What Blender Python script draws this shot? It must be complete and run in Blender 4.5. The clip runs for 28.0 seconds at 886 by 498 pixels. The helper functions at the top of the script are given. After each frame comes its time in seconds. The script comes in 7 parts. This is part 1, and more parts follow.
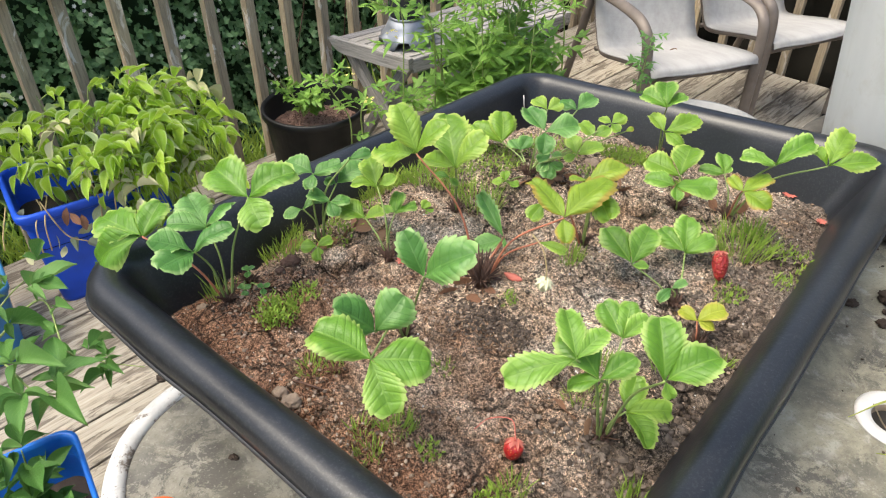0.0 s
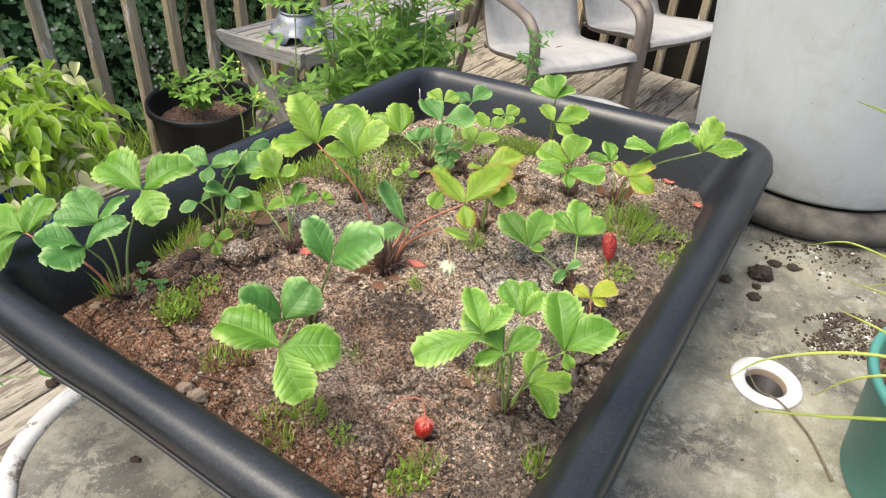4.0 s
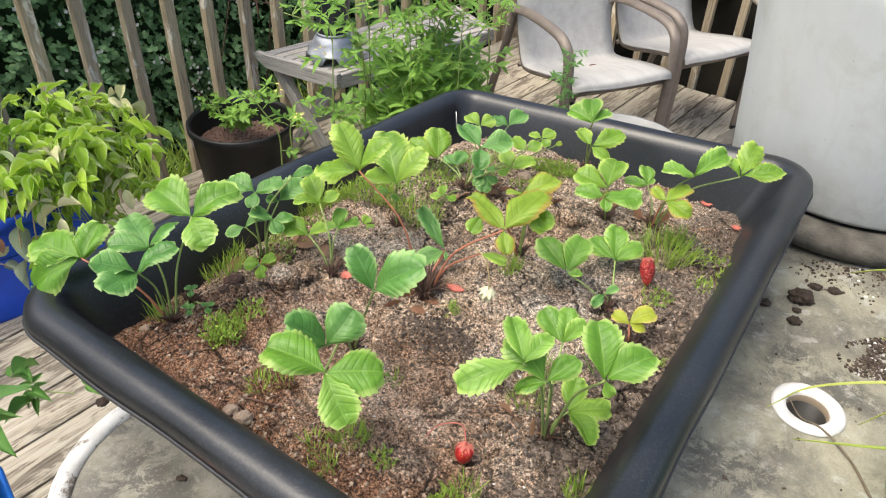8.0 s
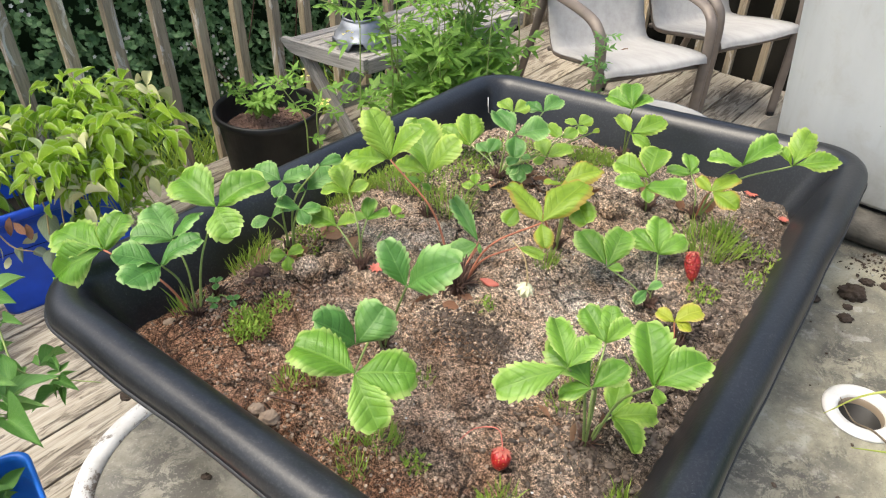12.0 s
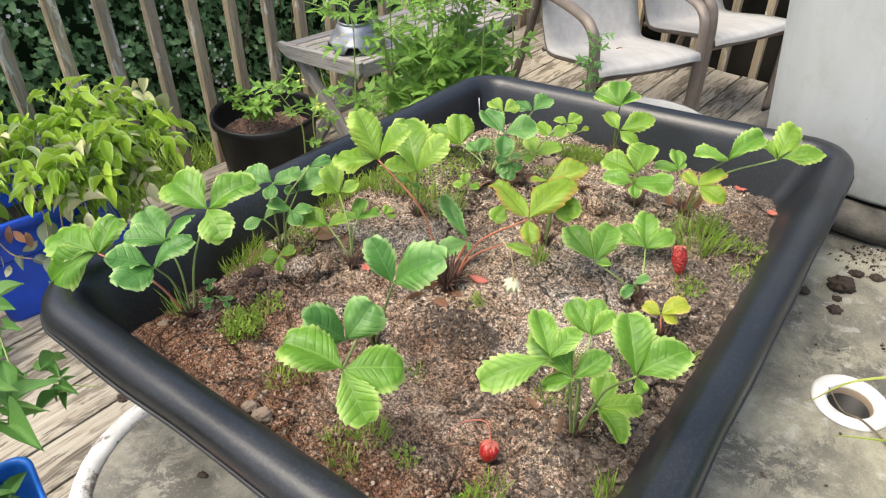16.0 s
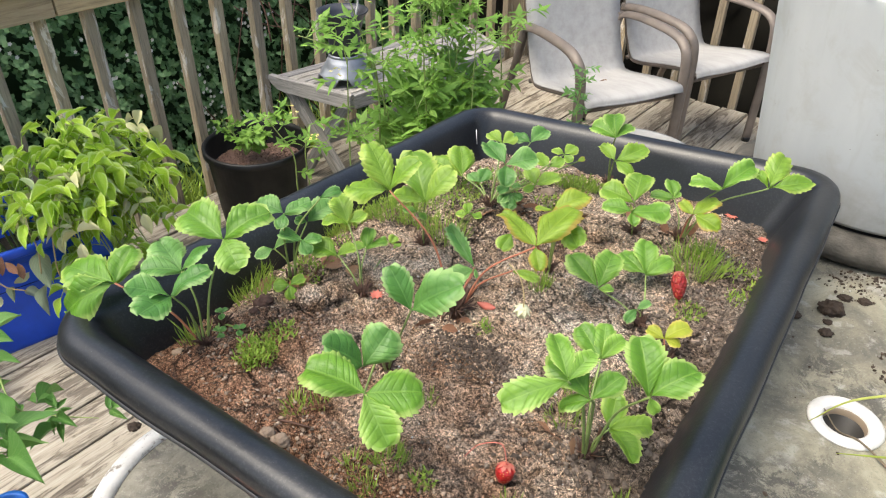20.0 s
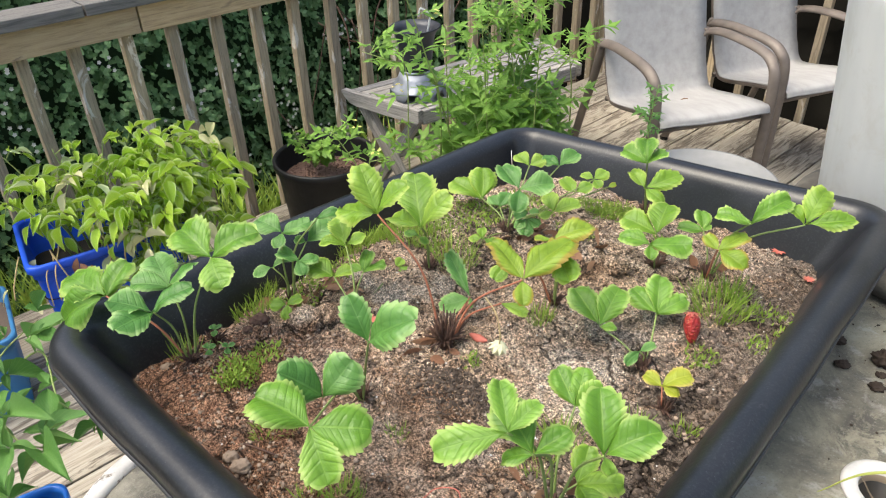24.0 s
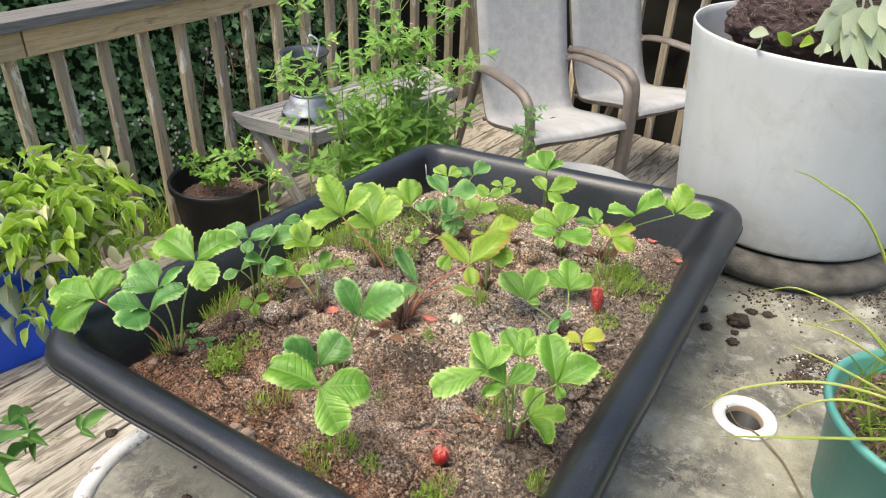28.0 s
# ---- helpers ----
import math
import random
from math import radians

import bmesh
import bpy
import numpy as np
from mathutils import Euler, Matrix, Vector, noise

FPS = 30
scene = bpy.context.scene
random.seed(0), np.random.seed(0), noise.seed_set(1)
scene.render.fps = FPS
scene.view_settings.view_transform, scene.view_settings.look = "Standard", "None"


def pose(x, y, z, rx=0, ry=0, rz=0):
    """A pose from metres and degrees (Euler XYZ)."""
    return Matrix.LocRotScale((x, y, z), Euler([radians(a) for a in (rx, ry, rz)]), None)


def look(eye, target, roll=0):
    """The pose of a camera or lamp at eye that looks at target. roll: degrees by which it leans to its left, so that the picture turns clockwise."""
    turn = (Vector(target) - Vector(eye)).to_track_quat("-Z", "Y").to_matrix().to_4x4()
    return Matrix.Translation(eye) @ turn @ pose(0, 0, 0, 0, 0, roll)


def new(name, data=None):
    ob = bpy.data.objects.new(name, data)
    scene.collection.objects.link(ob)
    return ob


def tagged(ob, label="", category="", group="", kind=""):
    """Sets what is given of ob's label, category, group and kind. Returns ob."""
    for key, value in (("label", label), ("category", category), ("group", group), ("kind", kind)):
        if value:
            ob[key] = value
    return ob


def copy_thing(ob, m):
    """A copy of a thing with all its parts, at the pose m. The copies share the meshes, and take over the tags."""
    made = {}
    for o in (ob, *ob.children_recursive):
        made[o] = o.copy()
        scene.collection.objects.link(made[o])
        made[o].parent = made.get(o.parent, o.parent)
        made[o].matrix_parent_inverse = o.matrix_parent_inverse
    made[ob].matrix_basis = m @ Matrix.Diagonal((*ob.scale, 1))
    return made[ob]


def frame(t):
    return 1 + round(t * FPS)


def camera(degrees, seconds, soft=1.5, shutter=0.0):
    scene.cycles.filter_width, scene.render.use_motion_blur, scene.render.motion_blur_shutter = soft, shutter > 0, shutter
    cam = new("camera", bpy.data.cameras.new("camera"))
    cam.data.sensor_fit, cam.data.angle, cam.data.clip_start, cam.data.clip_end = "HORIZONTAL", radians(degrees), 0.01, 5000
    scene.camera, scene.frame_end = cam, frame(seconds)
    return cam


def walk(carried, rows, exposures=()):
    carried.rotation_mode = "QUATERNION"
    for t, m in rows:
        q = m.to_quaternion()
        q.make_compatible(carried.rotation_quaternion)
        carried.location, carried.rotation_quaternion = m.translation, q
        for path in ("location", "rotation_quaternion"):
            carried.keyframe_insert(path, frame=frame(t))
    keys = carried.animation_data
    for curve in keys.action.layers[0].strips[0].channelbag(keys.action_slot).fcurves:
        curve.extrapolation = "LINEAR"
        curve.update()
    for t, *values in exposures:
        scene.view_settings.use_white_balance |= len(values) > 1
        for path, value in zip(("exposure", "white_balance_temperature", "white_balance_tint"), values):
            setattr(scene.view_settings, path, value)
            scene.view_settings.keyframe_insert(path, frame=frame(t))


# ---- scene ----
# camera: seconds, x, y, z, yaw, pitch, roll
PATH = [
    (0.0, 0.0186, 0.0024, 1.4740, 4.86, -36.93, -0.31),
    (0.5, 0.0325, -0.0276, 1.4648, 2.68, -34.92, -1.65),
    (1.0, 0.0296, -0.0161, 1.4634, -1.03, -35.97, 1.51),
    (1.5, 0.0328, -0.0244, 1.4693, -4.18, -36.26, 2.57),
    (2.0, 0.0225, -0.0283, 1.4731, -5.70, -36.73, 4.40),
    (2.5, 0.0186, -0.0327, 1.4769, -6.19, -36.72, 3.89),
    (3.0, 0.0107, -0.0238, 1.4701, -5.84, -36.81, 4.16),
    (3.5, 0.0109, -0.0169, 1.4716, -5.75, -36.81, 4.24),
    (5.5, 0.0156, -0.0201, 1.4747, -4.41, -36.82, 3.58),
    (6.0, 0.0192, -0.0229, 1.4743, -4.26, -36.78, 3.21),
    (6.5, 0.0168, -0.0265, 1.4748, -4.00, -36.66, 2.84),
    (7.0, 0.0147, -0.0270, 1.4846, -3.67, -36.52, 3.27),
    (7.5, 0.0083, -0.0223, 1.4962, -3.24, -36.23, 2.86),
    (8.0, 0.0009, -0.0192, 1.4903, -2.37, -35.80, 2.45),
    (8.5, 0.0060, -0.0184, 1.4913, -1.94, -35.62, 2.16),
    (9.0, -0.0044, -0.0110, 1.4898, -1.57, -35.74, 3.82),
    (9.5, -0.0066, -0.0072, 1.4838, -1.21, -36.04, 2.06),
    (10.0, -0.0078, -0.0015, 1.4738, -0.55, -36.22, 1.44),
    (10.5, -0.0076, 0.0042, 1.4702, -0.02, -36.37, 0.70),
    (11.0, 0.0001, 0.0001, 1.4707, 0.00, -36.46, 0.40),
    (11.5, -0.0036, 0.0074, 1.4651, 0.04, -36.67, 0.55),
    (12.0, -0.0089, 0.0160, 1.4729, 0.04, -36.94, 1.35),
    (12.5, -0.0068, 0.0113, 1.4678, 0.38, -37.13, 0.21),
    (14.5, -0.0076, 0.0027, 1.4700, 1.79, -37.25, -0.64),
    (15.0, -0.0025, 0.0069, 1.4686, 1.27, -37.14, -0.16),
    (15.5, 0.0022, 0.0114, 1.4715, 0.75, -37.06, 0.20),
    (16.0, 0.0061, 0.0035, 1.4758, 0.26, -36.74, 0.24),
    (16.5, -0.0026, 0.0045, 1.4721, 0.06, -36.57, 0.77),
    (17.0, 0.0048, 0.0066, 1.4698, 0.20, -36.50, 0.76),
    (17.5, 0.0044, 0.0080, 1.4725, 0.23, -36.57, 0.87),
    (18.0, 0.0061, 0.0012, 1.4726, 0.28, -36.50, 0.79),
    (18.5, 0.0043, 0.0040, 1.4802, 0.27, -36.42, 1.81),
    (19.0, -0.0003, 0.0041, 1.4829, 0.06, -36.13, 2.38),
    (19.5, -0.0193, -0.0036, 1.4948, 0.01, -35.56, 2.84),
    (20.0, -0.0250, -0.0165, 1.4886, -1.46, -34.38, 0.84),
    (20.5, -0.0511, -0.0113, 1.4961, -2.88, -33.74, 3.02),
    (21.0, -0.0509, -0.0346, 1.5265, -3.56, -33.12, 6.15),
    (21.5, -0.0246, -0.0180, 1.5184, -2.44, -32.03, 4.45),
    (23.5, 0.1480, 0.0386, 1.4764, 7.29, -32.49, -1.90),
    (24.0, 0.0925, 0.0258, 1.4829, 7.66, -33.25, -1.79),
    (24.5, 0.0391, -0.0230, 1.5087, 4.17, -33.41, -0.79),
    (25.0, -0.0081, -0.0641, 1.5226, 0.13, -32.76, 1.01),
    (25.5, -0.0322, -0.0843, 1.5233, -2.46, -32.15, 2.29),
    (26.0, -0.0290, -0.1012, 1.5253, -3.99, -31.84, 3.26),
    (26.5, -0.0296, -0.1092, 1.5228, -4.36, -31.69, 3.17),
    (27.0, -0.0303, -0.1176, 1.5286, -4.53, -31.75, 2.90),
    (27.5, -0.0209, -0.1133, 1.5329, -4.86, -31.56, 3.24),
    (28.0, -0.0040, -0.1302, 1.5416, -4.77, -31.56, 2.11),
]
cam = camera(64.04, 28.0, soft=1.15)


def aim(x, y, z, yaw, pitch, roll):
    a, b = radians(yaw), radians(pitch)
    ahead = Vector((-math.sin(a) * math.cos(b), math.cos(a) * math.cos(b), math.sin(b)))
    return look((x, y, z), Vector((x, y, z)) + ahead, roll)


EXPOSURE = 1.14
walk(cam, [(row[0], aim(*row[1:])) for row in PATH], [(0.0, EXPOSURE, 6750, 6), (28.0, EXPOSURE, 6750, 6)])
# ---- world and sun: bright overcast sky ----
world = bpy.data.worlds.new("sky")
scene.world = world
world.use_nodes = True
wn = world.node_tree.nodes
sky = wn.new("ShaderNodeTexSky")
sky.sky_type = 'NISHITA'
sky.sun_disc = False
SUN_ELEVATION, SUN_ROTATION = radians(66), radians(-110)
sky.sun_elevation, sky.sun_rotation = SUN_ELEVATION, SUN_ROTATION
sky.air_density, sky.dust_density, sky.ozone_density = 1.0, 4.0, 0.6
wn["Background"].inputs["Strength"].default_value = 0.15
world.node_tree.links.new(sky.outputs["Color"], wn["Background"].inputs["Color"])
sun_data = bpy.data.lights.new("sun", 'SUN')
sun_data.energy, sun_data.angle, sun_data.color = 1.3, radians(40), (1.0, 0.96, 0.9)
sun_lamp = new("sun", sun_data)
sun_dir = Vector((math.sin(SUN_ROTATION) * math.cos(SUN_ELEVATION), math.cos(SUN_ROTATION) * math.cos(SUN_ELEVATION), math.sin(SUN_ELEVATION)))
sun_lamp.matrix_world = look(sun_dir * 10, (0, 0, 0))

# ---- materials ----


class Mat:
    """Short-hand for a node material."""

    def __init__(self, name, rough=0.6, metal=0.0, spec=0.5):
        self.m = bpy.data.materials.new(name)
        self.m.use_nodes = True
        self.nt = self.m.node_tree
        self.b = self.nt.nodes["Principled BSDF"]
        self.b.inputs["Roughness"].default_value = rough
        self.b.inputs["Metallic"].default_value = metal
        self.b.inputs["Specular IOR Level"].default_value = spec

    def node(self, kind, **inputs):
        n = self.nt.nodes.new(kind)
        for k, v in inputs.items():
            self.put(n.inputs[k.replace("_", " ")], v)
        return n

    def put(self, socket, v):
        if isinstance(v, bpy.types.NodeSocket):
            self.nt.links.new(v, socket)
        elif isinstance(v, tuple) and len(v) == 3 and socket.type == 'RGBA':
            socket.default_value = (*v, 1)
        else:
            socket.default_value = v

    def coord(self, which="Object"):
        return self.node("ShaderNodeTexCoord").outputs[which]

    def noise(self, vec, scale, detail=4.0, rough=0.55, distort=0.0):
        n = self.node("ShaderNodeTexNoise", Vector=vec, Scale=scale, Detail=detail, Roughness=rough, Distortion=distort)
        return n.outputs["Fac"]

    def voronoi(self, vec, scale, feature='F1', out="Distance"):
        n = self.node("ShaderNodeTexVoronoi", Vector=vec, Scale=scale)
        n.feature = feature
        return n.outputs[out]

    def stretch(self, vec, scale):
        n = self.node("ShaderNodeMapping", Vector=vec)
        n.inputs["Scale"].default_value = scale
        return n.outputs["Vector"]

    def shift(self, vec, add):
        n = self.node("ShaderNodeVectorMath")
        n.operation = 'ADD'
        self.put(n.inputs[0], vec)
        self.put(n.inputs[1], add)
        return n.outputs[0]

    def ramp(self, fac, stops):
        n = self.node("ShaderNodeValToRGB", Fac=fac)
        e = n.color_ramp.elements
        while len(e) < len(stops):
            e.new(0.5)
        for el, (p, c) in zip(e, stops):
            el.position = p
            el.color = (*c, 1) if isinstance(c, tuple) else (c, c, c, 1)
        return n.outputs["Color"]

    def mix(self, fac, a, b, mode='MIX'):
        n = self.node("ShaderNodeMix")
        n.data_type, n.blend_type = 'RGBA', mode
        self.put(n.inputs[0], fac)
        self.put(n.inputs[6], a)
        self.put(n.inputs[7], b)
        return n.outputs[2]

    def math(self, op, a, b=0.0):
        n = self.node("ShaderNodeMath")
        n.operation = op
        self.put(n.inputs[0], a)
        self.put(n.inputs[1], b)
        return n.outputs[0]

    def random(self):
        return self.node("ShaderNodeObjectInfo").outputs["Random"]

    def island(self):
        return self.node("ShaderNodeNewGeometry").outputs["Random Per Island"]

    def colour(self, c):
        self.put(self.b.inputs["Base Color"], c)
        return self

    def set(self, name, v):
        self.put(self.b.inputs[name], v)
        return self

    def bump(self, height, strength=0.3, distance=0.01):
        n = self.node("ShaderNodeBump", Height=height, Strength=strength, Distance=distance)
        self.put(self.b.inputs["Normal"], n.outputs["Normal"])
        return self.m


def wood(name, pale, mid, dark, flake, flake_amount, axis_scale=(1, 14, 14), rough=0.8):
    """Weathered timber, its grain along x, with flakes of old paint or wear."""
    w = Mat(name, rough, spec=0.25)
    base = w.shift(w.coord(), w.math('MULTIPLY', w.random(), 37.0))
    vec = w.stretch(base, axis_scale)
    grain = w.noise(vec, 9, 6, 0.65, 0.6)
    fine = w.noise(w.stretch(base, (2, 60, 60)), 6, 3, 0.6)
    blot = w.noise(w.stretch(base, (2.2, 8, 8)), 2.6, 6, 0.62, 0.8)
    c = w.ramp(grain, [(0.28, dark), (0.5, mid), (0.72, pale)])
    c = w.mix(w.math('MULTIPLY', fine, 0.45), c, dark)
    worn = w.ramp(blot, [(0.62 - flake_amount, 0.0), (0.68 - flake_amount, 1.0)])
    c = w.mix(worn, c, flake)
    tone = w.ramp(w.random(), [(0.0, (0.78, 0.78, 0.8)), (1.0, (1.12, 1.08, 1.02))])
    c = w.mix(1.0, c, tone, 'MULTIPLY')
    w.colour(c)
    h = w.math('ADD', w.math('MULTIPLY', grain, 0.6), w.math('MULTIPLY', fine, 0.6))
    w.set("Roughness", w.ramp(grain, [(0.2, 0.9), (0.8, 0.7)]))
    return w.bump(h, 0.45, 0.004)


def plain(name, colour, rough=0.6, metal=0.0, vary=0.15, scale=12.0, bump=0.15, spec=0.4):
    """A painted or moulded surface with faint blotches and grime."""
    p = Mat(name, rough, metal, spec)
    v = p.coord()
    big, small = p.noise(v, scale, 5), p.noise(v, scale * 9, 3)
    dark = tuple(k * (1 - vary) for k in colour)
    lite = tuple(min(1.0, k * (1 + vary)) for k in colour)
    c = p.ramp(big, [(0.3, dark), (0.7, lite)])
    p.colour(p.mix(p.math('MULTIPLY', small, 0.25), c, dark))
    p.set("Roughness", p.ramp(big, [(0.3, max(0.05, rough - 0.12)), (0.7, min(1.0, rough + 0.12))]))
    return p.bump(small, bump, 0.002)


def foliage(name, dark, mid, pale, tip=None, trans=0.25, rough=0.5, vein=0.5, sunk=False):
    """Leaves with a midrib and side veins from their own UVs (u across, v along)."""
    f = Mat(name, rough, spec=0.4)
    uv = f.coord("UV")
    sep = f.node("ShaderNodeSeparateXYZ", Vector=uv)
    across = f.math('ABSOLUTE', f.math('SUBTRACT', sep.outputs["X"], 0.5))
    along = sep.outputs["Y"]
    obj = f.coord()
    rnd = f.math('FRACT', f.math('ADD', f.random(), f.island()))
    blot = f.noise(obj, 60, 5, 0.65)
    c = f.ramp(f.math('ADD', f.math('MULTIPLY', rnd, 0.5), f.math('MULTIPLY', blot, 0.6)), [(0.12, dark), (0.5, mid), (0.9, pale)])
    lines = f.math('SINE', f.math('MULTIPLY', f.math('SUBTRACT', along, f.math('MULTIPLY', across, 1.15)), 46.0))
    side = f.ramp(lines, [(0.6 if sunk else 0.72, 0.0), (1.0, 1.0)])
    rib = f.ramp(across, [(0.012, 1.0), (0.035, 0.0)])
    pattern = f.math('MAXIMUM', side, rib)
    c = f.mix(f.math('MULTIPLY', pattern, vein), c, dark if sunk else pale)
    if sunk:
        # deeper green along the midrib, broken up by blotches
        c = f.mix(f.math('MULTIPLY', f.ramp(f.math('ADD', across, f.math('MULTIPLY', blot, 0.3)), [(0.08, 1.0), (0.5, 0.0)]), 0.7), c, dark)
        c = f.mix(f.math('MULTIPLY', rib, 0.4), c, pale)
    if tip:
        edge = f.ramp(f.math('ADD', across, f.math('MULTIPLY', blot, 0.16)), [(0.47, 0.0), (0.56, 1.0)])
        c = f.mix(f.math('MULTIPLY', edge, 0.65), c, tip)
    f.colour(c)
    f.set("Transmission Weight", 0.0)
    f.set("Roughness", f.ramp(blot, [(0.3, rough - 0.1), (0.7, rough + 0.1)]))
    bumped = f.bump(f.math('ADD', f.math('MULTIPLY', pattern, -0.4 if sunk else -0.8), f.noise(obj, 260, 4)), 0.38, 0.002)
    if trans > 0:
        t = f.node("ShaderNodeBsdfTranslucent", Color=f.mix(0.5, c, pale))
        s = f.node("ShaderNodeMixShader", Fac=trans)
        f.put(s.inputs[1], f.b.outputs[0])
        f.put(s.inputs[2], t.outputs[0])
        f.put(f.nt.nodes["Material Output"].inputs["Surface"], s.outputs[0])
    return bumped


def deck_wood():
    w = Mat("deck_wood", 0.85, spec=0.2)
    base = w.shift(w.coord(), w.math('MULTIPLY', w.random(), 41.0))
    grain = w.noise(w.stretch(base, (1.2, 26, 26)), 7, 6, 0.65, 0.4)
    ragged = w.noise(w.stretch(base, (3.0, 17, 17)), 2.2, 9, 0.72, 0.7)
    patch = w.noise(w.stretch(base, (1.3, 3.5, 3.5)), 2.0, 3, 0.5)
    c = w.ramp(grain, [(0.27, (0.18, 0.152, 0.115)), (0.45, (0.39, 0.345, 0.275)), (0.72, (0.55, 0.505, 0.425))])
    bare = w.ramp(w.math('ADD', w.math('MULTIPLY', ragged, 0.75), w.math('MULTIPLY', patch, 0.35)), [(0.545, 0.0), (0.60, 1.0)])
    c = w.mix(w.math('MULTIPLY', bare, 0.85), c, w.ramp(grain, [(0.3, (0.075, 0.062, 0.05)), (0.7, (0.23, 0.19, 0.15))]))
    c = w.mix(1.0, c, w.ramp(w.random(), [(0.0, (0.8, 0.8, 0.8)), (1.0, (1.05, 1.03, 1.0))]), 'MULTIPLY')
    w.colour(c)
    return w.bump(w.math('SUBTRACT', grain, w.math('MULTIPLY', bare, 0.5)), 0.5, 0.004)


M_DECK = deck_wood()
M_FENCE = wood("fence_wood", (0.57, 0.485, 0.345), (0.45, 0.37, 0.255), (0.21, 0.172, 0.122), (0.68, 0.64, 0.56), 0.05)
M_RAIL = wood("rail_wood", (0.62, 0.49, 0.31), (0.53, 0.40, 0.24), (0.30, 0.22, 0.14), (0.24, 0.18, 0.125), 0.005)
M_CAP = wood("rail_cap_wood", (0.24, 0.23, 0.22), (0.17, 0.165, 0.16), (0.08, 0.08, 0.08), (0.3, 0.29, 0.28), -0.06)
M_BENCH = wood("bench_wood", (0.50, 0.485, 0.465), (0.36, 0.348, 0.333), (0.13, 0.125, 0.12), (0.2, 0.193, 0.185), 0.02)


def tub_plastic():
    p = Mat("black_tub_plastic", 0.4, spec=0.5)
    v = p.coord()
    big, small = p.noise(v, 7, 5), p.noise(v, 220, 3)
    scuff = p.ramp(p.noise(p.stretch(v, (30, 30, 6)), 4, 5, 0.7, 1.5), [(0.66, 0.0), (0.76, 1.0)])
    dust = p.ramp(p.voronoi(v, 130), [(0.03, 1.0), (0.07, 0.0)])
    c = p.ramp(big, [(0.3, (0.007, 0.0078, 0.0095)), (0.75, (0.018, 0.0195, 0.023))])
    c = p.mix(p.math('MULTIPLY', scuff, 0.5), c, (0.14, 0.14, 0.138))
    haze = p.ramp(p.noise(v, 330, 3, 0.8), [(0.52, 0.0), (0.62, 1.0)])
    c = p.mix(p.math('MULTIPLY', haze, p.math('MULTIPLY', big, 0.16)), c, (0.2, 0.2, 0.195))
    c = p.mix(p.math('MULTIPLY', dust, 0.2), c, (0.4, 0.4, 0.38))
    p.colour(c)
    p.set("Roughness", p.ramp(big, [(0.25, 0.27), (0.8, 0.42)]))
    return p.bump(p.math('ADD', small, p.math('MULTIPLY', scuff, 0.5)), 0.12, 0.002)


M_TUB = tub_plastic()
M_LIP = plain("tub_lip_plastic", (0.028, 0.029, 0.031), 0.5, vary=0.3, scale=20)
M_POT = plain("black_pot_plastic", (0.006, 0.0063, 0.007), 0.55, vary=0.35, scale=9)


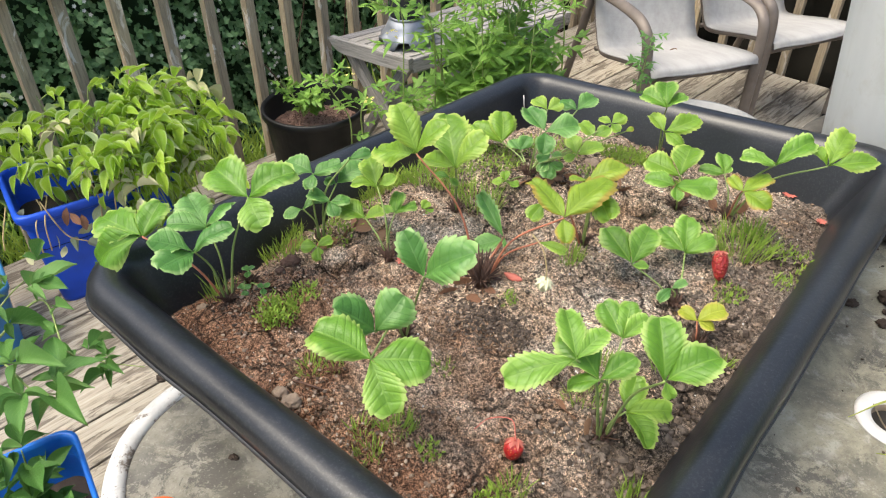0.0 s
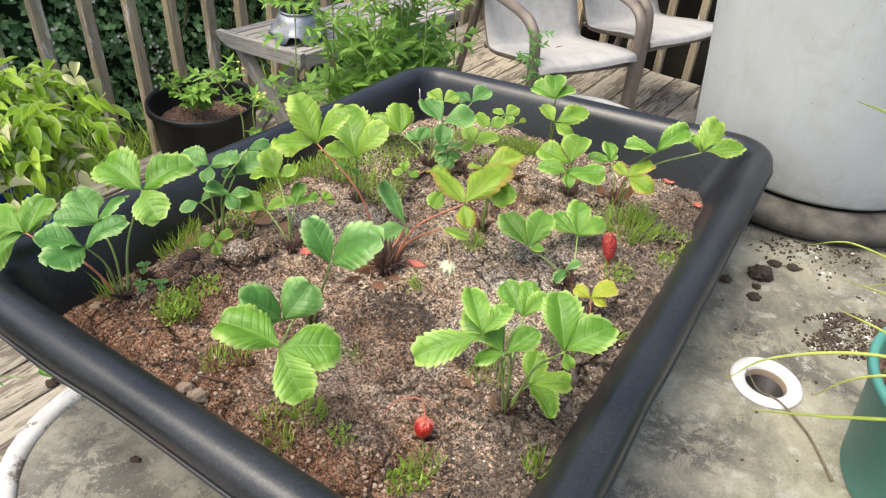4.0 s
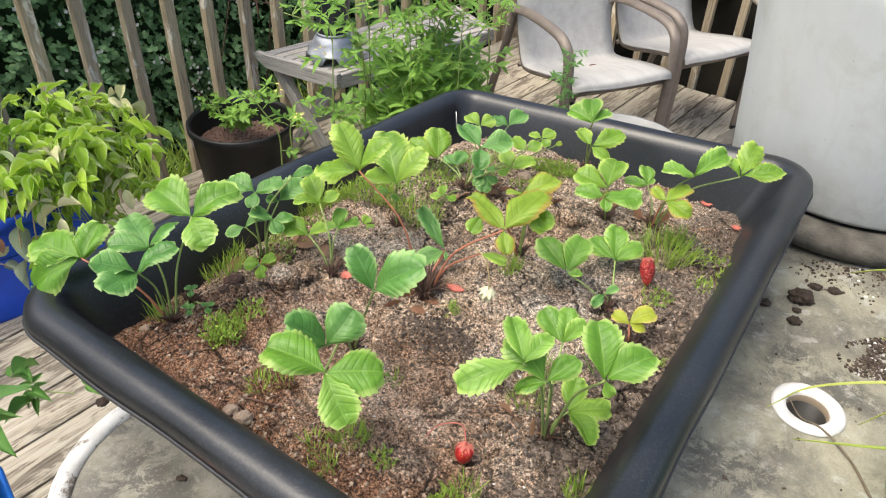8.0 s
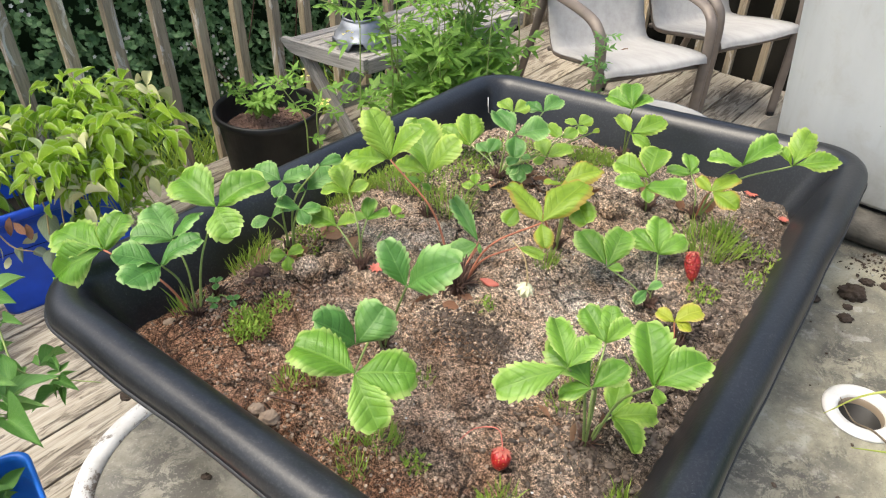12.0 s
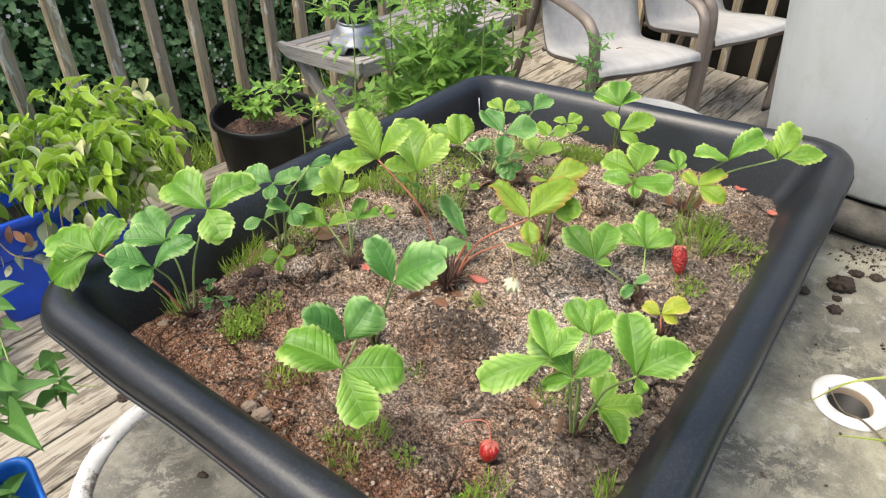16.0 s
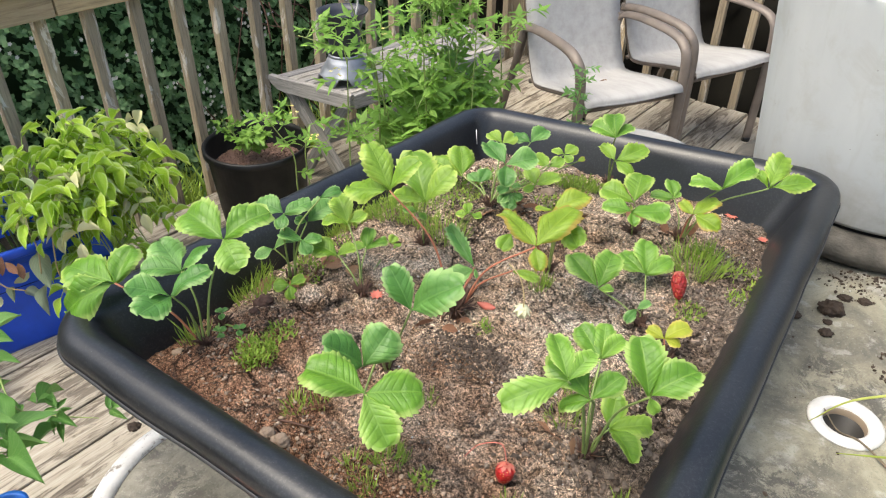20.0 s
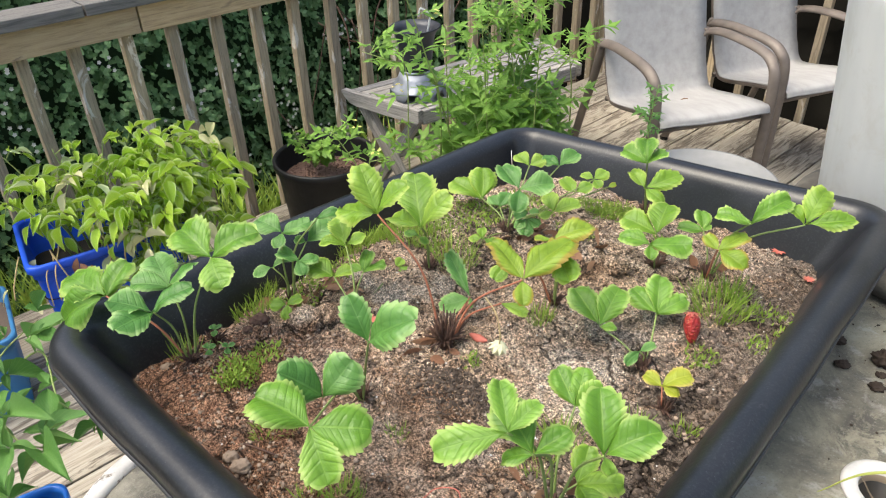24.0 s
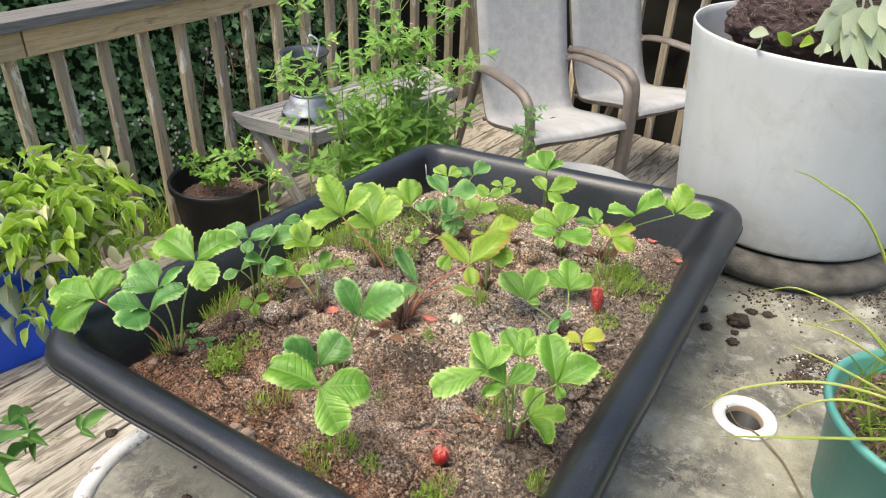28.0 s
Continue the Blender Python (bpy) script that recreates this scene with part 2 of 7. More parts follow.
def soil_material():
    s = Mat("potting_soil", 0.95, spec=0.12)
    v = s.coord()
    sep = s.node("ShaderNodeSeparateXYZ", Vector=v)
    big, mid = s.noise(v, 7, 5, 0.6, 0.4), s.noise(v, 30, 7, 0.7, 0.6)
    fine, grit = s.noise(v, 300, 5, 0.8, 0.3), s.noise(v, 760, 3, 0.8)
    crust = s.ramp(s.math('ADD', s.math('MULTIPLY', mid, 0.6), s.math('MULTIPLY', big, 0.45)), [(0.39, (0.15, 0.095, 0.06)), (0.48, (0.36, 0.252, 0.172)), (0.56, (0.53, 0.405, 0.30)), (0.64, (0.64, 0.53, 0.42))])
    # wetter, redder soil along the side that lies next to the deck
    wet = s.math('ADD', s.math('MULTIPLY', s.math('SUBTRACT', sep.outputs["Y"], 0.243), 1.35), s.math('MULTIPLY', s.math('ADD', sep.outputs["X"], 0.5), 0.3))
    red = s.ramp(s.math('ADD', wet, s.math('MULTIPLY', big, 0.6)), [(0.43, 1.0), (0.66, 0.0)])
    c = s.mix(s.math('MULTIPLY', red, 0.9), crust, s.ramp(mid, [(0.32, (0.085, 0.04, 0.024)), (0.52, (0.225, 0.112, 0.066)), (0.68, (0.39, 0.235, 0.15))]))
    black = s.ramp(s.noise(v, 15, 9, 0.8, 0.8), [(0.53, 0.0), (0.59, 1.0)])
    c = s.mix(s.math('MULTIPLY', black, 0.75), c, (0.045, 0.04, 0.037))
    pale = s.math('MULTIPLY', s.ramp(s.noise(s.shift(v, (3.0, 1.0, 0.0)), 9, 8, 0.78, 0.3), [(0.51, 0.0), (0.64, 1.0)]), s.math('SUBTRACT', 1.0, red))
    c = s.mix(s.math('MULTIPLY', pale, 0.7), c, (0.50, 0.44, 0.375))
    c = s.mix(1.0, c, s.ramp(fine, [(0.41, 0.24), (0.5, 1.03), (0.59, 1.9)]), 'MULTIPLY')
    c = s.mix(1.0, c, s.ramp(grit, [(0.41, 0.36), (0.5, 1.04), (0.59, 1.9)]), 'MULTIPLY')
    # damp, darker soil along the side that lies towards the middle of the table
    damp = s.ramp(s.math('ADD', sep.outputs["X"], s.math('MULTIPLY', mid, 0.3)), [(-0.10, 0.0), (0.0, 1.0)])
    c = s.mix(s.math('MULTIPLY', damp, 0.72), c, s.ramp(fine, [(0.4, (0.05, 0.04, 0.033)), (0.6, (0.15, 0.12, 0.10))]))
    # drying cracks
    warp = s.node("ShaderNodeTexNoise", Vector=v, Scale=24.0, Detail=5.0).outputs["Color"]
    scaled = s.node("ShaderNodeVectorMath")
    scaled.operation = 'SCALE'
    s.put(scaled.inputs[0], warp)
    scaled.inputs["Scale"].default_value = 0.05
    crack = s.ramp(s.voronoi(s.shift(v, scaled.outputs[0]), 15.0, 'DISTANCE_TO_EDGE'), [(0.012, 1.0), (0.035, 0.0)])
    crack = s.math('MULTIPLY', crack, s.ramp(s.noise(s.shift(v, (0.0, 5.0, 0.0)), 8, 3), [(0.48, 0.0), (0.58, 1.0)]))
    c = s.mix(s.math('MULTIPLY', crack, 0.85), c, (0.022, 0.016, 0.012))
    s.colour(c)
    relief = s.math('ADD', s.math('MULTIPLY', mid, 2.2), s.math('ADD', fine, s.math('MULTIPLY', grit, 0.45)))
    return s.bump(s.math('SUBTRACT', relief, s.math('MULTIPLY', crack, 1.5)), 1.0, 0.006)


M_SOIL = soil_material()


def crumb_material(name, dark, pale, rough=0.95):
    s = Mat(name, rough, spec=0.15)
    v = s.coord()
    c = s.ramp(s.math('ADD', s.math('MULTIPLY', s.island(), 0.7), s.math('MULTIPLY', s.noise(v, 120, 3), 0.4)), [(0.15, dark), (0.95, pale)])
    s.colour(c)
    return s.bump(s.noise(v, 400, 2), 0.6, 0.003)


M_CRUMB = crumb_material("soil_crumbs", (0.075, 0.046, 0.031), (0.42, 0.32, 0.245))
M_PERLITE = crumb_material("perlite", (0.5, 0.48, 0.45), (0.82, 0.8, 0.77))
M_PEAT = crumb_material("dark_peat", (0.03, 0.022, 0.017), (0.13, 0.10, 0.08))
M_BARK = crumb_material("bark_mulch", (0.05, 0.028, 0.022), (0.24, 0.155, 0.125))
M_CLOD = crumb_material("grey_brown_clods", (0.045, 0.033, 0.026), (0.21, 0.165, 0.13))
M_STONE = crumb_material("pebble", (0.19, 0.14, 0.105), (0.38, 0.30, 0.235))


def table_material():
    s = Mat("weathered_table_top", 0.45, spec=0.35)
    v = s.coord()
    sep = s.node("ShaderNodeSeparateXYZ", Vector=v)
    a, b = s.noise(v, 2.6, 6, 0.6, 0.7), s.noise(v, 13, 8, 0.7, 0.6)
    c = s.ramp(s.math('ADD', s.math('MULTIPLY', a, 0.5), s.math('MULTIPLY', b, 0.5)), [(0.38, (0.12, 0.113, 0.095)), (0.46, (0.22, 0.205, 0.155)), (0.52, (0.31, 0.29, 0.215)), (0.60, (0.40, 0.38, 0.30))])
    # darker grey towards the end where the tub stands, its edge broken by noise
    tub_end = s.ramp(s.math('ADD', sep.outputs["X"], s.math('MULTIPLY', a, 0.5)), [(-0.0, 1.0), (0.16, 0.0)])
    c = s.mix(s.math('MULTIPLY', tub_end, 0.6), c, s.ramp(b, [(0.4, (0.10, 0.095, 0.085)), (0.6, (0.17, 0.16, 0.14))]))
    pale = s.ramp(s.noise(v, 19, 8, 0.66, 0.35), [(0.55, 0.0), (0.61, 1.0)])
    c = s.mix(s.math('MULTIPLY', pale, s.math('SUBTRACT', 0.5, s.math('MULTIPLY', tub_end, 0.4))), c, (0.46, 0.445, 0.40))
    patch = s.ramp(s.noise(s.shift(v, (1.3, 4.0, 0.0)), 4.2, 4, 0.6, 0.4), [(0.46, 0.0), (0.56, 1.0)])
    grime = s.math('MULTIPLY', s.ramp(s.noise(v, 24, 10, 0.8, 0.5), [(0.46, 0.0), (0.51, 1.0)]), patch)
    c = s.mix(s.math('MULTIPLY', grime, 0.75), c, (0.06, 0.057, 0.052))
    speck = s.ramp(s.noise(v, 300, 3, 0.7), [(0.56, 0.0), (0.64, 1.0)])
    c = s.mix(s.math('MULTIPLY', speck, 0.3), c, (0.05, 0.047, 0.042))
    light = s.ramp(s.noise(s.shift(v, (7.0, 0.0, 0.0)), 240, 3, 0.7), [(0.58, 0.0), (0.66, 1.0)])
    c = s.mix(s.math('MULTIPLY', light, 0.35), c, (0.42, 0.40, 0.35))
    s.colour(c)
    s.set("Roughness", s.ramp(b, [(0.35, 0.34), (0.7, 0.65)]))
    return s.bump(s.math('ADD', grime, s.math('MULTIPLY', s.noise(v, 60, 3), 0.3)), 0.25, 0.002)


M_TABLE = table_material()


def chipped_paint():
    s = Mat("chipped_white_paint", 0.5, spec=0.4)
    v = s.coord()
    chips = s.ramp(s.noise(v, 34, 8, 0.78, 0.4), [(0.53, 0.0), (0.58, 1.0)])
    c = s.mix(s.ramp(s.noise(v, 14, 6, 0.7), [(0.4, 0.0), (0.65, 1.0)]), (0.60, 0.60, 0.585), (0.38, 0.37, 0.345))
    s.colour(s.mix(chips, c, (0.2, 0.17, 0.14)))
    return s.bump(s.math('SUBTRACT', 1.0, chips), 0.4, 0.003)


M_RIM = chipped_paint()
M_RING = plain("white_ring_plastic", (0.68, 0.67, 0.645), 0.4, vary=0.22, scale=45)
M_DARKHOLE = plain("dark_metal_tube", (0.03, 0.028, 0.026), 0.5)
M_TUBE = plain("tan_ring_inside", (0.33, 0.26, 0.19), 0.5)


def bucket_material():
    s = Mat("aged_white_bucket", 0.62, spec=0.25)
    v = s.coord()
    a = s.noise(s.stretch(v, (6, 6, 2)), 1.2, 5)
    c = s.ramp(a, [(0.3, (0.46, 0.475, 0.472)), (0.7, (0.57, 0.58, 0.568))])
    stain = s.ramp(s.noise(v, 11, 7, 0.72, 0.5), [(0.5, 0.0), (0.68, 1.0)])
    c = s.mix(s.math('MULTIPLY', stain, 0.45), c, (0.40, 0.385, 0.34))
    sep = s.node("ShaderNodeSeparateXYZ", Vector=v)
    splash = s.ramp(s.math('SUBTRACT', s.math('MULTIPLY', s.noise(v, 26, 8, 0.75, 0.4), 0.16), s.math('SUBTRACT', sep.outputs["Z"], 0.06)), [(0.02, 0.0), (0.10, 1.0)])
    c = s.mix(s.math('MULTIPLY', splash, 0.6), c, (0.27, 0.255, 0.22))
    run = s.ramp(s.noise(s.stretch(v, (16, 16, 1.2)), 2.0, 5, 0.7), [(0.55, 0.0), (0.75, 1.0)])
    c = s.mix(s.math('MULTIPLY', run, 0.25), c, (0.36, 0.35, 0.30))
    dots = s.ramp(s.voronoi(v, 36), [(0.03, 1.0), (0.05, 0.0)])
    c = s.mix(s.math('MULTIPLY', dots, 0.5), c, (0.15, 0.13, 0.1))
    s.colour(c)
    return s.bump(s.noise(v, 90, 3), 0.12, 0.002)


M_BUCKET = bucket_material()
M_BASE = plain("grimy_grey_saucer", (0.088, 0.080, 0.067), 0.9, vary=0.65, scale=24, bump=0.7)
M_BLUE = plain("blue_bin_plastic", (0.014, 0.085, 0.60), 0.42, vary=0.22, scale=8)
M_BLUE2 = plain("bright_blue_bin_plastic", (0.012, 0.16, 0.66), 0.42, vary=0.2, scale=8)
M_PALEBLUE = plain("pale_blue_plastic", (0.035, 0.16, 0.34), 0.5, vary=0.2, scale=8)
M_GREENPOT = plain("sea_green_plastic", (0.085, 0.28, 0.235), 0.45, vary=0.15, scale=9)
M_FRAME = plain("taupe_chair_frame", (0.17, 0.14, 0.118), 0.45, 0.2, vary=0.2, scale=20)
M_ZINC = plain("galvanised_steel", (0.27, 0.29, 0.33), 0.5, 0.5, vary=0.25, scale=20)
M_CHARCOAL = plain("charcoal_metal", (0.045, 0.048, 0.058), 0.4, 0.3, vary=0.3, scale=15)
M_STEM = plain("green_stem", (0.22, 0.29, 0.085), 0.5, vary=0.3, scale=40)
M_REDSTEM = plain("red_leaf_stalk", (0.40, 0.15, 0.085), 0.45, vary=0.3, scale=50)
M_BROWNSTEM = plain("brown_stem", (0.07, 0.036, 0.024), 0.7, vary=0.4, scale=50)
M_DARKSTALK = plain("dry_grey_stalk", (0.16, 0.125, 0.085), 0.7, vary=0.4, scale=60)
M_TANSTEM = plain("straw_stem", (0.44, 0.33, 0.16), 0.6, vary=0.3, scale=50)
M_ORANGE = plain("orange_plastic", (0.7, 0.14, 0.03), 0.45)
M_LIMP = foliage("limp_leaf", (0.22, 0.29, 0.15), (0.31, 0.37, 0.22), (0.43, 0.47, 0.33), None, 0.25, 0.6, 0.5)
M_ROOT = crumb_material("fibrous_root_ball", (0.03, 0.02, 0.019), (0.11, 0.075, 0.07))
M_FIBRE = plain("fine_root_fibre", (0.25, 0.19, 0.175), 0.8, vary=0.5, scale=60)
M_DEADLEAF = foliage("dead_leaf", (0.13, 0.055, 0.03), (0.24, 0.115, 0.065), (0.38, 0.23, 0.13), None, 0.1, 0.75, 0.3)
M_PALELEAF = foliage("faded_leaf", (0.42, 0.44, 0.2), (0.52, 0.52, 0.28), (0.62, 0.6, 0.4), None, 0.2, 0.65, 0.2)


def sling_material():
    s = Mat("pale_sling_fabric", 0.75, spec=0.25)
    v = s.coord()
    weave = s.math('ADD', s.math('SINE', s.math('MULTIPLY', s.node("ShaderNodeSeparateXYZ", Vector=v).outputs["X"], 1600.0)), s.math('SINE', s.math('MULTIPLY', s.node("ShaderNodeSeparateXYZ", Vector=v).outputs["Y"], 1600.0)))
    dirt = s.noise(s.stretch(v, (9, 1.5, 9)), 3, 6, 0.65)
    s.colour(s.ramp(dirt, [(0.3, (0.325, 0.315, 0.302)), (0.62, (0.40, 0.39, 0.375))]))
    return s.bump(weave, 0.1, 0.001)


M_SLING = sling_material()
M_STRAW = [
    foliage("strawberry_leaf", (0.065, 0.175, 0.014), (0.14, 0.30, 0.028), (0.25, 0.425, 0.062), (0.46, 0.58, 0.17), 0.24, 0.36, 0.28, True),
    foliage("deep_green_strawberry_leaf", (0.042, 0.14, 0.022), (0.095, 0.245, 0.046), (0.18, 0.355, 0.088), (0.37, 0.52, 0.19), 0.24, 0.36, 0.28, True),
    foliage("yellowing_strawberry_leaf", (0.085, 0.195, 0.012), (0.17, 0.315, 0.024), (0.285, 0.43, 0.058), (0.46, 0.55, 0.13), 0.26, 0.38, 0.28, True),
    foliage("red_edged_strawberry_leaf", (0.115, 0.21, 0.012), (0.205, 0.325, 0.024), (0.33, 0.43, 0.05), (0.44, 0.22, 0.06), 0.26, 0.38, 0.28, True),
]
M_STRAW.append(foliage("yellow_strawberry_leaf", (0.24, 0.30, 0.02), (0.40, 0.44, 0.04), (0.54, 0.55, 0.09), (0.6, 0.42, 0.14), 0.26, 0.4, 0.28, True))
M_POTATO = foliage("potato_leaf", (0.12, 0.25, 0.012), (0.29, 0.48, 0.035), (0.52, 0.70, 0.10), (0.66, 0.74, 0.4), 0.36, 0.3, 0.2)
M_PALEGREEN = foliage("pale_leaf_underside", (0.36, 0.47, 0.2), (0.46, 0.57, 0.28), (0.58, 0.66, 0.4), None, 0.35, 0.5, 0.3)
M_WEED = foliage("mustard_leaf", (0.075, 0.18, 0.02), (0.155, 0.315, 0.04), (0.29, 0.47, 0.10), None, 0.3, 0.5, 0.3)
M_TOMATO = foliage("tomato_leaf", (0.05, 0.145, 0.026), (0.095, 0.23, 0.048), (0.175, 0.335, 0.088), None, 0.25, 0.5, 0.35)
M_HEDGE = foliage("bramble_leaf", (0.045, 0.115, 0.04), (0.105, 0.22, 0.075), (0.23, 0.36, 0.165), None, 0.25, 0.5, 0.25)
M_GRASS = foliage("grass_blade", (0.13, 0.25, 0.03), (0.24, 0.38, 0.05), (0.40, 0.50, 0.10), None, 0.3, 0.5, 0.1)
M_SPEAR = foliage("yellow_green_blade", (0.25, 0.33, 0.05), (0.38, 0.45, 0.08), (0.55, 0.56, 0.16), None, 0.3, 0.45, 0.1)
M_OFFWHITE = plain("off_white_plastic", (0.23, 0.23, 0.225), 0.45, vary=0.1, scale=20)
M_PETAL = plain("white_petals", (0.75, 0.74, 0.68), 0.6, vary=0.08)
M_YELLOW = plain("yellow_petals", (0.72, 0.64, 0.2), 0.55, vary=0.15)


def berry_material(name, low, high, rough, rib):
    s = Mat(name, rough, spec=0.5)
    v = s.coord()
    seeds = s.ramp(s.voronoi(v, 330), [(0.12, 1.0), (0.2, 0.0)])
    c = s.ramp(s.noise(v, 120, 3), [(0.3, low), (0.7, high)])
    s.colour(s.mix(seeds, c, (0.62, 0.4, 0.12)))
    return s.bump(s.math('ADD', s.voronoi(v, 330), s.noise(v, 190, 3)), rib, 0.002)


M_BERRY = berry_material("ripe_strawberry", (0.25, 0.008, 0.01), (0.46, 0.025, 0.022), 0.28, 0.4)
M_OLDBERRY = berry_material("shrivelled_strawberry", (0.20, 0.010, 0.010), (0.42, 0.035, 0.03), 0.36, 0.9)
M_PALEBERRY = plain("unripe_pale_berry", (0.66, 0.62, 0.36), 0.5, vary=0.2, scale=200, bump=0.5)
M_PALESEPAL = plain("pale_sepals", (0.60, 0.58, 0.38), 0.6, vary=0.2, scale=80)
M_CHIP = plain("faded_red_scale", (0.5, 0.14, 0.10), 0.6, vary=0.25, scale=80)
# dark hedge green and near-black earth, both with shade mixed into the colour
M_HEDGE_SHADE = crumb_material("hedge_green_with_shade", (0.022, 0.042, 0.018), (0.06, 0.10, 0.045))
M_EARTH_SHADE = crumb_material("earth_with_shade_in_colour", (0.009, 0.008, 0.006), (0.026, 0.023, 0.017))

# ---- mesh helpers ----


def part(name, bm, material, parent=None, label=""):
    """Link a bmesh as one mesh object under a thing or a part."""
    me = bpy.data.meshes.new(name)
    bm.to_mesh(me)
    bm.free()
    return attach(name, me, material, parent, label)


def attach(name, me, material, parent=None, label=""):
    if material and not me.materials:
        me.materials.append(material)
    ob = new(name, me)
    if parent:
        ob.parent = parent
    return tagged(ob, label)


def thing(name, m, label, category, group="", kind=""):
    ob = new(name)
    ob.empty_display_size = 0.05
    ob.matrix_world = m
    return tagged(ob, label, category, group, kind)


def soften(bm):
    for f in bm.faces:
        f.smooth = True
    return bm


def box(bm, size, m=None, bevel=0.0):
    """A block of that size about the origin, its edges rounded."""
    tmp = bmesh.ops.create_cube(bm, size=1.0, matrix=(m or Matrix()) @ Matrix.Diagonal((*size, 1)))
    if bevel:
        edges = list({e for v in tmp["verts"] for e in v.link_edges})
        bmesh.ops.bevel(bm, geom=edges, offset=bevel, segments=2, affect='EDGES', profile=0.6)
    return bm


def lathe(bm, profile, steps=48, wobble=0.0):
    """Turn a profile of (radius, height) round z. Ends with radius 0 close."""
    rings = []
    for r, z in profile:
        if r < 1e-6:
            rings.append([bm.verts.new((0, 0, z))])
        else:
            rings.append([bm.verts.new((r * (1 + wobble * math.sin(3 * k)) * math.cos(2 * math.pi * k / steps), r * math.sin(2 * math.pi * k / steps), z)) for k in range(steps)])
    for a, b in zip(rings, rings[1:]):
        for k in range(steps):
            q = [a[k % len(a)], a[(k + 1) % len(a)], b[(k + 1) % len(b)], b[k % len(b)]]
            q = list(dict.fromkeys(q))
            if len(q) > 2:
                bm.faces.new(q)
    return soften(bm)


def tube(bm, points, radii, sides=8, flat=1.0):
    """A tube along points; radii one or one each; flat squeezes it upright."""
    pts = [Vector(p) for p in points]
    rs = radii if isinstance(radii, (list, tuple)) else [radii] * len(pts)
    rings, up = [], Vector((0.13, 0.21, 0.97))
    for k, p in enumerate(pts):
        d = (pts[min(k + 1, len(pts) - 1)] - pts[max(k - 1, 0)]).normalized()
        if abs(d.dot(up)) > 0.97:
            up = Vector((0.9, 0.3, 0.1))
        s = d.cross(up).normalized()
        u = s.cross(d)
        rings.append([bm.verts.new(p + rs[k] * (math.cos(2 * math.pi * j / sides) * s + flat * math.sin(2 * math.pi * j / sides) * u)) for j in range(sides)])
        up = u
    for a, b in zip(rings, rings[1:]):
        for j in range(sides):
            bm.faces.new((a[j], a[(j + 1) % sides], b[(j + 1) % sides], b[j]))
    bm.faces.new(rings[0][::-1])
    bm.faces.new(rings[-1])
    return soften(bm)


def bend(points, n=10):
    """A smooth curve through a few points."""
    p = [Vector(q) for q in points]
    p = [2 * p[0] - p[1]] + p + [2 * p[-1] - p[-2]]
    out = []
    for k in range(1, len(p) - 2):
        for j in range(n):
            t = j / n
            a, b, c, d = p[k - 1:k + 3]
            out.append(0.5 * (2 * b + (c - a) * t + (2 * a - 5 * b + 4 * c - d) * t * t + (3 * b - a - 3 * c + d) * t ** 3))
    return out + [p[-2]]


def lumps(sites, rng, squash=0.7):
    """Many small rough crumbs as one mesh. sites: (x, y, z, radius)."""
    ico = [Vector(v).normalized() for v in ((0, -0.53, 0.85), (0, 0.53, 0.85), (0, -0.53, -0.85), (0, 0.53, -0.85), (0.85, 0, 0.53), (0.85, 0, -0.53), (-0.85, 0, 0.53), (-0.85, 0, -0.53), (0.53, 0.85, 0), (-0.53, 0.85, 0), (0.53, -0.85, 0), (-0.53, -0.85, 0))]
    tri = ((0, 4, 1), (0, 1, 6), (1, 4, 8), (1, 8, 9), (1, 9, 6), (0, 6, 11), (0, 11, 10), (0, 10, 4), (4, 10, 5), (4, 5, 8), (8, 5, 3), (8, 3, 9), (9, 3, 7), (9, 7, 6), (6, 7, 11), (11, 7, 2), (11, 2, 10), (10, 2, 5), (5, 2, 3), (3, 2, 7))
    verts, faces = [], []
    for x, y, z, r in sites:
        q = Euler((rng.uniform(0, 6), rng.uniform(0, 6), rng.uniform(0, 6))).to_matrix()
        n = len(verts)
        sx, sy = rng.uniform(0.7, 1.3), rng.uniform(0.7, 1.3)
        for v in ico:
            w = q @ (v * rng.uniform(0.72, 1.2) * r)
            verts.append((x + w.x * sx, y + w.y * sy, z + w.z * squash))
        faces += [(a + n, b + n, c + n) for a, b, c in tri]
    me = bpy.data.meshes.new("lumps")
    me.from_pydata(verts, [], faces)
    return me


def blade_mesh(name, leaves):
    """One mesh of many simple leaves. leaves: (base, along, side, length, width, droop, shape)."""
    verts, faces, uvs = [], [], []
    for base, along, side, length, width, droop, shape in leaves:
        b, a, s = Vector(base), Vector(along).normalized(), Vector(side)
        s = (s - a * s.dot(a)).normalized()
        n = a.cross(s)
        k0 = len(verts)
        rows = ((0.0, 0.02), (0.25, shape[0]), (0.55, shape[1]), (0.82, shape[2]), (1.0, 0.0))
        for v, w in rows:
            c = b + a * length * v - n * droop * length * v * v
            verts += [tuple(c - s * w * width * 0.5 + n * 0.12 * w * width), tuple(c), tuple(c + s * w * width * 0.5 + n * 0.12 * w * width)]
            uvs += [(0.5 - w * 0.5, v), (0.5, v), (0.5 + w * 0.5, v)]
        for r in range(4):
            for c in range(2):
                q = k0 + r * 3 + c
                faces.append((q, q + 1, q + 4, q + 3))
    me = bpy.data.meshes.new(name)
    me.from_pydata(verts, [], faces)
    lay = me.uv_layers.new(name="uv").data
    idx = np.empty(len(me.loops), dtype=np.int32)
    me.loops.foreach_get("vertex_index", idx)
    lay.foreach_set("uv", np.array(uvs, dtype=np.float32)[idx].ravel())
    me.polygons.foreach_set("use_smooth", [True] * len(me.polygons))
    return me


OVAL = (0.75, 1.0, 0.6)
LANCE = (0.9, 0.8, 0.45)


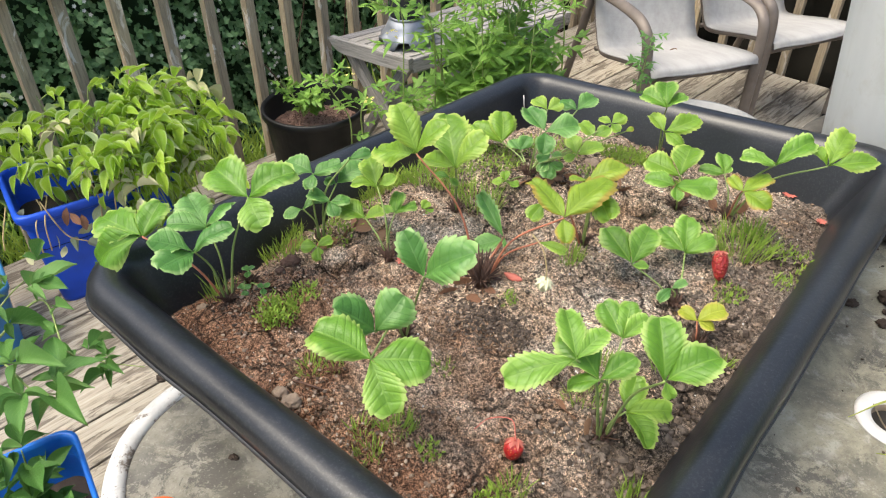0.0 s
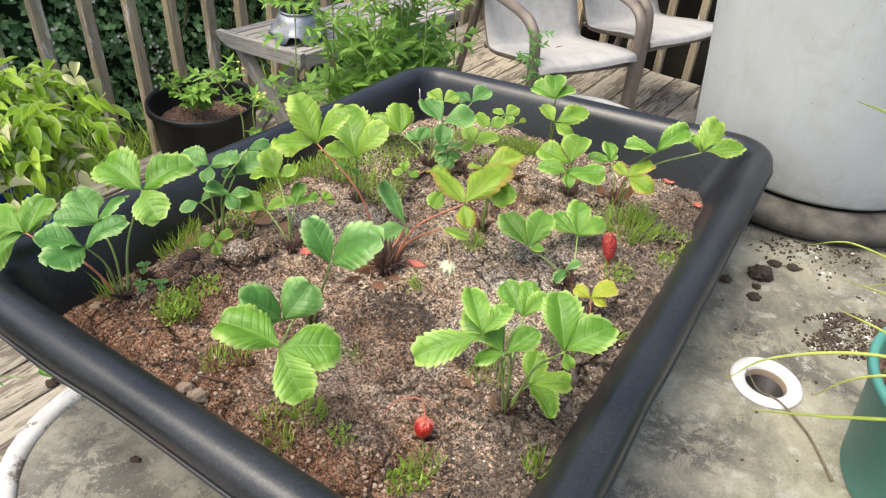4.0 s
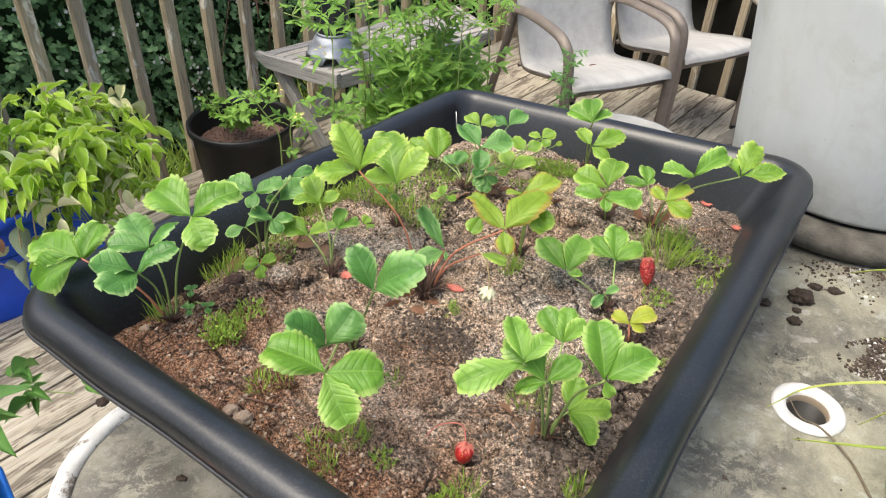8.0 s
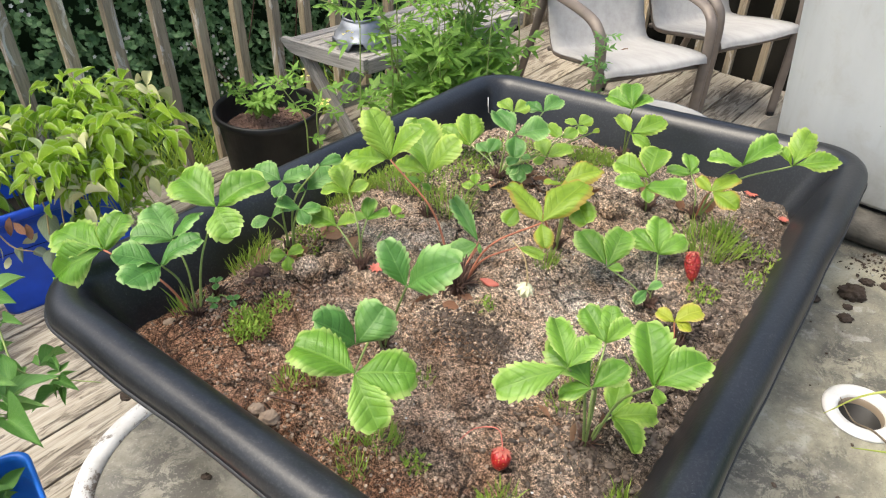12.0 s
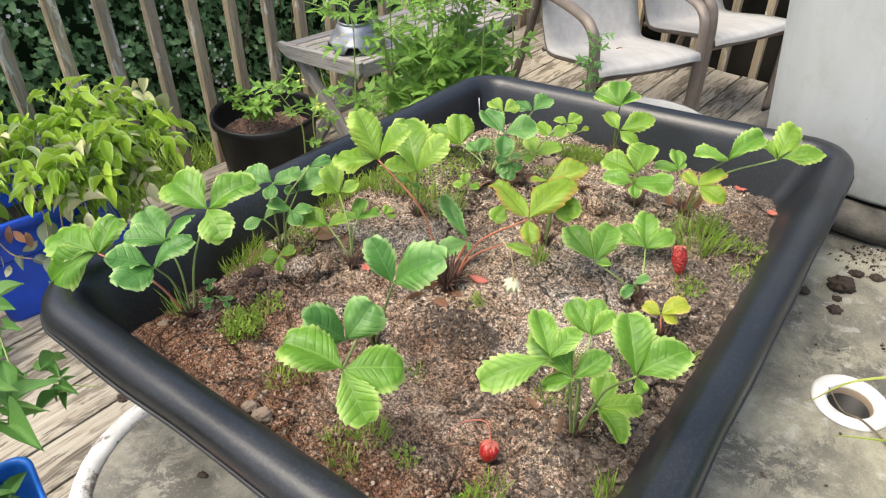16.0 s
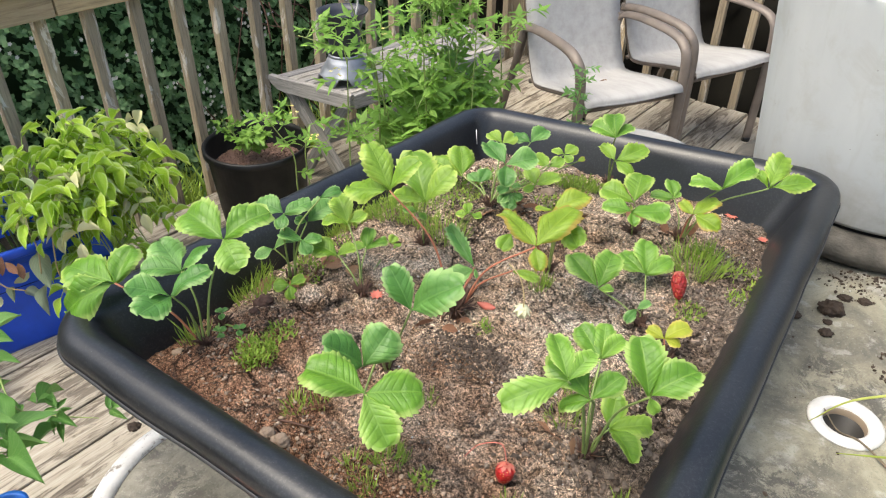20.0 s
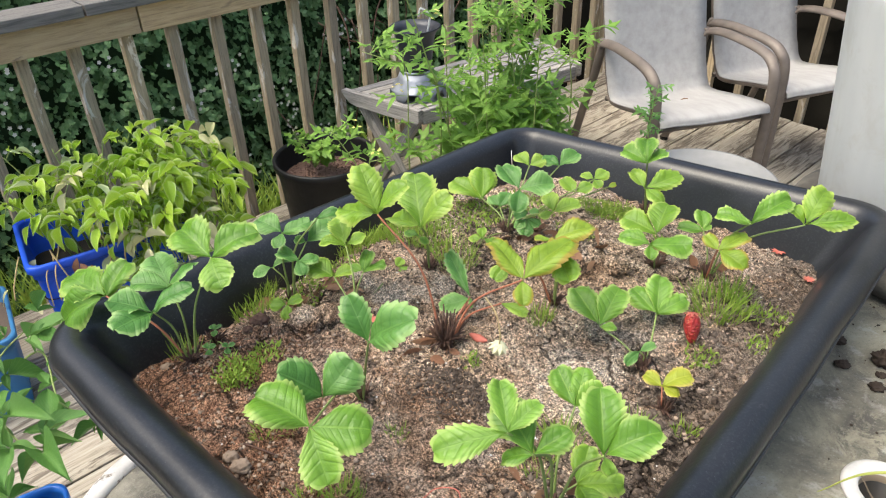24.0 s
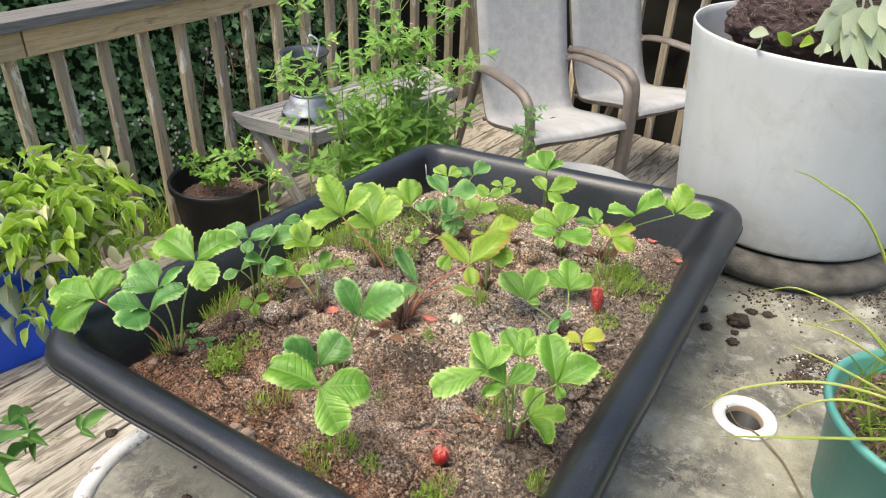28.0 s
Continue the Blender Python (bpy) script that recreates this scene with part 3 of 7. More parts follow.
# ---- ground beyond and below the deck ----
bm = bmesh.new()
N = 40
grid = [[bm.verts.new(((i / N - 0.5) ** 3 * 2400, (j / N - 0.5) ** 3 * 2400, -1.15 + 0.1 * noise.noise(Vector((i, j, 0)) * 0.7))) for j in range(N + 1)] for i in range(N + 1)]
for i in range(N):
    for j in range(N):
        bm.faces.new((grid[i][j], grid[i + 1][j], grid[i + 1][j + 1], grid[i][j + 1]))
# the near-black colour carries the shade below the brambles
tagged(part("ground", soften(bm), M_EARTH_SHADE), "earth below the deck under the brambles, shade in its near-black colour", "ground", kind="structure")
# ---- deck and fences: boards run along DD, the first fence too; NN points out over it ----
DECK_TURN = 50.0
DD = Vector((math.cos(radians(DECK_TURN)), math.sin(radians(DECK_TURN)), 0))
NN = Vector((-DD.y, DD.x, 0))
FENCE_AT, CORNER_AT = 2.40, 3.69


def on_deck(along, out, z=0.0, turn=0.0):
    p = DD * along + NN * out
    return pose(p.x, p.y, z, 0, 0, DECK_TURN + turn)


# ---- brambles beyond the fence ----
rng = random.Random(5)


def bramble_wall(name, along0, along1, out0, out1, count, low, high, label, seed):
    r = random.Random(seed)
    leaves = []
    for _ in range(count):
        s = r.uniform(along0, along1)
        z = r.uniform(low, high)
        bulge = 0.35 * noise.noise(Vector((s * 0.9, z * 1.3, seed))) + 0.16 * noise.noise(Vector((s * 3.1, z * 3.1, seed)))
        o = out0 + (out1 - out0) * (0.5 + bulge) + r.uniform(-0.1, 0.22) * 1.3 + 0.15 * (z - low)
        c = DD * s + NN * o + Vector((0, 0, z))
        tilt = r.uniform(0, 6.28)
        size = r.uniform(0.017, 0.04)
        out = (-NN * r.uniform(0.2, 1.0) + Vector((0, 0, r.uniform(-0.1, 0.9))) + DD * r.uniform(-0.5, 0.5)).normalized()
        side = out.cross(Vector((math.cos(tilt), math.sin(tilt), 0.3))).normalized()
        along = side.cross(out)
        for turn in (-1.1, 0, 1.1):
            a = along * math.cos(turn) + side * math.sin(turn)
            leaves.append((c, a, a.cross(out), size, size * 0.72, 0.25, OVAL))
    me = blade_mesh(name, leaves)
    return tagged(attach(name, me, M_HEDGE), label, "bramble hedge", kind="stuff")


bramble_wall("bramble_hedge", -2.2, 4.25, 3.0, 3.8, 21000, -0.95, 1.5, "dense dark green bramble hedge behind the railing", 3)
# backdrop sheets stand in for the thicket's dark depth; shade is in their colour
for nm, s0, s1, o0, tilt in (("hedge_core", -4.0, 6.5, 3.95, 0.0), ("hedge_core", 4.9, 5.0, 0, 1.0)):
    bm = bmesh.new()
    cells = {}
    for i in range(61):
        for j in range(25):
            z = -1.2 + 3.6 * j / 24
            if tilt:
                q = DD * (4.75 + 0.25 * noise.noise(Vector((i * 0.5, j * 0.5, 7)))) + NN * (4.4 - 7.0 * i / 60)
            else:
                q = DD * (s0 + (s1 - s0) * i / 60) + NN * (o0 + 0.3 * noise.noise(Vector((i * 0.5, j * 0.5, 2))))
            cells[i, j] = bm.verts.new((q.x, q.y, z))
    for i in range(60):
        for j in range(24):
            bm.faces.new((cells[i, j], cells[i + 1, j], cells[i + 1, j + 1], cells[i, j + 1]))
    tagged(part(nm, soften(bm), M_EARTH_SHADE if tilt else M_HEDGE_SHADE), "dark backdrop sheet with the shade of the thicket in its colour", "thicket", kind="stuff")

# white bramble blossom
r = random.Random(21)
petals = []
for _ in range(85):
    s, z = r.uniform(-1.3, 2.6), r.uniform(-0.75, 0.75)
    c0 = DD * s + NN * r.uniform(2.98, 3.2) + Vector((0, 0, z))
    for _ in range(r.randint(3, 8)):
        c = c0 + Vector((r.uniform(-0.07, 0.07), r.uniform(-0.05, 0.05), r.uniform(-0.06, 0.06)))
        for k in range(5):
            t = 2 * math.pi * k / 5 + s
            a = DD * math.cos(t) + Vector((0, 0, math.sin(t))) - NN * 0.35
            petals.append((c, a, a.cross(NN), 0.010, 0.0085, 0.1, OVAL))
tagged(attach("bramble_blossom", blade_mesh("bramble_blossom", petals), M_PETAL), "small white bramble blossoms among dark leaves", "blossom", kind="stuff")

# bare twigs in the thicket near the bench
bm = bmesh.new()
for _ in range(36):
    p = DD * r.uniform(1.7, 3.4) + NN * r.uniform(2.55, 2.95) + Vector((0, 0, r.uniform(-0.5, 0.5)))
    q = p + Vector((r.uniform(-0.3, 0.3), r.uniform(-0.2, 0.2), r.uniform(0.1, 0.5)))
    tube(bm, bend([p, (p + q) / 2 + Vector((r.uniform(-0.06, 0.06), 0, r.uniform(-0.05, 0.05))), q], 4), r.uniform(0.002, 0.0045), 5)
tagged(part("twigs", bm, M_BROWNSTEM), "thin bare grey-brown twigs behind the railing", "twigs", kind="stuff")

# grass strip at the foot of the fence
leaves = []
for _ in range(1500):
    p = DD * r.uniform(0.3, 2.4) + NN * r.uniform(2.45, 2.8) + Vector((0, 0, r.uniform(-0.35, -0.12)))
    a = Vector((r.uniform(-0.5, 0.5), r.uniform(-0.5, 0.5), 1))
    leaves.append((p, a, Vector((r.uniform(-1, 1), r.uniform(-1, 1), 0.1)), r.uniform(0.1, 0.24), 0.009, r.uniform(0.1, 0.6), LANCE))
tagged(attach("grass_strip", blade_mesh("grass_strip", leaves), M_GRASS), "green grass growing below the deck edge", "grass", kind="stuff")

# ---- railings ----


def railing(name, label, along0, along1, at_out, flip, first, pitch, number):
    """A wooden railing: cap, rail board and balusters. flip: runs across the deck instead."""
    base = thing(name, Matrix(), label, "railing", kind="structure")

    def place(along, out, z):
        return on_deck(along, out, z) if not flip else on_deck(out, along, z, -90)

    length, mid = along1 - along0, (along0 + along1) / 2
    o = at_out
    joint = 0.962 if not flip else mid
    for a0, a1 in ((along0, joint - 0.003), (joint + 0.003, along1)):
        bm = box(bmesh.new(), (a1 - a0, 0.038, 0.089), None, 0.003)
        ob = part("rail", bm, M_RAIL, base, "ochre weathered rail board with flaking paint")
        ob.matrix_world = place((a0 + a1) / 2, o - 0.02, 0.863)
    for a0, a1 in ((along0, joint - 0.173), (joint - 0.167, along1)):
        bm = box(bmesh.new(), (a1 - a0, 0.14, 0.036), None, 0.004)
        part("rail_cap", bm, M_CAP, base, "dark grey weathered cap board").matrix_world = place((a0 + a1) / 2, o, 0.928)
    r = random.Random(number)
    mesh = None
    for k in range(number):
        s = first + pitch * k
        if s < along0 + 0.03 or s > along1 - 0.03:
            continue
        if mesh is None:
            ob = part("baluster", box(bmesh.new(), (1.24, 0.038, 0.038), None, 0.003), M_FENCE, base)
            mesh = ob.data
        else:
            ob = attach("baluster", mesh, None, base)
        ob.matrix_world = place(s + r.uniform(-0.006, 0.006), o + 0.019, 0.29) @ pose(0, 0, 0, r.uniform(-0.6, 0.6), -90, 0) @ pose(0, 0, 0, r.choice((0, 90, 180, 270)), 0, 0)
    return base


rail_1 = railing("railing", "weathered wooden deck railing with peeling balusters", -3.0, CORNER_AT, FENCE_AT, False, 1.085 - 0.166 * 22, 0.166, 42)
railing("railing", "weathered wooden railing behind the patio chairs", -2.3, FENCE_AT, CORNER_AT, True, 1.2 - 0.17 * 16, 0.17, 27)
bm = box(bmesh.new(), (2.2, 0.09, 0.09), None, 0.005)
ob = part("post", bm, M_FENCE, rail_1)
ob.matrix_world = on_deck(CORNER_AT - 0.03, FENCE_AT - 0.03, -0.16) @ pose(0, 0, 0, 0, -90, 0)

# ---- table: its centre is where the parasol hole is ----
TABLE_Z = 0.785
TC = Vector((0.52, 0.61, 0))
table = thing("patio_table", pose(TC.x, TC.y, 0), "rectangular patio table with grimy grey top and chipped white rim", "table")
HALF_L, HALF_W, TABLE_TURN, CORNER = 0.86, 0.515, 35.0, 0.165


def table_ring(inset, z, bm):
    """A rounded rectangle about the table's centre."""
    out = []
    r = CORNER - inset
    for sx, sy, t0 in ((1, 1, 0), (-1, 1, 90), (-1, -1, 180), (1, -1, 270)):
        for k in range(13):
            t = radians(t0 + 7.5 * k)
            out.append(bm.verts.new((sx * (HALF_L - CORNER) + r * math.cos(t), sy * (HALF_W - CORNER) + r * math.sin(t), z)))
    return out


def bridge(bm, a, b):
    for k in range(len(a)):
        bm.faces.new((a[k], a[(k + 1) % len(a)], b[(k + 1) % len(b)], b[k]))


bm = bmesh.new()
hole = [[bm.verts.new((0.036 * math.cos(2 * math.pi * k / 52), 0.036 * math.sin(2 * math.pi * k / 52), z)) for k in range(52)] for z in (0.0, -0.012)]
edge = [table_ring(0.026, z, bm) for z in (0.0, -0.012)]
start = min(range(52), key=lambda k: abs(math.atan2(edge[0][0].co.y, edge[0][0].co.x) - 2 * math.pi * k / 52))
for h in hole:
    h[:] = h[start:] + h[:start]
bridge(bm, hole[0], edge[0])
bridge(bm, edge[0], edge[1])
bridge(bm, edge[1], hole[1])
bridge(bm, hole[1], hole[0])
top = part("tabletop", bm, M_TABLE, table, "smeared grey-beige glass top")
top.matrix_local = pose(0, 0, TABLE_Z, 0, 0, TABLE_TURN)
bm = bmesh.new()
prof = [(0.027, -0.02), (0.027, 0.002), (0.022, 0.007), (0.013, 0.009), (0.005, 0.006), (0.0, -0.004), (0.002, -0.026), (0.016, -0.03)]
rings = [table_ring(o, z, bm) for o, z in prof]
for a, b in zip(rings, rings[1:] + rings[:1]):
    bridge(bm, a, b)
rim = part("table_rim", soften(bm), M_RIM, table, "white painted rim with chipped patches")
rim.matrix_local = pose(0, 0, TABLE_Z, 0, 0, TABLE_TURN)
part("parasol_ring", lathe(bmesh.new(), [(0.0275, -0.03), (0.0275, 0.001), (0.030, 0.004), (0.036, 0.0055), (0.043, 0.005), (0.0465, 0.002), (0.047, 0.0005), (0.034, 0.0005), (0.034, -0.03), (0.0275, -0.03)], 64), M_RING, table, "white plastic parasol hole ring").location.z = TABLE_Z
part("ring_sleeve", lathe(bmesh.new(), [(0.0274, -0.002), (0.0262, -0.004), (0.0262, -0.022), (0.0272, -0.024)], 48), M_TUBE, table, "tan sleeve inside the hole").location.z = TABLE_Z
part("hole_tube", lathe(bmesh.new(), [(0.0, -0.09), (0.0255, -0.09), (0.0255, -0.012), (0.0268, -0.012), (0.0268, -0.092), (0.0, -0.092)], 40), M_DARKHOLE, table, "dark tube below the ring").location.z = TABLE_Z
for sx, sy in ((1, 1), (-1, 1), (-1, -1), (1, -1)):
    c = Matrix.Rotation(radians(TABLE_TURN), 3, 'Z')
    p = [c @ Vector((sx * x, sy * y, z)) for x, y, z in ((0.70, 0.38, TABLE_Z - 0.03), (0.70, 0.38, 0.4), (0.74, 0.41, 0.0))]
    part("leg", tube(bmesh.new(), bend(p, 6), 0.018, 10), M_RIM, table)
# ---- the black tub of strawberries ----
UU, VV = Vector((0.8211, -0.5707, 0)), Vector((0.5707, 0.8211, 0))
A0, A1, B0, B1 = -0.71, -0.04, 0.235, 1.138
CORNERS = {(0, 0): Vector((-0.697, 0.235, 0.986)), (0, 1): Vector((-0.690, 1.129, 0.925)), (1, 1): Vector((-0.040, 1.142, 0.963)), (1, 0): Vector((-0.047, 0.223, 0.986))}


def warp(a, b):
    """The sagging tub is no true rectangle: from an even one to its own corners, with the height of its crest."""
    s, t = (a - A0) / (A1 - A0), (b - B0) / (B1 - B0)
    return (CORNERS[0, 0] * (1 - s) + CORNERS[1, 0] * s) * (1 - t) + (CORNERS[0, 1] * (1 - s) + CORNERS[1, 1] * s) * t


def tub_point(a, b, z):
    return UU * a + VV * b + Vector((0, 0, z))


def tub_ring(radius, out=0.0, steps=14, sides=22):
    """Points round the rim, moved outwards by out, with their outward directions, in tub coordinates."""
    rad = max(radius + out, 0.03)
    a0, a1, b0, b1 = A0 - out, A1 + out, B0 - out, B1 + out
    arc = []
    for (cx, cy, t0) in ((a1 - rad, b1 - rad, 0), (a0 + rad, b1 - rad, 90), (a0 + rad, b0 + rad, 180), (a1 - rad, b0 + rad, 270)):
        for k in range(steps + 1):
            t = radians(t0 + 90 * k / steps)
            arc.append((cx + rad * math.cos(t), cy + rad * math.sin(t), math.cos(t), math.sin(t)))
    full = []
    for n, (p, q) in enumerate(zip(arc, arc[1:] + arc[:1])):
        full.append(p)
        if n % (steps + 1) == steps:
            for k in range(1, sides):
                t = k / sides
                full.append(tuple(p[i] * (1 - t) + q[i] * t for i in range(4)))
    return full


def tub_sweep(profile, radius, wave=0.0):
    """Sweep a profile of (outward, height) round the tub; returns the mesh and its rings, point by point round the rim."""
    bm = bmesh.new()
    levels = []
    for o, dz in profile:
        level = []
        for a, b, na, nb in tub_ring(radius, o):
            k = wave * noise.noise(Vector((a * 7, b * 7, 3))) * min(1.0, max(0.0, -dz / 0.04)) if o > 0 else 0.0
            w3 = warp(a + na * k, b + nb * k)
            level.append(bm.verts.new(tub_point(w3.x, w3.y, w3.z + dz + 0.002 * noise.noise(Vector((a * 5, b * 5, 9))))))
        levels.append(level)
    rings = list(zip(*levels))
    for p, q in zip(rings, rings[1:] + rings[:1]):
        for k in range(len(profile) - 1):
            bm.faces.new((p[k], q[k], q[k + 1], p[k + 1]))
    return bm, rings


tub = thing("planter_tub", Matrix(), "large black plastic mortar tub used as a strawberry planter", "planter")
INNER = [(-0.085, -0.16), (-0.062, -0.11), (-0.046, -0.07), (-0.034, -0.04), (-0.027, -0.021), (-0.021, -0.010), (-0.013, -0.003), (-0.005, -0.0003), (0.003, 0.0), (0.0095, -0.0025), (0.015, -0.007), (0.0185, -0.013), (0.0205, -0.020), (0.0215, -0.028)]
OUTER = [(0.0215, -0.028), (0.018, -0.028), (0.015, -0.018), (-0.012, -0.022), (-0.03, -0.05), (-0.08, -0.165)]
bm, rings = tub_sweep(INNER + OUTER[1:], 0.06, 0.006)
bm.faces.new([q[0] for q in rings][::-1])
bm.faces.new([q[-1] for q in rings])
part("tub_body", soften(bm), M_TUB, tub)
bm, rings = tub_sweep([(0.0208, -0.0265), (0.0222, -0.0270), (0.0232, -0.0282), (0.0232, -0.0300), (0.0205, -0.0300), (0.0208, -0.0265)], 0.06, 0.006)
part("tub_lip", soften(bm), M_LIP, tub, "thin grey trimmed lip")


# ---- soil in the tub ----
def ease(t):
    t = min(1.0, max(0.0, t))
    return t * t * (3 - 2 * t)


def soil_level(a, b):
    z = 0.928 - 0.058 * ease((b - 0.82) / 0.28) - 0.05 * ease((-0.56 - a) / 0.14) - 0.014 * ease((a + 0.20) / 0.14) * ease((b - 0.75) / 0.2)
    z += 0.006 * math.exp(-((a + 0.36) ** 2 + (b - 0.62) ** 2) / 0.03)
    return z


def soil_height(a, b):
    v = Vector((a, b, 0.0))
    z = soil_level(a, b) + 0.010 * noise.fractal(v * 11, 0.8, 2.0, 4) + 0.0035 * noise.fractal(v * 55, 0.7, 2.0, 3)
    d = noise.voronoi(v * 13 + Vector((0.4 * noise.noise(v * 20), 0.4 * noise.noise(v * 20 + Vector((5, 0, 0))), 0)))[0]
    crack = max(0.0, 1 - (d[1] - d[0]) / 0.07) * max(0.0, noise.noise(v * 6 + Vector((3, 3, 0))) + 0.1)
    lump = noise.voronoi(v * 75)[0]
    return z - 0.02 * crack + 0.0095 * (0.45 - lump[0]) * max(0.0, 0.35 + noise.noise(v * 9)) + 0.003 * max(0.0, noise.noise(v * 150))


def soil_mesh(a0, a1, b0, b1, na, nb):
    verts, faces, keep = [], [], {}
    radius = 0.045
    for i in range(na + 1):
        for j in range(nb + 1):
            a, b = a0 + (a1 - a0) * i / na, b0 + (b1 - b0) * j / nb
            da = max(a0 + radius - a, a - (a1 - radius), 0)
            db = max(b0 + radius - b, b - (b1 - radius), 0)
            if math.hypot(da, db) > radius + 0.003:
                continue
            keep[i, j] = len(verts)
            w3 = warp(a, b)
            verts.append(tuple(tub_point(w3.x, w3.y, soil_height(w3.x, w3.y))))
    for i in range(na):
        for j in range(nb):
            q = [keep.get(k) for k in ((i, j), (i + 1, j), (i + 1, j + 1), (i, j + 1))]
            if None not in q:
                faces.append(q)
    me = bpy.data.meshes.new("soil")
    me.from_pydata(verts, [], faces)
    me.polygons.foreach_set("use_smooth", [True] * len(me.polygons))
    return me


soil = attach("soil", soil_mesh(A0 + 0.03, A1 - 0.03, B0 + 0.03, B1 - 0.03, 270, 360), None)
soil.data.materials.append(M_SOIL)
soil.data.transform(Matrix(((UU.x, UU.y, 0, 0), (VV.x, VV.y, 0, 0), (0, 0, 1, 0), (0, 0, 0, 1))) @ Matrix.Translation((0, 0, 0)))
SOIL_FRAME = Matrix(((UU.x, VV.x, 0, 0), (UU.y, VV.y, 0, 0), (0, 0, 1, 0), (0, 0, 0, 1)))
soil.matrix_world = SOIL_FRAME
tagged(soil, "dry crusted brown potting soil with cracks and dark patches", "soil", kind="stuff")


def soil_at(x, y):
    a, b = UU.x * x + UU.y * y, VV.x * x + VV.y * y
    return soil_height(a, b)


DARK_SPOT = Vector((UU.x * 0.02 + UU.y * 0.593, VV.x * 0.02 + VV.y * 0.593))
LITTER = Vector((UU.x * 0.06 + UU.y * 0.90, VV.x * 0.06 + VV.y * 0.90))
r = random.Random(4)
for nm, mat, count, r0, r1, label in (("soil_crumbs", M_CRUMB, 15000, 0.0005, 0.0027, "loose crumbs and small clods of dry soil"), ("dark_crumbs", M_PEAT, 9000, 0.0005, 0.0026, "dark peaty crumbs on the soil"), ("perlite_grains", M_PERLITE, 700, 0.0004, 0.0016, "white perlite grains scattered on the soil")):
    sites = []
    while len(sites) < count:
        a, b = r.uniform(A0 + 0.035, A1 - 0.035), r.uniform(B0 + 0.035, B1 - 0.04)
        if noise.noise(Vector((a * 12, b * 12, len(nm)))) + r.uniform(-0.5, 0.5) < 0:
            continue
        if mat is M_PEAT and r.random() < 0.2:
            a, b = DARK_SPOT.x + r.gauss(0, 0.026), DARK_SPOT.y + r.gauss(0, 0.017)
        elif mat is M_PEAT and r.random() < 0.45:
            a, b = LITTER.x + r.gauss(0, 0.085), LITTER.y + r.gauss(0, 0.065)
            if not (A0 + 0.035 < a < A1 - 0.035 and b < B1 - 0.04):
                continue
        rad = r0 + (r1 - r0) * r.random() ** 3
        sites.append((*tub_point(a, b, soil_height(a, b) + rad * 0.3), rad))
    tagged(attach(nm, lumps(sites, r), mat), label, "soil crumbs", kind="stuff")
# broken clods along the wall towards the middle of the table and round one crown
sites = []
while len(sites) < 520:
    a, b = A1 - 0.045 - 0.10 * r.random() ** 1.6, r.uniform(B0 + 0.04, B1 - 0.35)
    if r.random() < 0.3:
        a, b = -0.155 + r.gauss(0, 0.03), 0.425 + r.gauss(0, 0.028)
    if a > A1 - 0.045 or noise.noise(Vector((a * 16, b * 16, 2))) + r.uniform(-0.3, 0.3) < 0:
        continue
    rad = 0.0014 + 0.0036 * r.random() ** 2.5
    sites.append((*tub_point(a, b, soil_height(a, b) + rad * 0.25), rad))
clods = lumps(sites, r, 0.8)
tagged(attach("soil_clods", clods, M_CLOD), "broken grey-brown clods of soil along the tub wall", "soil clods", kind="stuff")
# ---- deck furniture ----


def bench_thing():
    """A low slatted bench with slanted ends; x along it, top at z, the longer side at +y."""
    L, W, H, SLANT = 0.834, 0.383, 0.452, 0.287
    ob = thing("bench", pose(0, 0, 0), "weathered grey slatted wooden bench with slanted ends", "bench")

    def reach(y):
        return L / 2 + SLANT * (y + W / 2)

    for k in range(8):
        y = -W / 2 + 0.04 + k * (W - 0.08) / 7
        bm = box(bmesh.new(), (2 * reach(y) - 0.036, 0.0375, 0.022), pose(0, y, H - 0.013), 0.003)
        part("slat", bm, M_BENCH, ob)
    for y in (-W / 2 + 0.012, W / 2 - 0.012):
        bm = box(bmesh.new(), (2 * reach(y) - 0.036, 0.026, 0.058), pose(0, y, H - 0.036), 0.006)
        part("apron", bm, M_BENCH, ob)
    half = 0.5 * W * math.hypot(1, SLANT)
    lean = math.degrees(math.atan(SLANT))
    for s in (-1, 1):
        # a straight board along the slanted end, its far lower corner cut away in a curve
        outline = [(-half - 0.006, 0.0), (-half - 0.006, -0.046), (-half + 0.004, -0.058), (half - 0.075, -0.058), (half - 0.035, -0.05), (half - 0.008, -0.032), (half + 0.006, -0.012), (half + 0.006, 0.0)]
        bm = bmesh.new()
        faces = [[bm.verts.new((u, dy, H + 0.001 + z)) for u, z in outline] for dy in (-0.014, 0.014)]
        bm.faces.new(faces[0])
        bm.faces.new(faces[1][::-1])
        bridge(bm, faces[1], faces[0])
        bmesh.ops.recalc_face_normals(bm, faces=bm.faces[:])
        bmesh.ops.bevel(bm, geom=bm.edges[:], offset=0.003, segments=2, affect='EDGES', profile=0.6)
        part("end_board", bm, M_BENCH, ob).matrix_local = pose(s * reach(0), 0, 0, 0, 0, 90 - s * lean)
        for v in (-1, 1):
            bm = box(bmesh.new(), (0.50, 0.036, 0.044), pose(0, 0, 0), 0.004)
            ends = pose(s * (reach(0) - 0.045 - 0.019 * v), 0, 0.213, 0, 0, 90 - s * lean) @ pose(0, 0, 0, 0, v * 55, 0)
            part("leg", bm, M_BENCH, ob, "crossed leg").matrix_local = ends
    bm = box(bmesh.new(), (L - 0.02, 0.03, 0.06), pose(0, 0, 0.213), 0.004)
    part("stretcher", bm, M_BENCH, ob)
    return ob


bench = bench_thing()
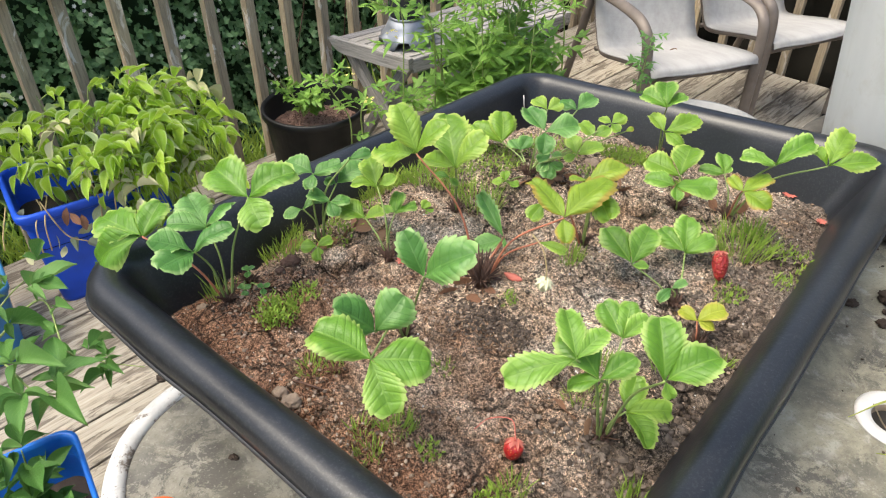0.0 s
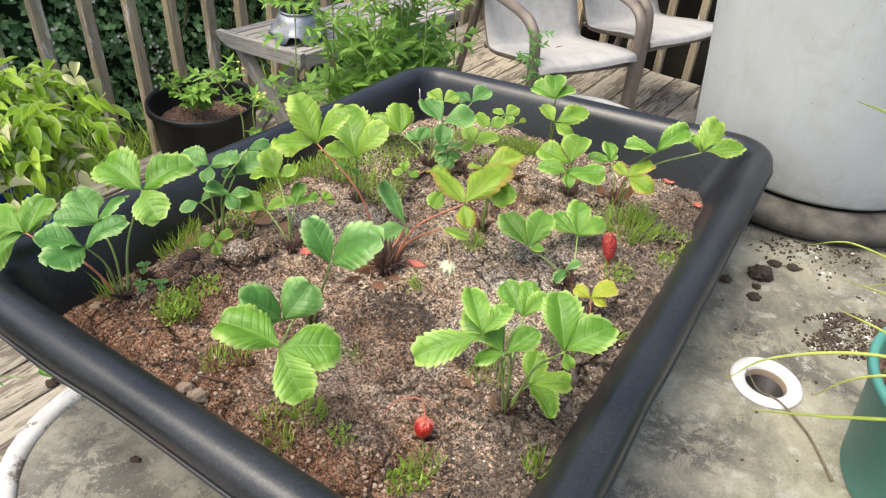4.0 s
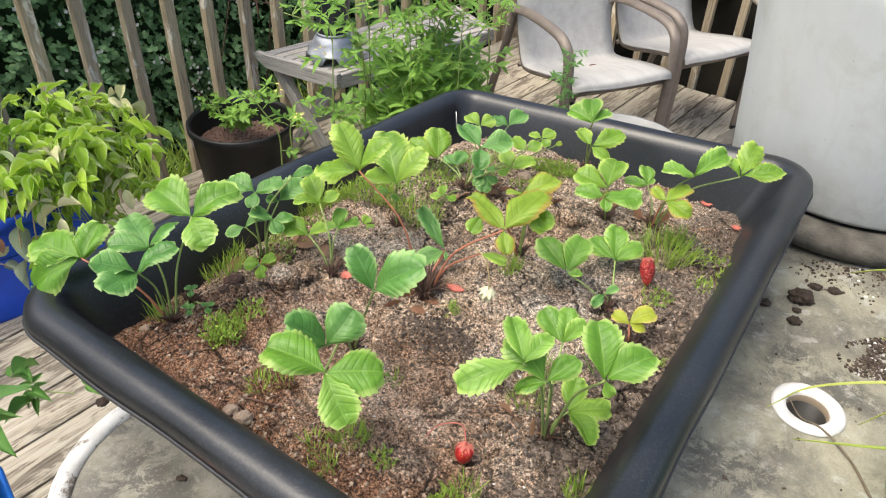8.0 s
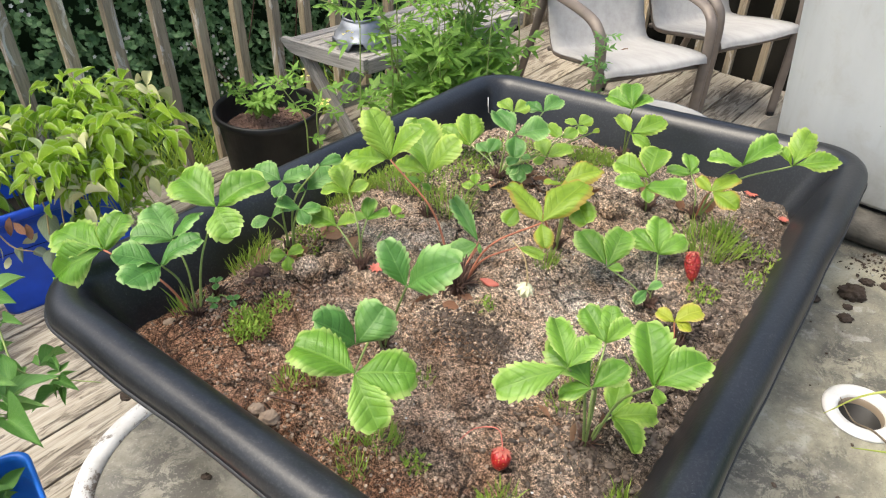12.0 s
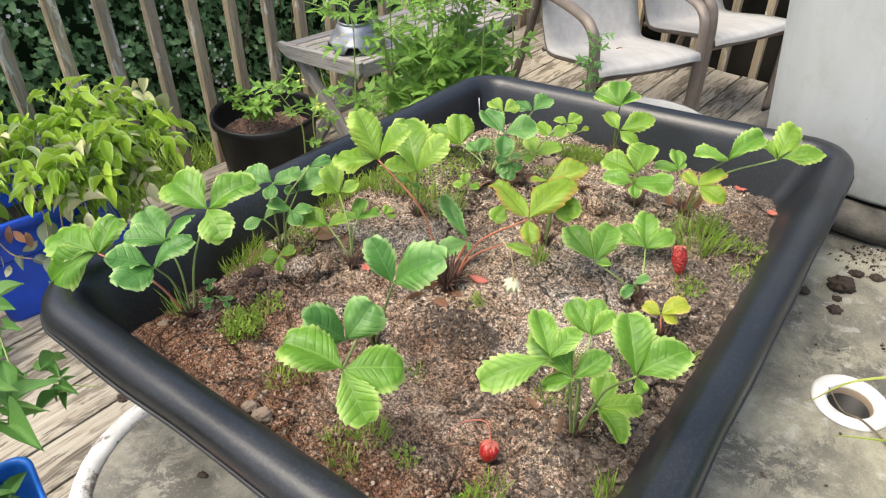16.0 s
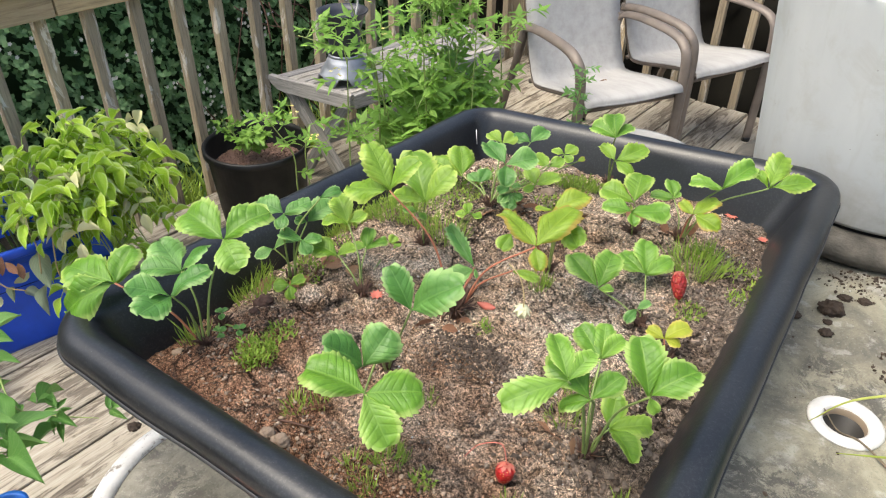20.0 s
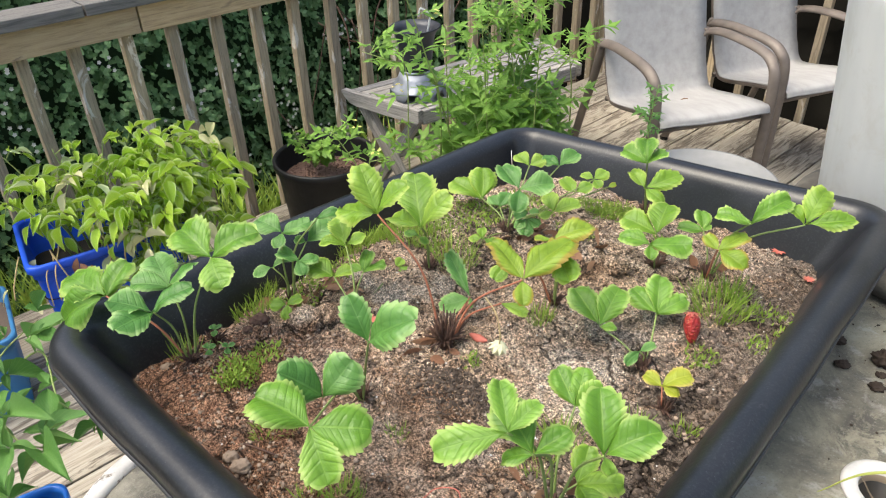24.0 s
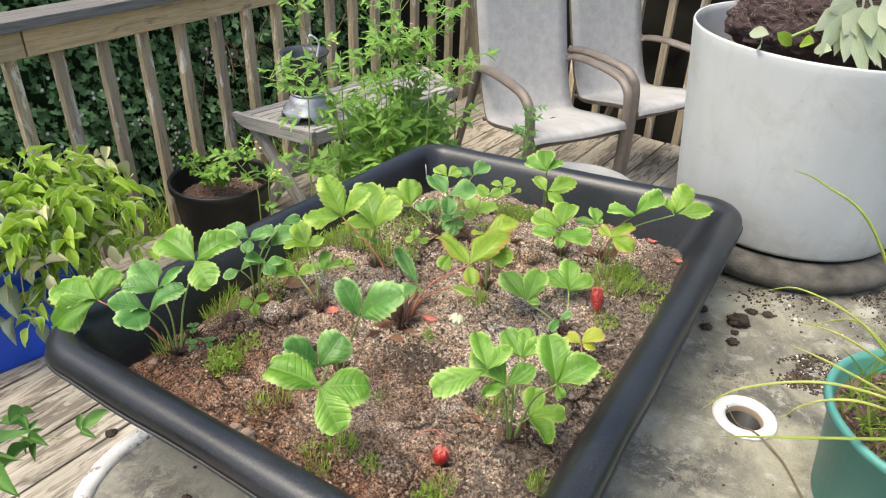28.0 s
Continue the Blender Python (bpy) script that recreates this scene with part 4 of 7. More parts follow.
bench.matrix_world = pose(-0.137, 2.950, 0, 0, 0, 42.1)

# a dark metal pot in a flared galvanised stand, on the bench
urn = thing("metal_pot", pose(-0.348, 2.70, 0.4535), "dark metal pot on a flared galvanised foot", "pot")
bm = lathe(bmesh.new(), [(0.0, 0.07), (0.058, 0.07), (0.060, 0.13), (0.068, 0.20), (0.080, 0.245), (0.095, 0.262), (0.098, 0.267), (0.093, 0.268), (0.074, 0.244), (0.060, 0.18), (0.0, 0.17)], 40)
part("pot_body", bm, M_CHARCOAL, urn, "charcoal pot with a flared rim")
bm = bmesh.new()
for k in range(6):
    t0, t1 = 2 * math.pi * k / 6, 2 * math.pi * (k + 1) / 6
    cols = []
    for j in range(7):
        t = t0 + (t1 - t0) * j / 6
        arch = 0.034 if 2 <= j <= 4 else 0.0
        cols.append([bm.verts.new((rad * math.cos(t), rad * math.sin(t), max(z, arch) if z < 0.03 else z)) for rad, z in ((0.112, 0.0), (0.098, 0.036), (0.078, 0.07), (0.064, 0.10))])
    for p, q in zip(cols, cols[1:]):
        for i in range(3):
            bm.faces.new((p[i], q[i], q[i + 1], p[i + 1]))
bmesh.ops.remove_doubles(bm, verts=bm.verts[:], dist=0.0005)
bmesh.ops.solidify(bm, geom=bm.faces[:], thickness=0.003)
part("foot", soften(bm), M_ZINC, urn, "notched galvanised foot")
part("collar", lathe(bmesh.new(), [(0.063, 0.096), (0.067, 0.096), (0.0675, 0.104), (0.0635, 0.106)], 36), M_ZINC, urn)
bm = tube(bmesh.new(), bend([(0.05, -0.02, 0.25), (0.06, -0.02, 0.31), (0.03, -0.03, 0.34), (0.02, -0.03, 0.31)], 6), 0.004, 6)
part("handle", bm, M_RING, urn, "bent white wire handle")


def chair_thing():
    """A stacking patio chair: x to its right, facing -y. Seat front edge at y = -0.2."""
    ob = thing("patio_chair", pose(0, 0, 0), "stacking patio chair with pale sling seat and taupe metal frame", "chair", "patio chairs")
    w, half = 0.214, 0.246
    spine = bend([(0, -0.222, 0.414), (0, -0.195, 0.440), (0, -0.06, 0.422), (0, 0.13, 0.383), (0, 0.185, 0.398), (0, 0.225, 0.49), (0, 0.285, 0.70), (0, 0.345, 0.95)], 6)
    bm = bmesh.new()
    rows = []
    for p in spine:
        row = []
        for k in range(9):
            e = -1 + 2 * k / 8
            x = (w + 0.018) * e
            dip = 0.014 * (1 - e * e) + 0.008 * abs(e) ** 10
            row.append(bm.verts.new((x, p.y + dip * (1 if p.z > 0.46 else 0), p.z - dip * (1 if p.z <= 0.46 else 0))))
        rows.append(row)
    for a, b in zip(rows, rows[1:]):
        for k in range(8):
            bm.faces.new((a[k], a[k + 1], b[k + 1], b[k]))
    bmesh.ops.recalc_face_normals(bm, faces=bm.faces[:])
    soften(bm)
    broad = set(bm.faces)
    bmesh.ops.solidify(bm, geom=bm.faces[:], thickness=0.003)
    bmesh.ops.recalc_face_normals(bm, faces=bm.faces[:])
    for f in bm.faces:
        f.smooth = f.calc_area() > 0.0003
    part("sling", bm, M_SLING, ob, "pale grey-beige woven sling seat and back")
    for s in (-1, 1):
        rail = [Vector((s * (w + 0.006), p.y + (0.02 if p.z > 0.46 else 0.006), p.z - (0.0 if p.z > 0.46 else 0.018))) for p in spine[2:]]
        part("side_rail", tube(bmesh.new(), rail, 0.0105, 10), M_FRAME, ob)
        arm = bend([(s * half, -0.19, 0.0), (s * half, -0.195, 0.30), (s * half, -0.19, 0.505), (s * (half + 0.004), -0.155, 0.575), (s * (half + 0.006), -0.07, 0.603), (s * (half + 0.004), 0.12, 0.607), (s * half, 0.24, 0.592), (s * (w + 0.02), 0.27, 0.57)], 7)
        part("front_leg", tube(bmesh.new(), arm, 0.021, 12, 0.5), M_FRAME, ob, "front leg bent over into the armrest")
        rear = bend([(s * (w + 0.02), 0.265, 0.60), (s * (w + 0.026), 0.32, 0.42), (s * (w + 0.034), 0.40, 0.2), (s * (w + 0.036), 0.47, 0.0)], 6)
        part("rear_leg", tube(bmesh.new(), rear, 0.019, 10, 0.6), M_FRAME, ob, "straight splayed rear leg")
        for y, z in ((-0.19, 0.0), (0.47, 0.0)):
            part("foot_cap", lathe(bmesh.new(), [(0, 0), (0.018, 0), (0.019, 0.016), (0.0165, 0.02)], 12), M_POT, ob).location = (s * (half if y < 0 else w + 0.036), y, z)
    for y, z in ((-0.17, 0.395), (0.20, 0.39)):
        part("cross_bar", tube(bmesh.new(), [(-half + 0.01, y, z - 0.02), (half - 0.01, y, z - 0.02)], 0.011, 8), M_FRAME, ob)
    part("top_bar", tube(bmesh.new(), bend([(-w - 0.008, 0.335, 0.955), (0, 0.345, 0.975), (w + 0.008, 0.335, 0.955)], 6), 0.0125, 8), M_FRAME, ob)
    return ob


chair = chair_thing()
chair.matrix_world = pose(0.705, 2.80, 0, 0, 0, 22.3)
chair_2 = copy_thing(chair, pose(1.206, 3.142, 0, 0, 0, 28.4))
tagged(chair_2, "pale sling patio chair with taupe frame beside the railing")
for pos, tr in (((0.70, 2.85, 0.386), 0.2), ((0.73, 2.84, 0.385), 1.4)):
    leaves = [((0, 0, 0), (math.cos(tr), math.sin(tr), 0.1), (0, 0, 1), 0.03, 0.014, 0.3, OVAL)]
    lf = attach("fallen_leaf", blade_mesh("fallen_leaf", leaves), M_DEADLEAF)
    lf.location = pos
    tagged(lf, "curled brown dead leaf lying on the chair seat", "leaf")


# ---- pots, bins and bucket ----
def round_pot(name, label, category, material, m, r0, r1, h, rim=0.008, lip=0.012, soil_drop=0.05, soil_mat=None, soil_name="potting_mix"):
    ob = thing(name, m, label, category)
    part("pot_wall", lathe(bmesh.new(), [(0, 0.0), (r0, 0.0), (r0 + 0.006, 0.01), (r1 - 0.004, h - lip * 2), (r1 + rim, h - lip * 2 + 0.002), (r1 + rim, h - 0.003), (r1 + rim * 0.6, h), (r1 - 0.002, h), (r1 - 0.006, h - lip), (r0 - 0.003, 0.012), (0, 0.012)], 64), material, ob)
    if soil_mat:
        bm = bmesh.new()
        rs = r0 + (r1 - r0) * (1 - soil_drop / h) - 0.004
        prof = [(rs * k / 9, h - soil_drop + 0.006 * math.cos(k * 0.5)) for k in range(9, -1, -1)]
        part(soil_name, lathe(bm, prof, 40), soil_mat, ob, "potting mix inside the pot")
        rr = random.Random(len(label))
        sites = []
        for _ in range(1100):
            t, q = rr.uniform(0, 6.28), rs * math.sqrt(rr.random()) * 0.95
            sites.append((q * math.cos(t), q * math.sin(t), h - soil_drop + 0.006, rr.uniform(0.0012, 0.0045)))
        attach("mulch", lumps(sites, rr), soil_mat, ob)
    return ob


round_pot("nursery_pot", "large round black nursery pot with a young plant on the deck", "plant pot", M_POT, pose(-0.655, 2.36, 0), 0.15, 0.186, 0.34, 0.008, 0.014, 0.09, M_BARK)

bucket = thing("white_bucket", pose(0.826, 1.163, TABLE_Z), "large pale grey-white plastic bucket on a grimy round base", "planter")
part("bucket_base", lathe(bmesh.new(), [(0, 0.0), (0.236, 0.0), (0.252, 0.008), (0.260, 0.024), (0.257, 0.038), (0.243, 0.046), (0.220, 0.049), (0.0, 0.049)], 96), M_BASE, bucket, "dirty grey round base")
# black disc fills the gap and gives its shadow line by colour
part("gap_shade_disc", lathe(bmesh.new(), [(0.0, 0.048), (0.208, 0.048), (0.209, 0.060), (0.0, 0.060)], 80), M_POT, bucket, "black disc standing in for the shade under the bucket")
part("bucket_wall", lathe(bmesh.new(), [(0.200, 0.058), (0.216, 0.058), (0.2178, 0.064), (0.233, 0.22), (0.254, 0.415), (0.2555, 0.430), (0.2545, 0.4345), (0.2515, 0.4335), (0.2505, 0.42), (0.226, 0.16), (0.200, 0.058)], 128), M_BUCKET, bucket)
bm = lathe(bmesh.new(), [(0.240, 0.358), (0.18, 0.358), (0.1, 0.363), (0.0, 0.365)], 48)
part("bucket_soil", bm, M_PEAT, bucket, "dark peat inside the bucket")

# root ball and wilted plant thrown into the bucket
rr = random.Random(8)
bm = bmesh.new()
bmesh.ops.create_icosphere(bm, subdivisions=6, radius=1.0)
for v in bm.verts:
    n = v.co.normalized()
    k = 1 + 0.10 * noise.fractal(n * 2.2, 0.8, 2, 4) + 0.045 * noise.fractal(n * 14, 0.9, 2, 5)
    v.co = Vector((n.x * 0.175, n.y * 0.145, n.z * 0.10)) * k
ball = part("root_ball", soften(bm), M_ROOT)
ball.matrix_world = pose(0.815, 1.195, TABLE_Z + 0.437, 0, 6, 20)
tagged(ball, "dry dark brown root ball lying in the white bucket", "root ball")
bm = bmesh.new()
for _ in range(2600):
    t, q = rr.uniform(0, 6.28), rr.uniform(-0.2, 1)
    n = Vector((math.cos(t) * math.sqrt(1 - q * q), math.sin(t) * math.sqrt(1 - q * q), q))
    p = Vector((n.x * 0.176, n.y * 0.146, n.z * 0.101)) * rr.uniform(0.96, 1.05)
    d = Vector((rr.uniform(-1, 1), rr.uniform(-1, 1), rr.uniform(-0.7, 0.7))) * 0.009
    tube(bm, [p - d - n * 0.004, p + n * 0.003, p + d + n * 0.001], 0.00032, 3)
tagged(part("roots", bm, M_FIBRE, ball, "fine tangled roots"), kind="stuff")
wilt = thing("wilted_plant", pose(0.775, 1.01, TABLE_Z + 0.432), "wilted pale grey-green plant drooping over the bucket rim", "plant")
part("stem", tube(bmesh.new(), bend([(-0.11, 0.04, 0.012), (-0.05, 0.03, 0.05), (0.0, 0.03, 0.11), (0.03, 0.05, 0.16)], 6), 0.0028, 8), M_STEM, wilt)
top = Vector((0.0, 0.03, 0.105))
for k, (dx, dy, dz, l) in enumerate(((-0.55, -0.35, -0.62, 0.14), (-0.12, -0.45, -0.85, 0.155), (0.3, -0.5, -0.8, 0.15), (0.75, -0.4, -0.5, 0.16), (1.0, 0.0, 0.1, 0.15), (0.4, -0.2, 0.5, 0.12), (0.9, -0.3, -0.2, 0.17))):
    a = Vector((dx, dy, dz)).normalized()
    side = a.cross(Vector((0.1, -1, 0.35))).normalized()
    leaves = []
    for j, f in ((-0.9, 0.5), (-0.45, 0.8), (0.0, 1.0), (0.45, 0.8), (0.9, 0.5)):
        d = (a + side * j * 0.75).normalized()
        leaves.append((top + a * l * 0.22, d, side * (1 - 0.3 * abs(j)) - a * j * 0.6, l * 0.85 * f, l * 0.24, rr.uniform(-0.1, 0.35), (0.7, 1.0, 0.5)))
    leaves.append((top, a, side, l * 0.3, 0.006, 0.0, LANCE))
    attach("leaf", blade_mesh("leaf", leaves), M_LIMP, wilt, "limp grey-green lobed leaf")
for k, (x, y, z) in enumerate(((-0.17, 0.045, 0.022), (-0.15, 0.03, 0.012), (-0.135, 0.02, 0.03), (-0.10, 0.0, 0.02), (-0.08, -0.01, 0.012))):
    leaves = [((x, y, z), (rr.uniform(-0.7, 0.9), -0.4, rr.uniform(-0.5, 0.4)), (0.5, 0.3, 0.8), 0.034, 0.024, 0.3, OVAL)]
    attach("small_leaf", blade_mesh("small_leaf", leaves), M_STRAW[3] if k in (2, 3) else M_LIMP, wilt)

green_pot = round_pot("green_pot", "sea-green plastic pot of spiky yellow-green grass on the table", "plant pot", M_GREENPOT, pose(0.652, 0.432, TABLE_Z), 0.105, 0.132, 0.165, 0.005, 0.006, 0.03, M_BARK)


def storage_bin(name, label, material, m, L, W, H, soil_mat, drop):
    """A tapered rectangular bin with a rolled rim; origin at the centre of its base."""
    ob = thing(name, m, label, "storage bin")

    def ring(bm, l, w, z, rad=0.035):
        q = []
        for sx, sy, t0 in ((1, 1, 0), (-1, 1, 90), (-1, -1, 180), (1, -1, 270)):
            for k in range(6):
                t = radians(t0 + 18 * k)
                q.append(bm.verts.new((sx * (l / 2 - rad) + rad * math.cos(t), sy * (w / 2 - rad) + rad * math.sin(t), z)))
        return q

    bm = bmesh.new()
    prof = [(0.86, 0.0), (0.865, 0.012), (0.95, H * 0.78), (0.95, H * 0.84), (0.985, H * 0.85), (0.985, H * 0.90), (1.0, H * 0.905), (1.03, H * 0.93), (1.035, H * 0.985), (1.02, H), (0.975, H), (0.965, H * 0.96), (0.86, 0.012)]
    rings = [ring(bm, L * k, W * k if k < 1 else W + L * (k - 1), z) for k, z in prof]
    for a, b in zip(rings, rings[1:]):
        for k in range(24):
            bm.faces.new((a[k], a[(k + 1) % 24], b[(k + 1) % 24], b[k]))
    bm.faces.new(rings[0][::-1])
    bm.faces.new(rings[-1])
    part("bin_wall", soften(bm), material, ob)
    bm = bmesh.new()
    q = ring(bm, L * 0.95, W * 0.95, H - drop)
    c = bm.verts.new((0, 0, H - drop + 0.015))
    for k in range(24):
        bm.faces.new((q[k], q[(k + 1) % 24], c))
    part("bin_soil", soften(bm), soil_mat, ob, "brown soil in the bin")
    bm = box(bmesh.new(), (L * 0.22, 0.004, 0.05), pose(0, -W * 0.455, H * 0.56) @ pose(0, 0, 0, 6, 0, 0), 0.0015)
    part("moulded_mark", bm, material, ob)
    return ob


bin_dir = Vector((0.766, 0.643, 0))
bin_out = Vector((-0.643, 0.766, 0))
c = bin_dir * 0.212 + bin_out * 2.195
potato_bin = storage_bin("blue_bin", "deep blue plastic storage bin planted with potatoes", M_BLUE, pose(c.x, c.y, 0, 0, 0, 40), 0.46, 0.335, 0.348, M_EARTH_SHADE, 0.13)
c = bin_dir * -0.28 + bin_out * 2.0
storage_bin("pale_blue_bin", "pale blue plastic tub standing on the deck", M_PALEBLUE, pose(c.x, c.y, 0, 0, 0, 40), 0.36, 0.30, 0.26, M_PEAT, 0.05)
c = Vector((-0.81, 0.874, 0)) + Vector((math.cos(radians(219)), math.sin(radians(219)), 0)) * 0.16 + Vector((math.cos(radians(-51)), math.sin(radians(-51)), 0)) * 0.2
small_bin = storage_bin("bright_blue_bin", "bright blue plastic bin of tomato plants beside the table", M_BLUE2, pose(c.x, c.y, 0, 0, 0, 39), 0.31, 0.39, 0.33, M_PEAT, 0.12)

# low white round side table behind the tub
stool = thing("side_table", pose(0.665, 2.12, 0), "low round white plastic side table standing on the deck", "side table")
part("top", lathe(bmesh.new(), [(0, 0.398), (0.205, 0.398), (0.212, 0.410), (0.219, 0.412), (0.222, 0.404), (0.219, 0.385), (0.205, 0.380), (0.0, 0.380)], 72), M_OFFWHITE, stool, "white top with a raised edge")
for k in range(4):
    a = k * math.pi / 2 + 0.5
    part("leg", tube(bmesh.new(), bend([(0.15 * math.cos(a), 0.15 * math.sin(a), 0.385), (0.155 * math.cos(a), 0.155 * math.sin(a), 0.2), (0.18 * math.cos(a), 0.18 * math.sin(a), 0.0)], 5), 0.013, 8), M_OFFWHITE, stool)
# ---- strawberry plants ----
STALKS = {'g': M_STEM, 'r': M_REDSTEM}


def leaflet_mesh(length, width, seed, fold, curl):
    """A toothed, pleated strawberry leaflet along +y, face up; its rows follow the side veins."""
    r = random.Random(seed)
    teeth = r.choice((8, 9, 10))
    rows = teeth * 4
    share = (0.0, 0.3, 0.62, 0.88, 1.0)
    peak = r.uniform(0.58, 0.68)
    skew, wave, lean = r.uniform(-0.09, 0.09), r.uniform(0.03, 0.075), r.uniform(0, 6.28)
    droop = r.uniform(0.0, 0.5)
    pleat = r.choice((0.006, 0.009, 0.013))

    def margin(s):
        body = math.sin(0.5 * math.pi * s / peak) ** 1.2 if s < peak else max(0.0, 1 - ((s - peak) / (1 - peak)) ** 2.4) ** 0.5
        return Vector((0.5 * width * body, length * s))

    bm = bmesh.new()
    lay = bm.loops.layers.uv.new("uv")
    grid, uv = [], {}
    for i in range(rows + 1):
        s = i / rows
        m = margin(s)
        d = margin(min(1, s + 0.02)) - margin(max(0, s - 0.02))
        out = Vector((d.y, -d.x)).normalized()
        saw = (i % 4) / 3
        bite = 0.04 * length * saw * min(1.0, max(0.0, (s - 0.24) * 5)) * (1 if i < rows else 0.3)
        mid = length * (s - 0.36 * math.sin(math.pi * min(1, s * 1.02)) * s ** 0.4)
        quilt = math.sin(math.pi * ((s * teeth) % 1.0))
        row = []
        for sg in (-1, 1):
            side = share[::-1] if sg < 0 else share[1:]
            for u in side:
                p = Vector((0, mid)).lerp(m, u)
                if u == 1.0:
                    p += out * bite + Vector((0, 0.4 * bite))
                w = abs(p.x)
                v = p.y / length
                z = fold * w * (1 - 0.5 * u) - droop * w * u * u + pleat * length * quilt * u * (1.15 - u) * 2 + curl * length * v * (1 - v)
                z += wave * length * u * math.sin(7 * v + 2 * sg + lean)
                z += 0.05 * length * (0.35 + u) * noise.noise(Vector((sg * p.x / length * 4.5, v * 4.5, seed * 1.7)))
                q = bm.verts.new((sg * p.x + skew * width * v * (1 - v), p.y, z))
                uv[q] = (0.5 + 0.5 * sg * u, (s * teeth * 2 * math.pi + 0.5 * math.pi) / 46.0 + 0.575 * u)
                row.append(q)
        grid.append(row)
    for a, b in zip(grid, grid[1:]):
        for j in range(len(a) - 1):
            f = bm.faces.new((a[j], a[j + 1], b[j + 1], b[j]))
            f.smooth = True
            for loop in f.loops:
                loop[lay].uv = uv[loop.vert]
    bmesh.ops.remove_doubles(bm, verts=bm.verts[:], dist=0.00001)
    return bm


straw_count = [0]


def strawberry_plant(base, label, crown=1.0):
    x, y, z = base
    ob = thing("strawberry_plant", Matrix.Translation((x, y, soil_at(x, y))), label, "strawberry plant")
    r = random.Random(int(x * 1000) + int(y * 7000))
    bm = bmesh.new()
    for k in range(int(44 * crown ** 1.5)):
        t = r.uniform(0, 6.28)
        d = Vector((math.cos(t), math.sin(t), 0)) * crown ** 0.55 * r.uniform(0.4, 1.0)
        tube(bm, [d * 0.003 + Vector((0, 0, -0.004)), d * 0.006 + Vector((0, 0, 0.006 * crown)), d * r.uniform(0.005, 0.02) + Vector((0, 0, r.uniform(0.004, 0.02) * crown))], [0.0022, 0.0018, 0.0008], 5)
    part("crown", bm, M_BROWNSTEM, ob, "brown crown with old leaf bases")
    return ob


def strawberry_leaf(plant, joint, stalk, tone, ratio, tips, straight=False):
    """A leaf: its stalk from the crown, and a leaflet towards each tip."""
    o = plant.matrix_world.translation
    j = Vector(joint) - o
    straw_count[0] += 1
    r = random.Random(straw_count[0] * 17)
    bulge = Vector((j.x * 0.35, j.y * 0.35, j.z * 0.62)) + Vector((r.uniform(-0.004, 0.004), r.uniform(-0.004, 0.004), 0))
    if straight:
        bulge = j * 0.5
    root = Vector((j.x, j.y, 0)).normalized() * 0.004
    pts = bend([root, bulge, j], 7)
    rad = 0.0009 + 0.0045 * min(0.1, j.length)
    leaf = part("leaf", tube(bmesh.new(), pts, [rad * (1.15 - 0.4 * k / (len(pts) - 1)) for k in range(len(pts))], 7), STALKS[stalk], plant, "three-part strawberry leaf on its stalk")
    # the whole leaf faces up and towards the open side of the tub
    face = Vector((0, -0.35, 1))
    if len(tips) == 3:
        a, b, c = (Vector(p) for p in tips)
        n = (b - a).cross(c - a)
        n = n if n.z > 0 else -n
        if n.length > 1e-6 and n.normalized().z > 0.35:
            face = (n.normalized() * 0.6 + Vector((0, 0, 0.6))).normalized()
    for k, tip in enumerate(tips):
        q = Vector(tip) - o
        along = q - j
        length = along.length * 1.02
        y = along.normalized()
        side = y.cross(face)
        if side.length < 0.2:
            side = Vector((1, 0, 0))
        side.normalize()
        up = side.cross(y)
        turn = Matrix((side, y, up)).transposed().to_4x4() @ pose(0, 0, 0, 0, r.uniform(-16, 16), 0)
        broad = ratio[k] if isinstance(ratio, tuple) else ratio
        bm = leaflet_mesh(length, length * min(0.95, broad * (1.02 if length < 0.05 else 0.9)) * r.uniform(0.93, 1.07), straw_count[0] * 5 + k, r.uniform(0.4, 1.05), r.uniform(0.0, 0.42))
        ob = part("leaflet", bm, M_STRAW[tone], leaf)
        ob.matrix_local = Matrix.Translation(j) @ turn


straw = strawberry_plant((-0.071, 0.557, 0.931), "small strawberry plant with broad bright green leaves")
strawberry_leaf(straw, (-0.082, 0.431, 1.027), 'g', 0, (1.04, 1.0, 0.8), [(-0.135, 0.452, 1.036), (-0.031, 0.437, 1.022), (-0.060, 0.397, 0.998)])
strawberry_leaf(straw, (-0.088, 0.489, 1.004), 'g', 1, (0.85, 0.95), [(-0.122, 0.478, 1.042), (-0.063, 0.511, 1.032)])
strawberry_leaf(straw, (-0.041, 0.498, 1.067), 'g', 1, (0.52, 0.7), [(-0.061, 0.519, 1.102), (0.005, 0.483, 1.108)], True)
straw = strawberry_plant((0.129, 0.440, 0.935), "bushy strawberry plant with light green serrated leaves")
strawberry_leaf(straw, (0.107, 0.387, 1.064), 'g', 0, 0.66, [(0.081, 0.423, 1.080), (0.134, 0.401, 1.076), (0.084, 0.390, 1.052)])
strawberry_leaf(straw, (0.087, 0.390, 1.082), 'g', 0, 0.50, [(0.034, 0.379, 1.069), (0.079, 0.425, 1.099), (0.110, 0.409, 1.095)])
strawberry_leaf(straw, (0.146, 0.498, 1.004), 'g', 0, 0.60, [(0.130, 0.531, 1.019), (0.155, 0.530, 1.022), (0.171, 0.514, 1.016)])
strawberry_leaf(straw, (0.161, 0.401, 1.052), 'g', 0, 0.72, [(0.158, 0.442, 1.082), (0.202, 0.412, 1.070), (0.167, 0.395, 1.039)])
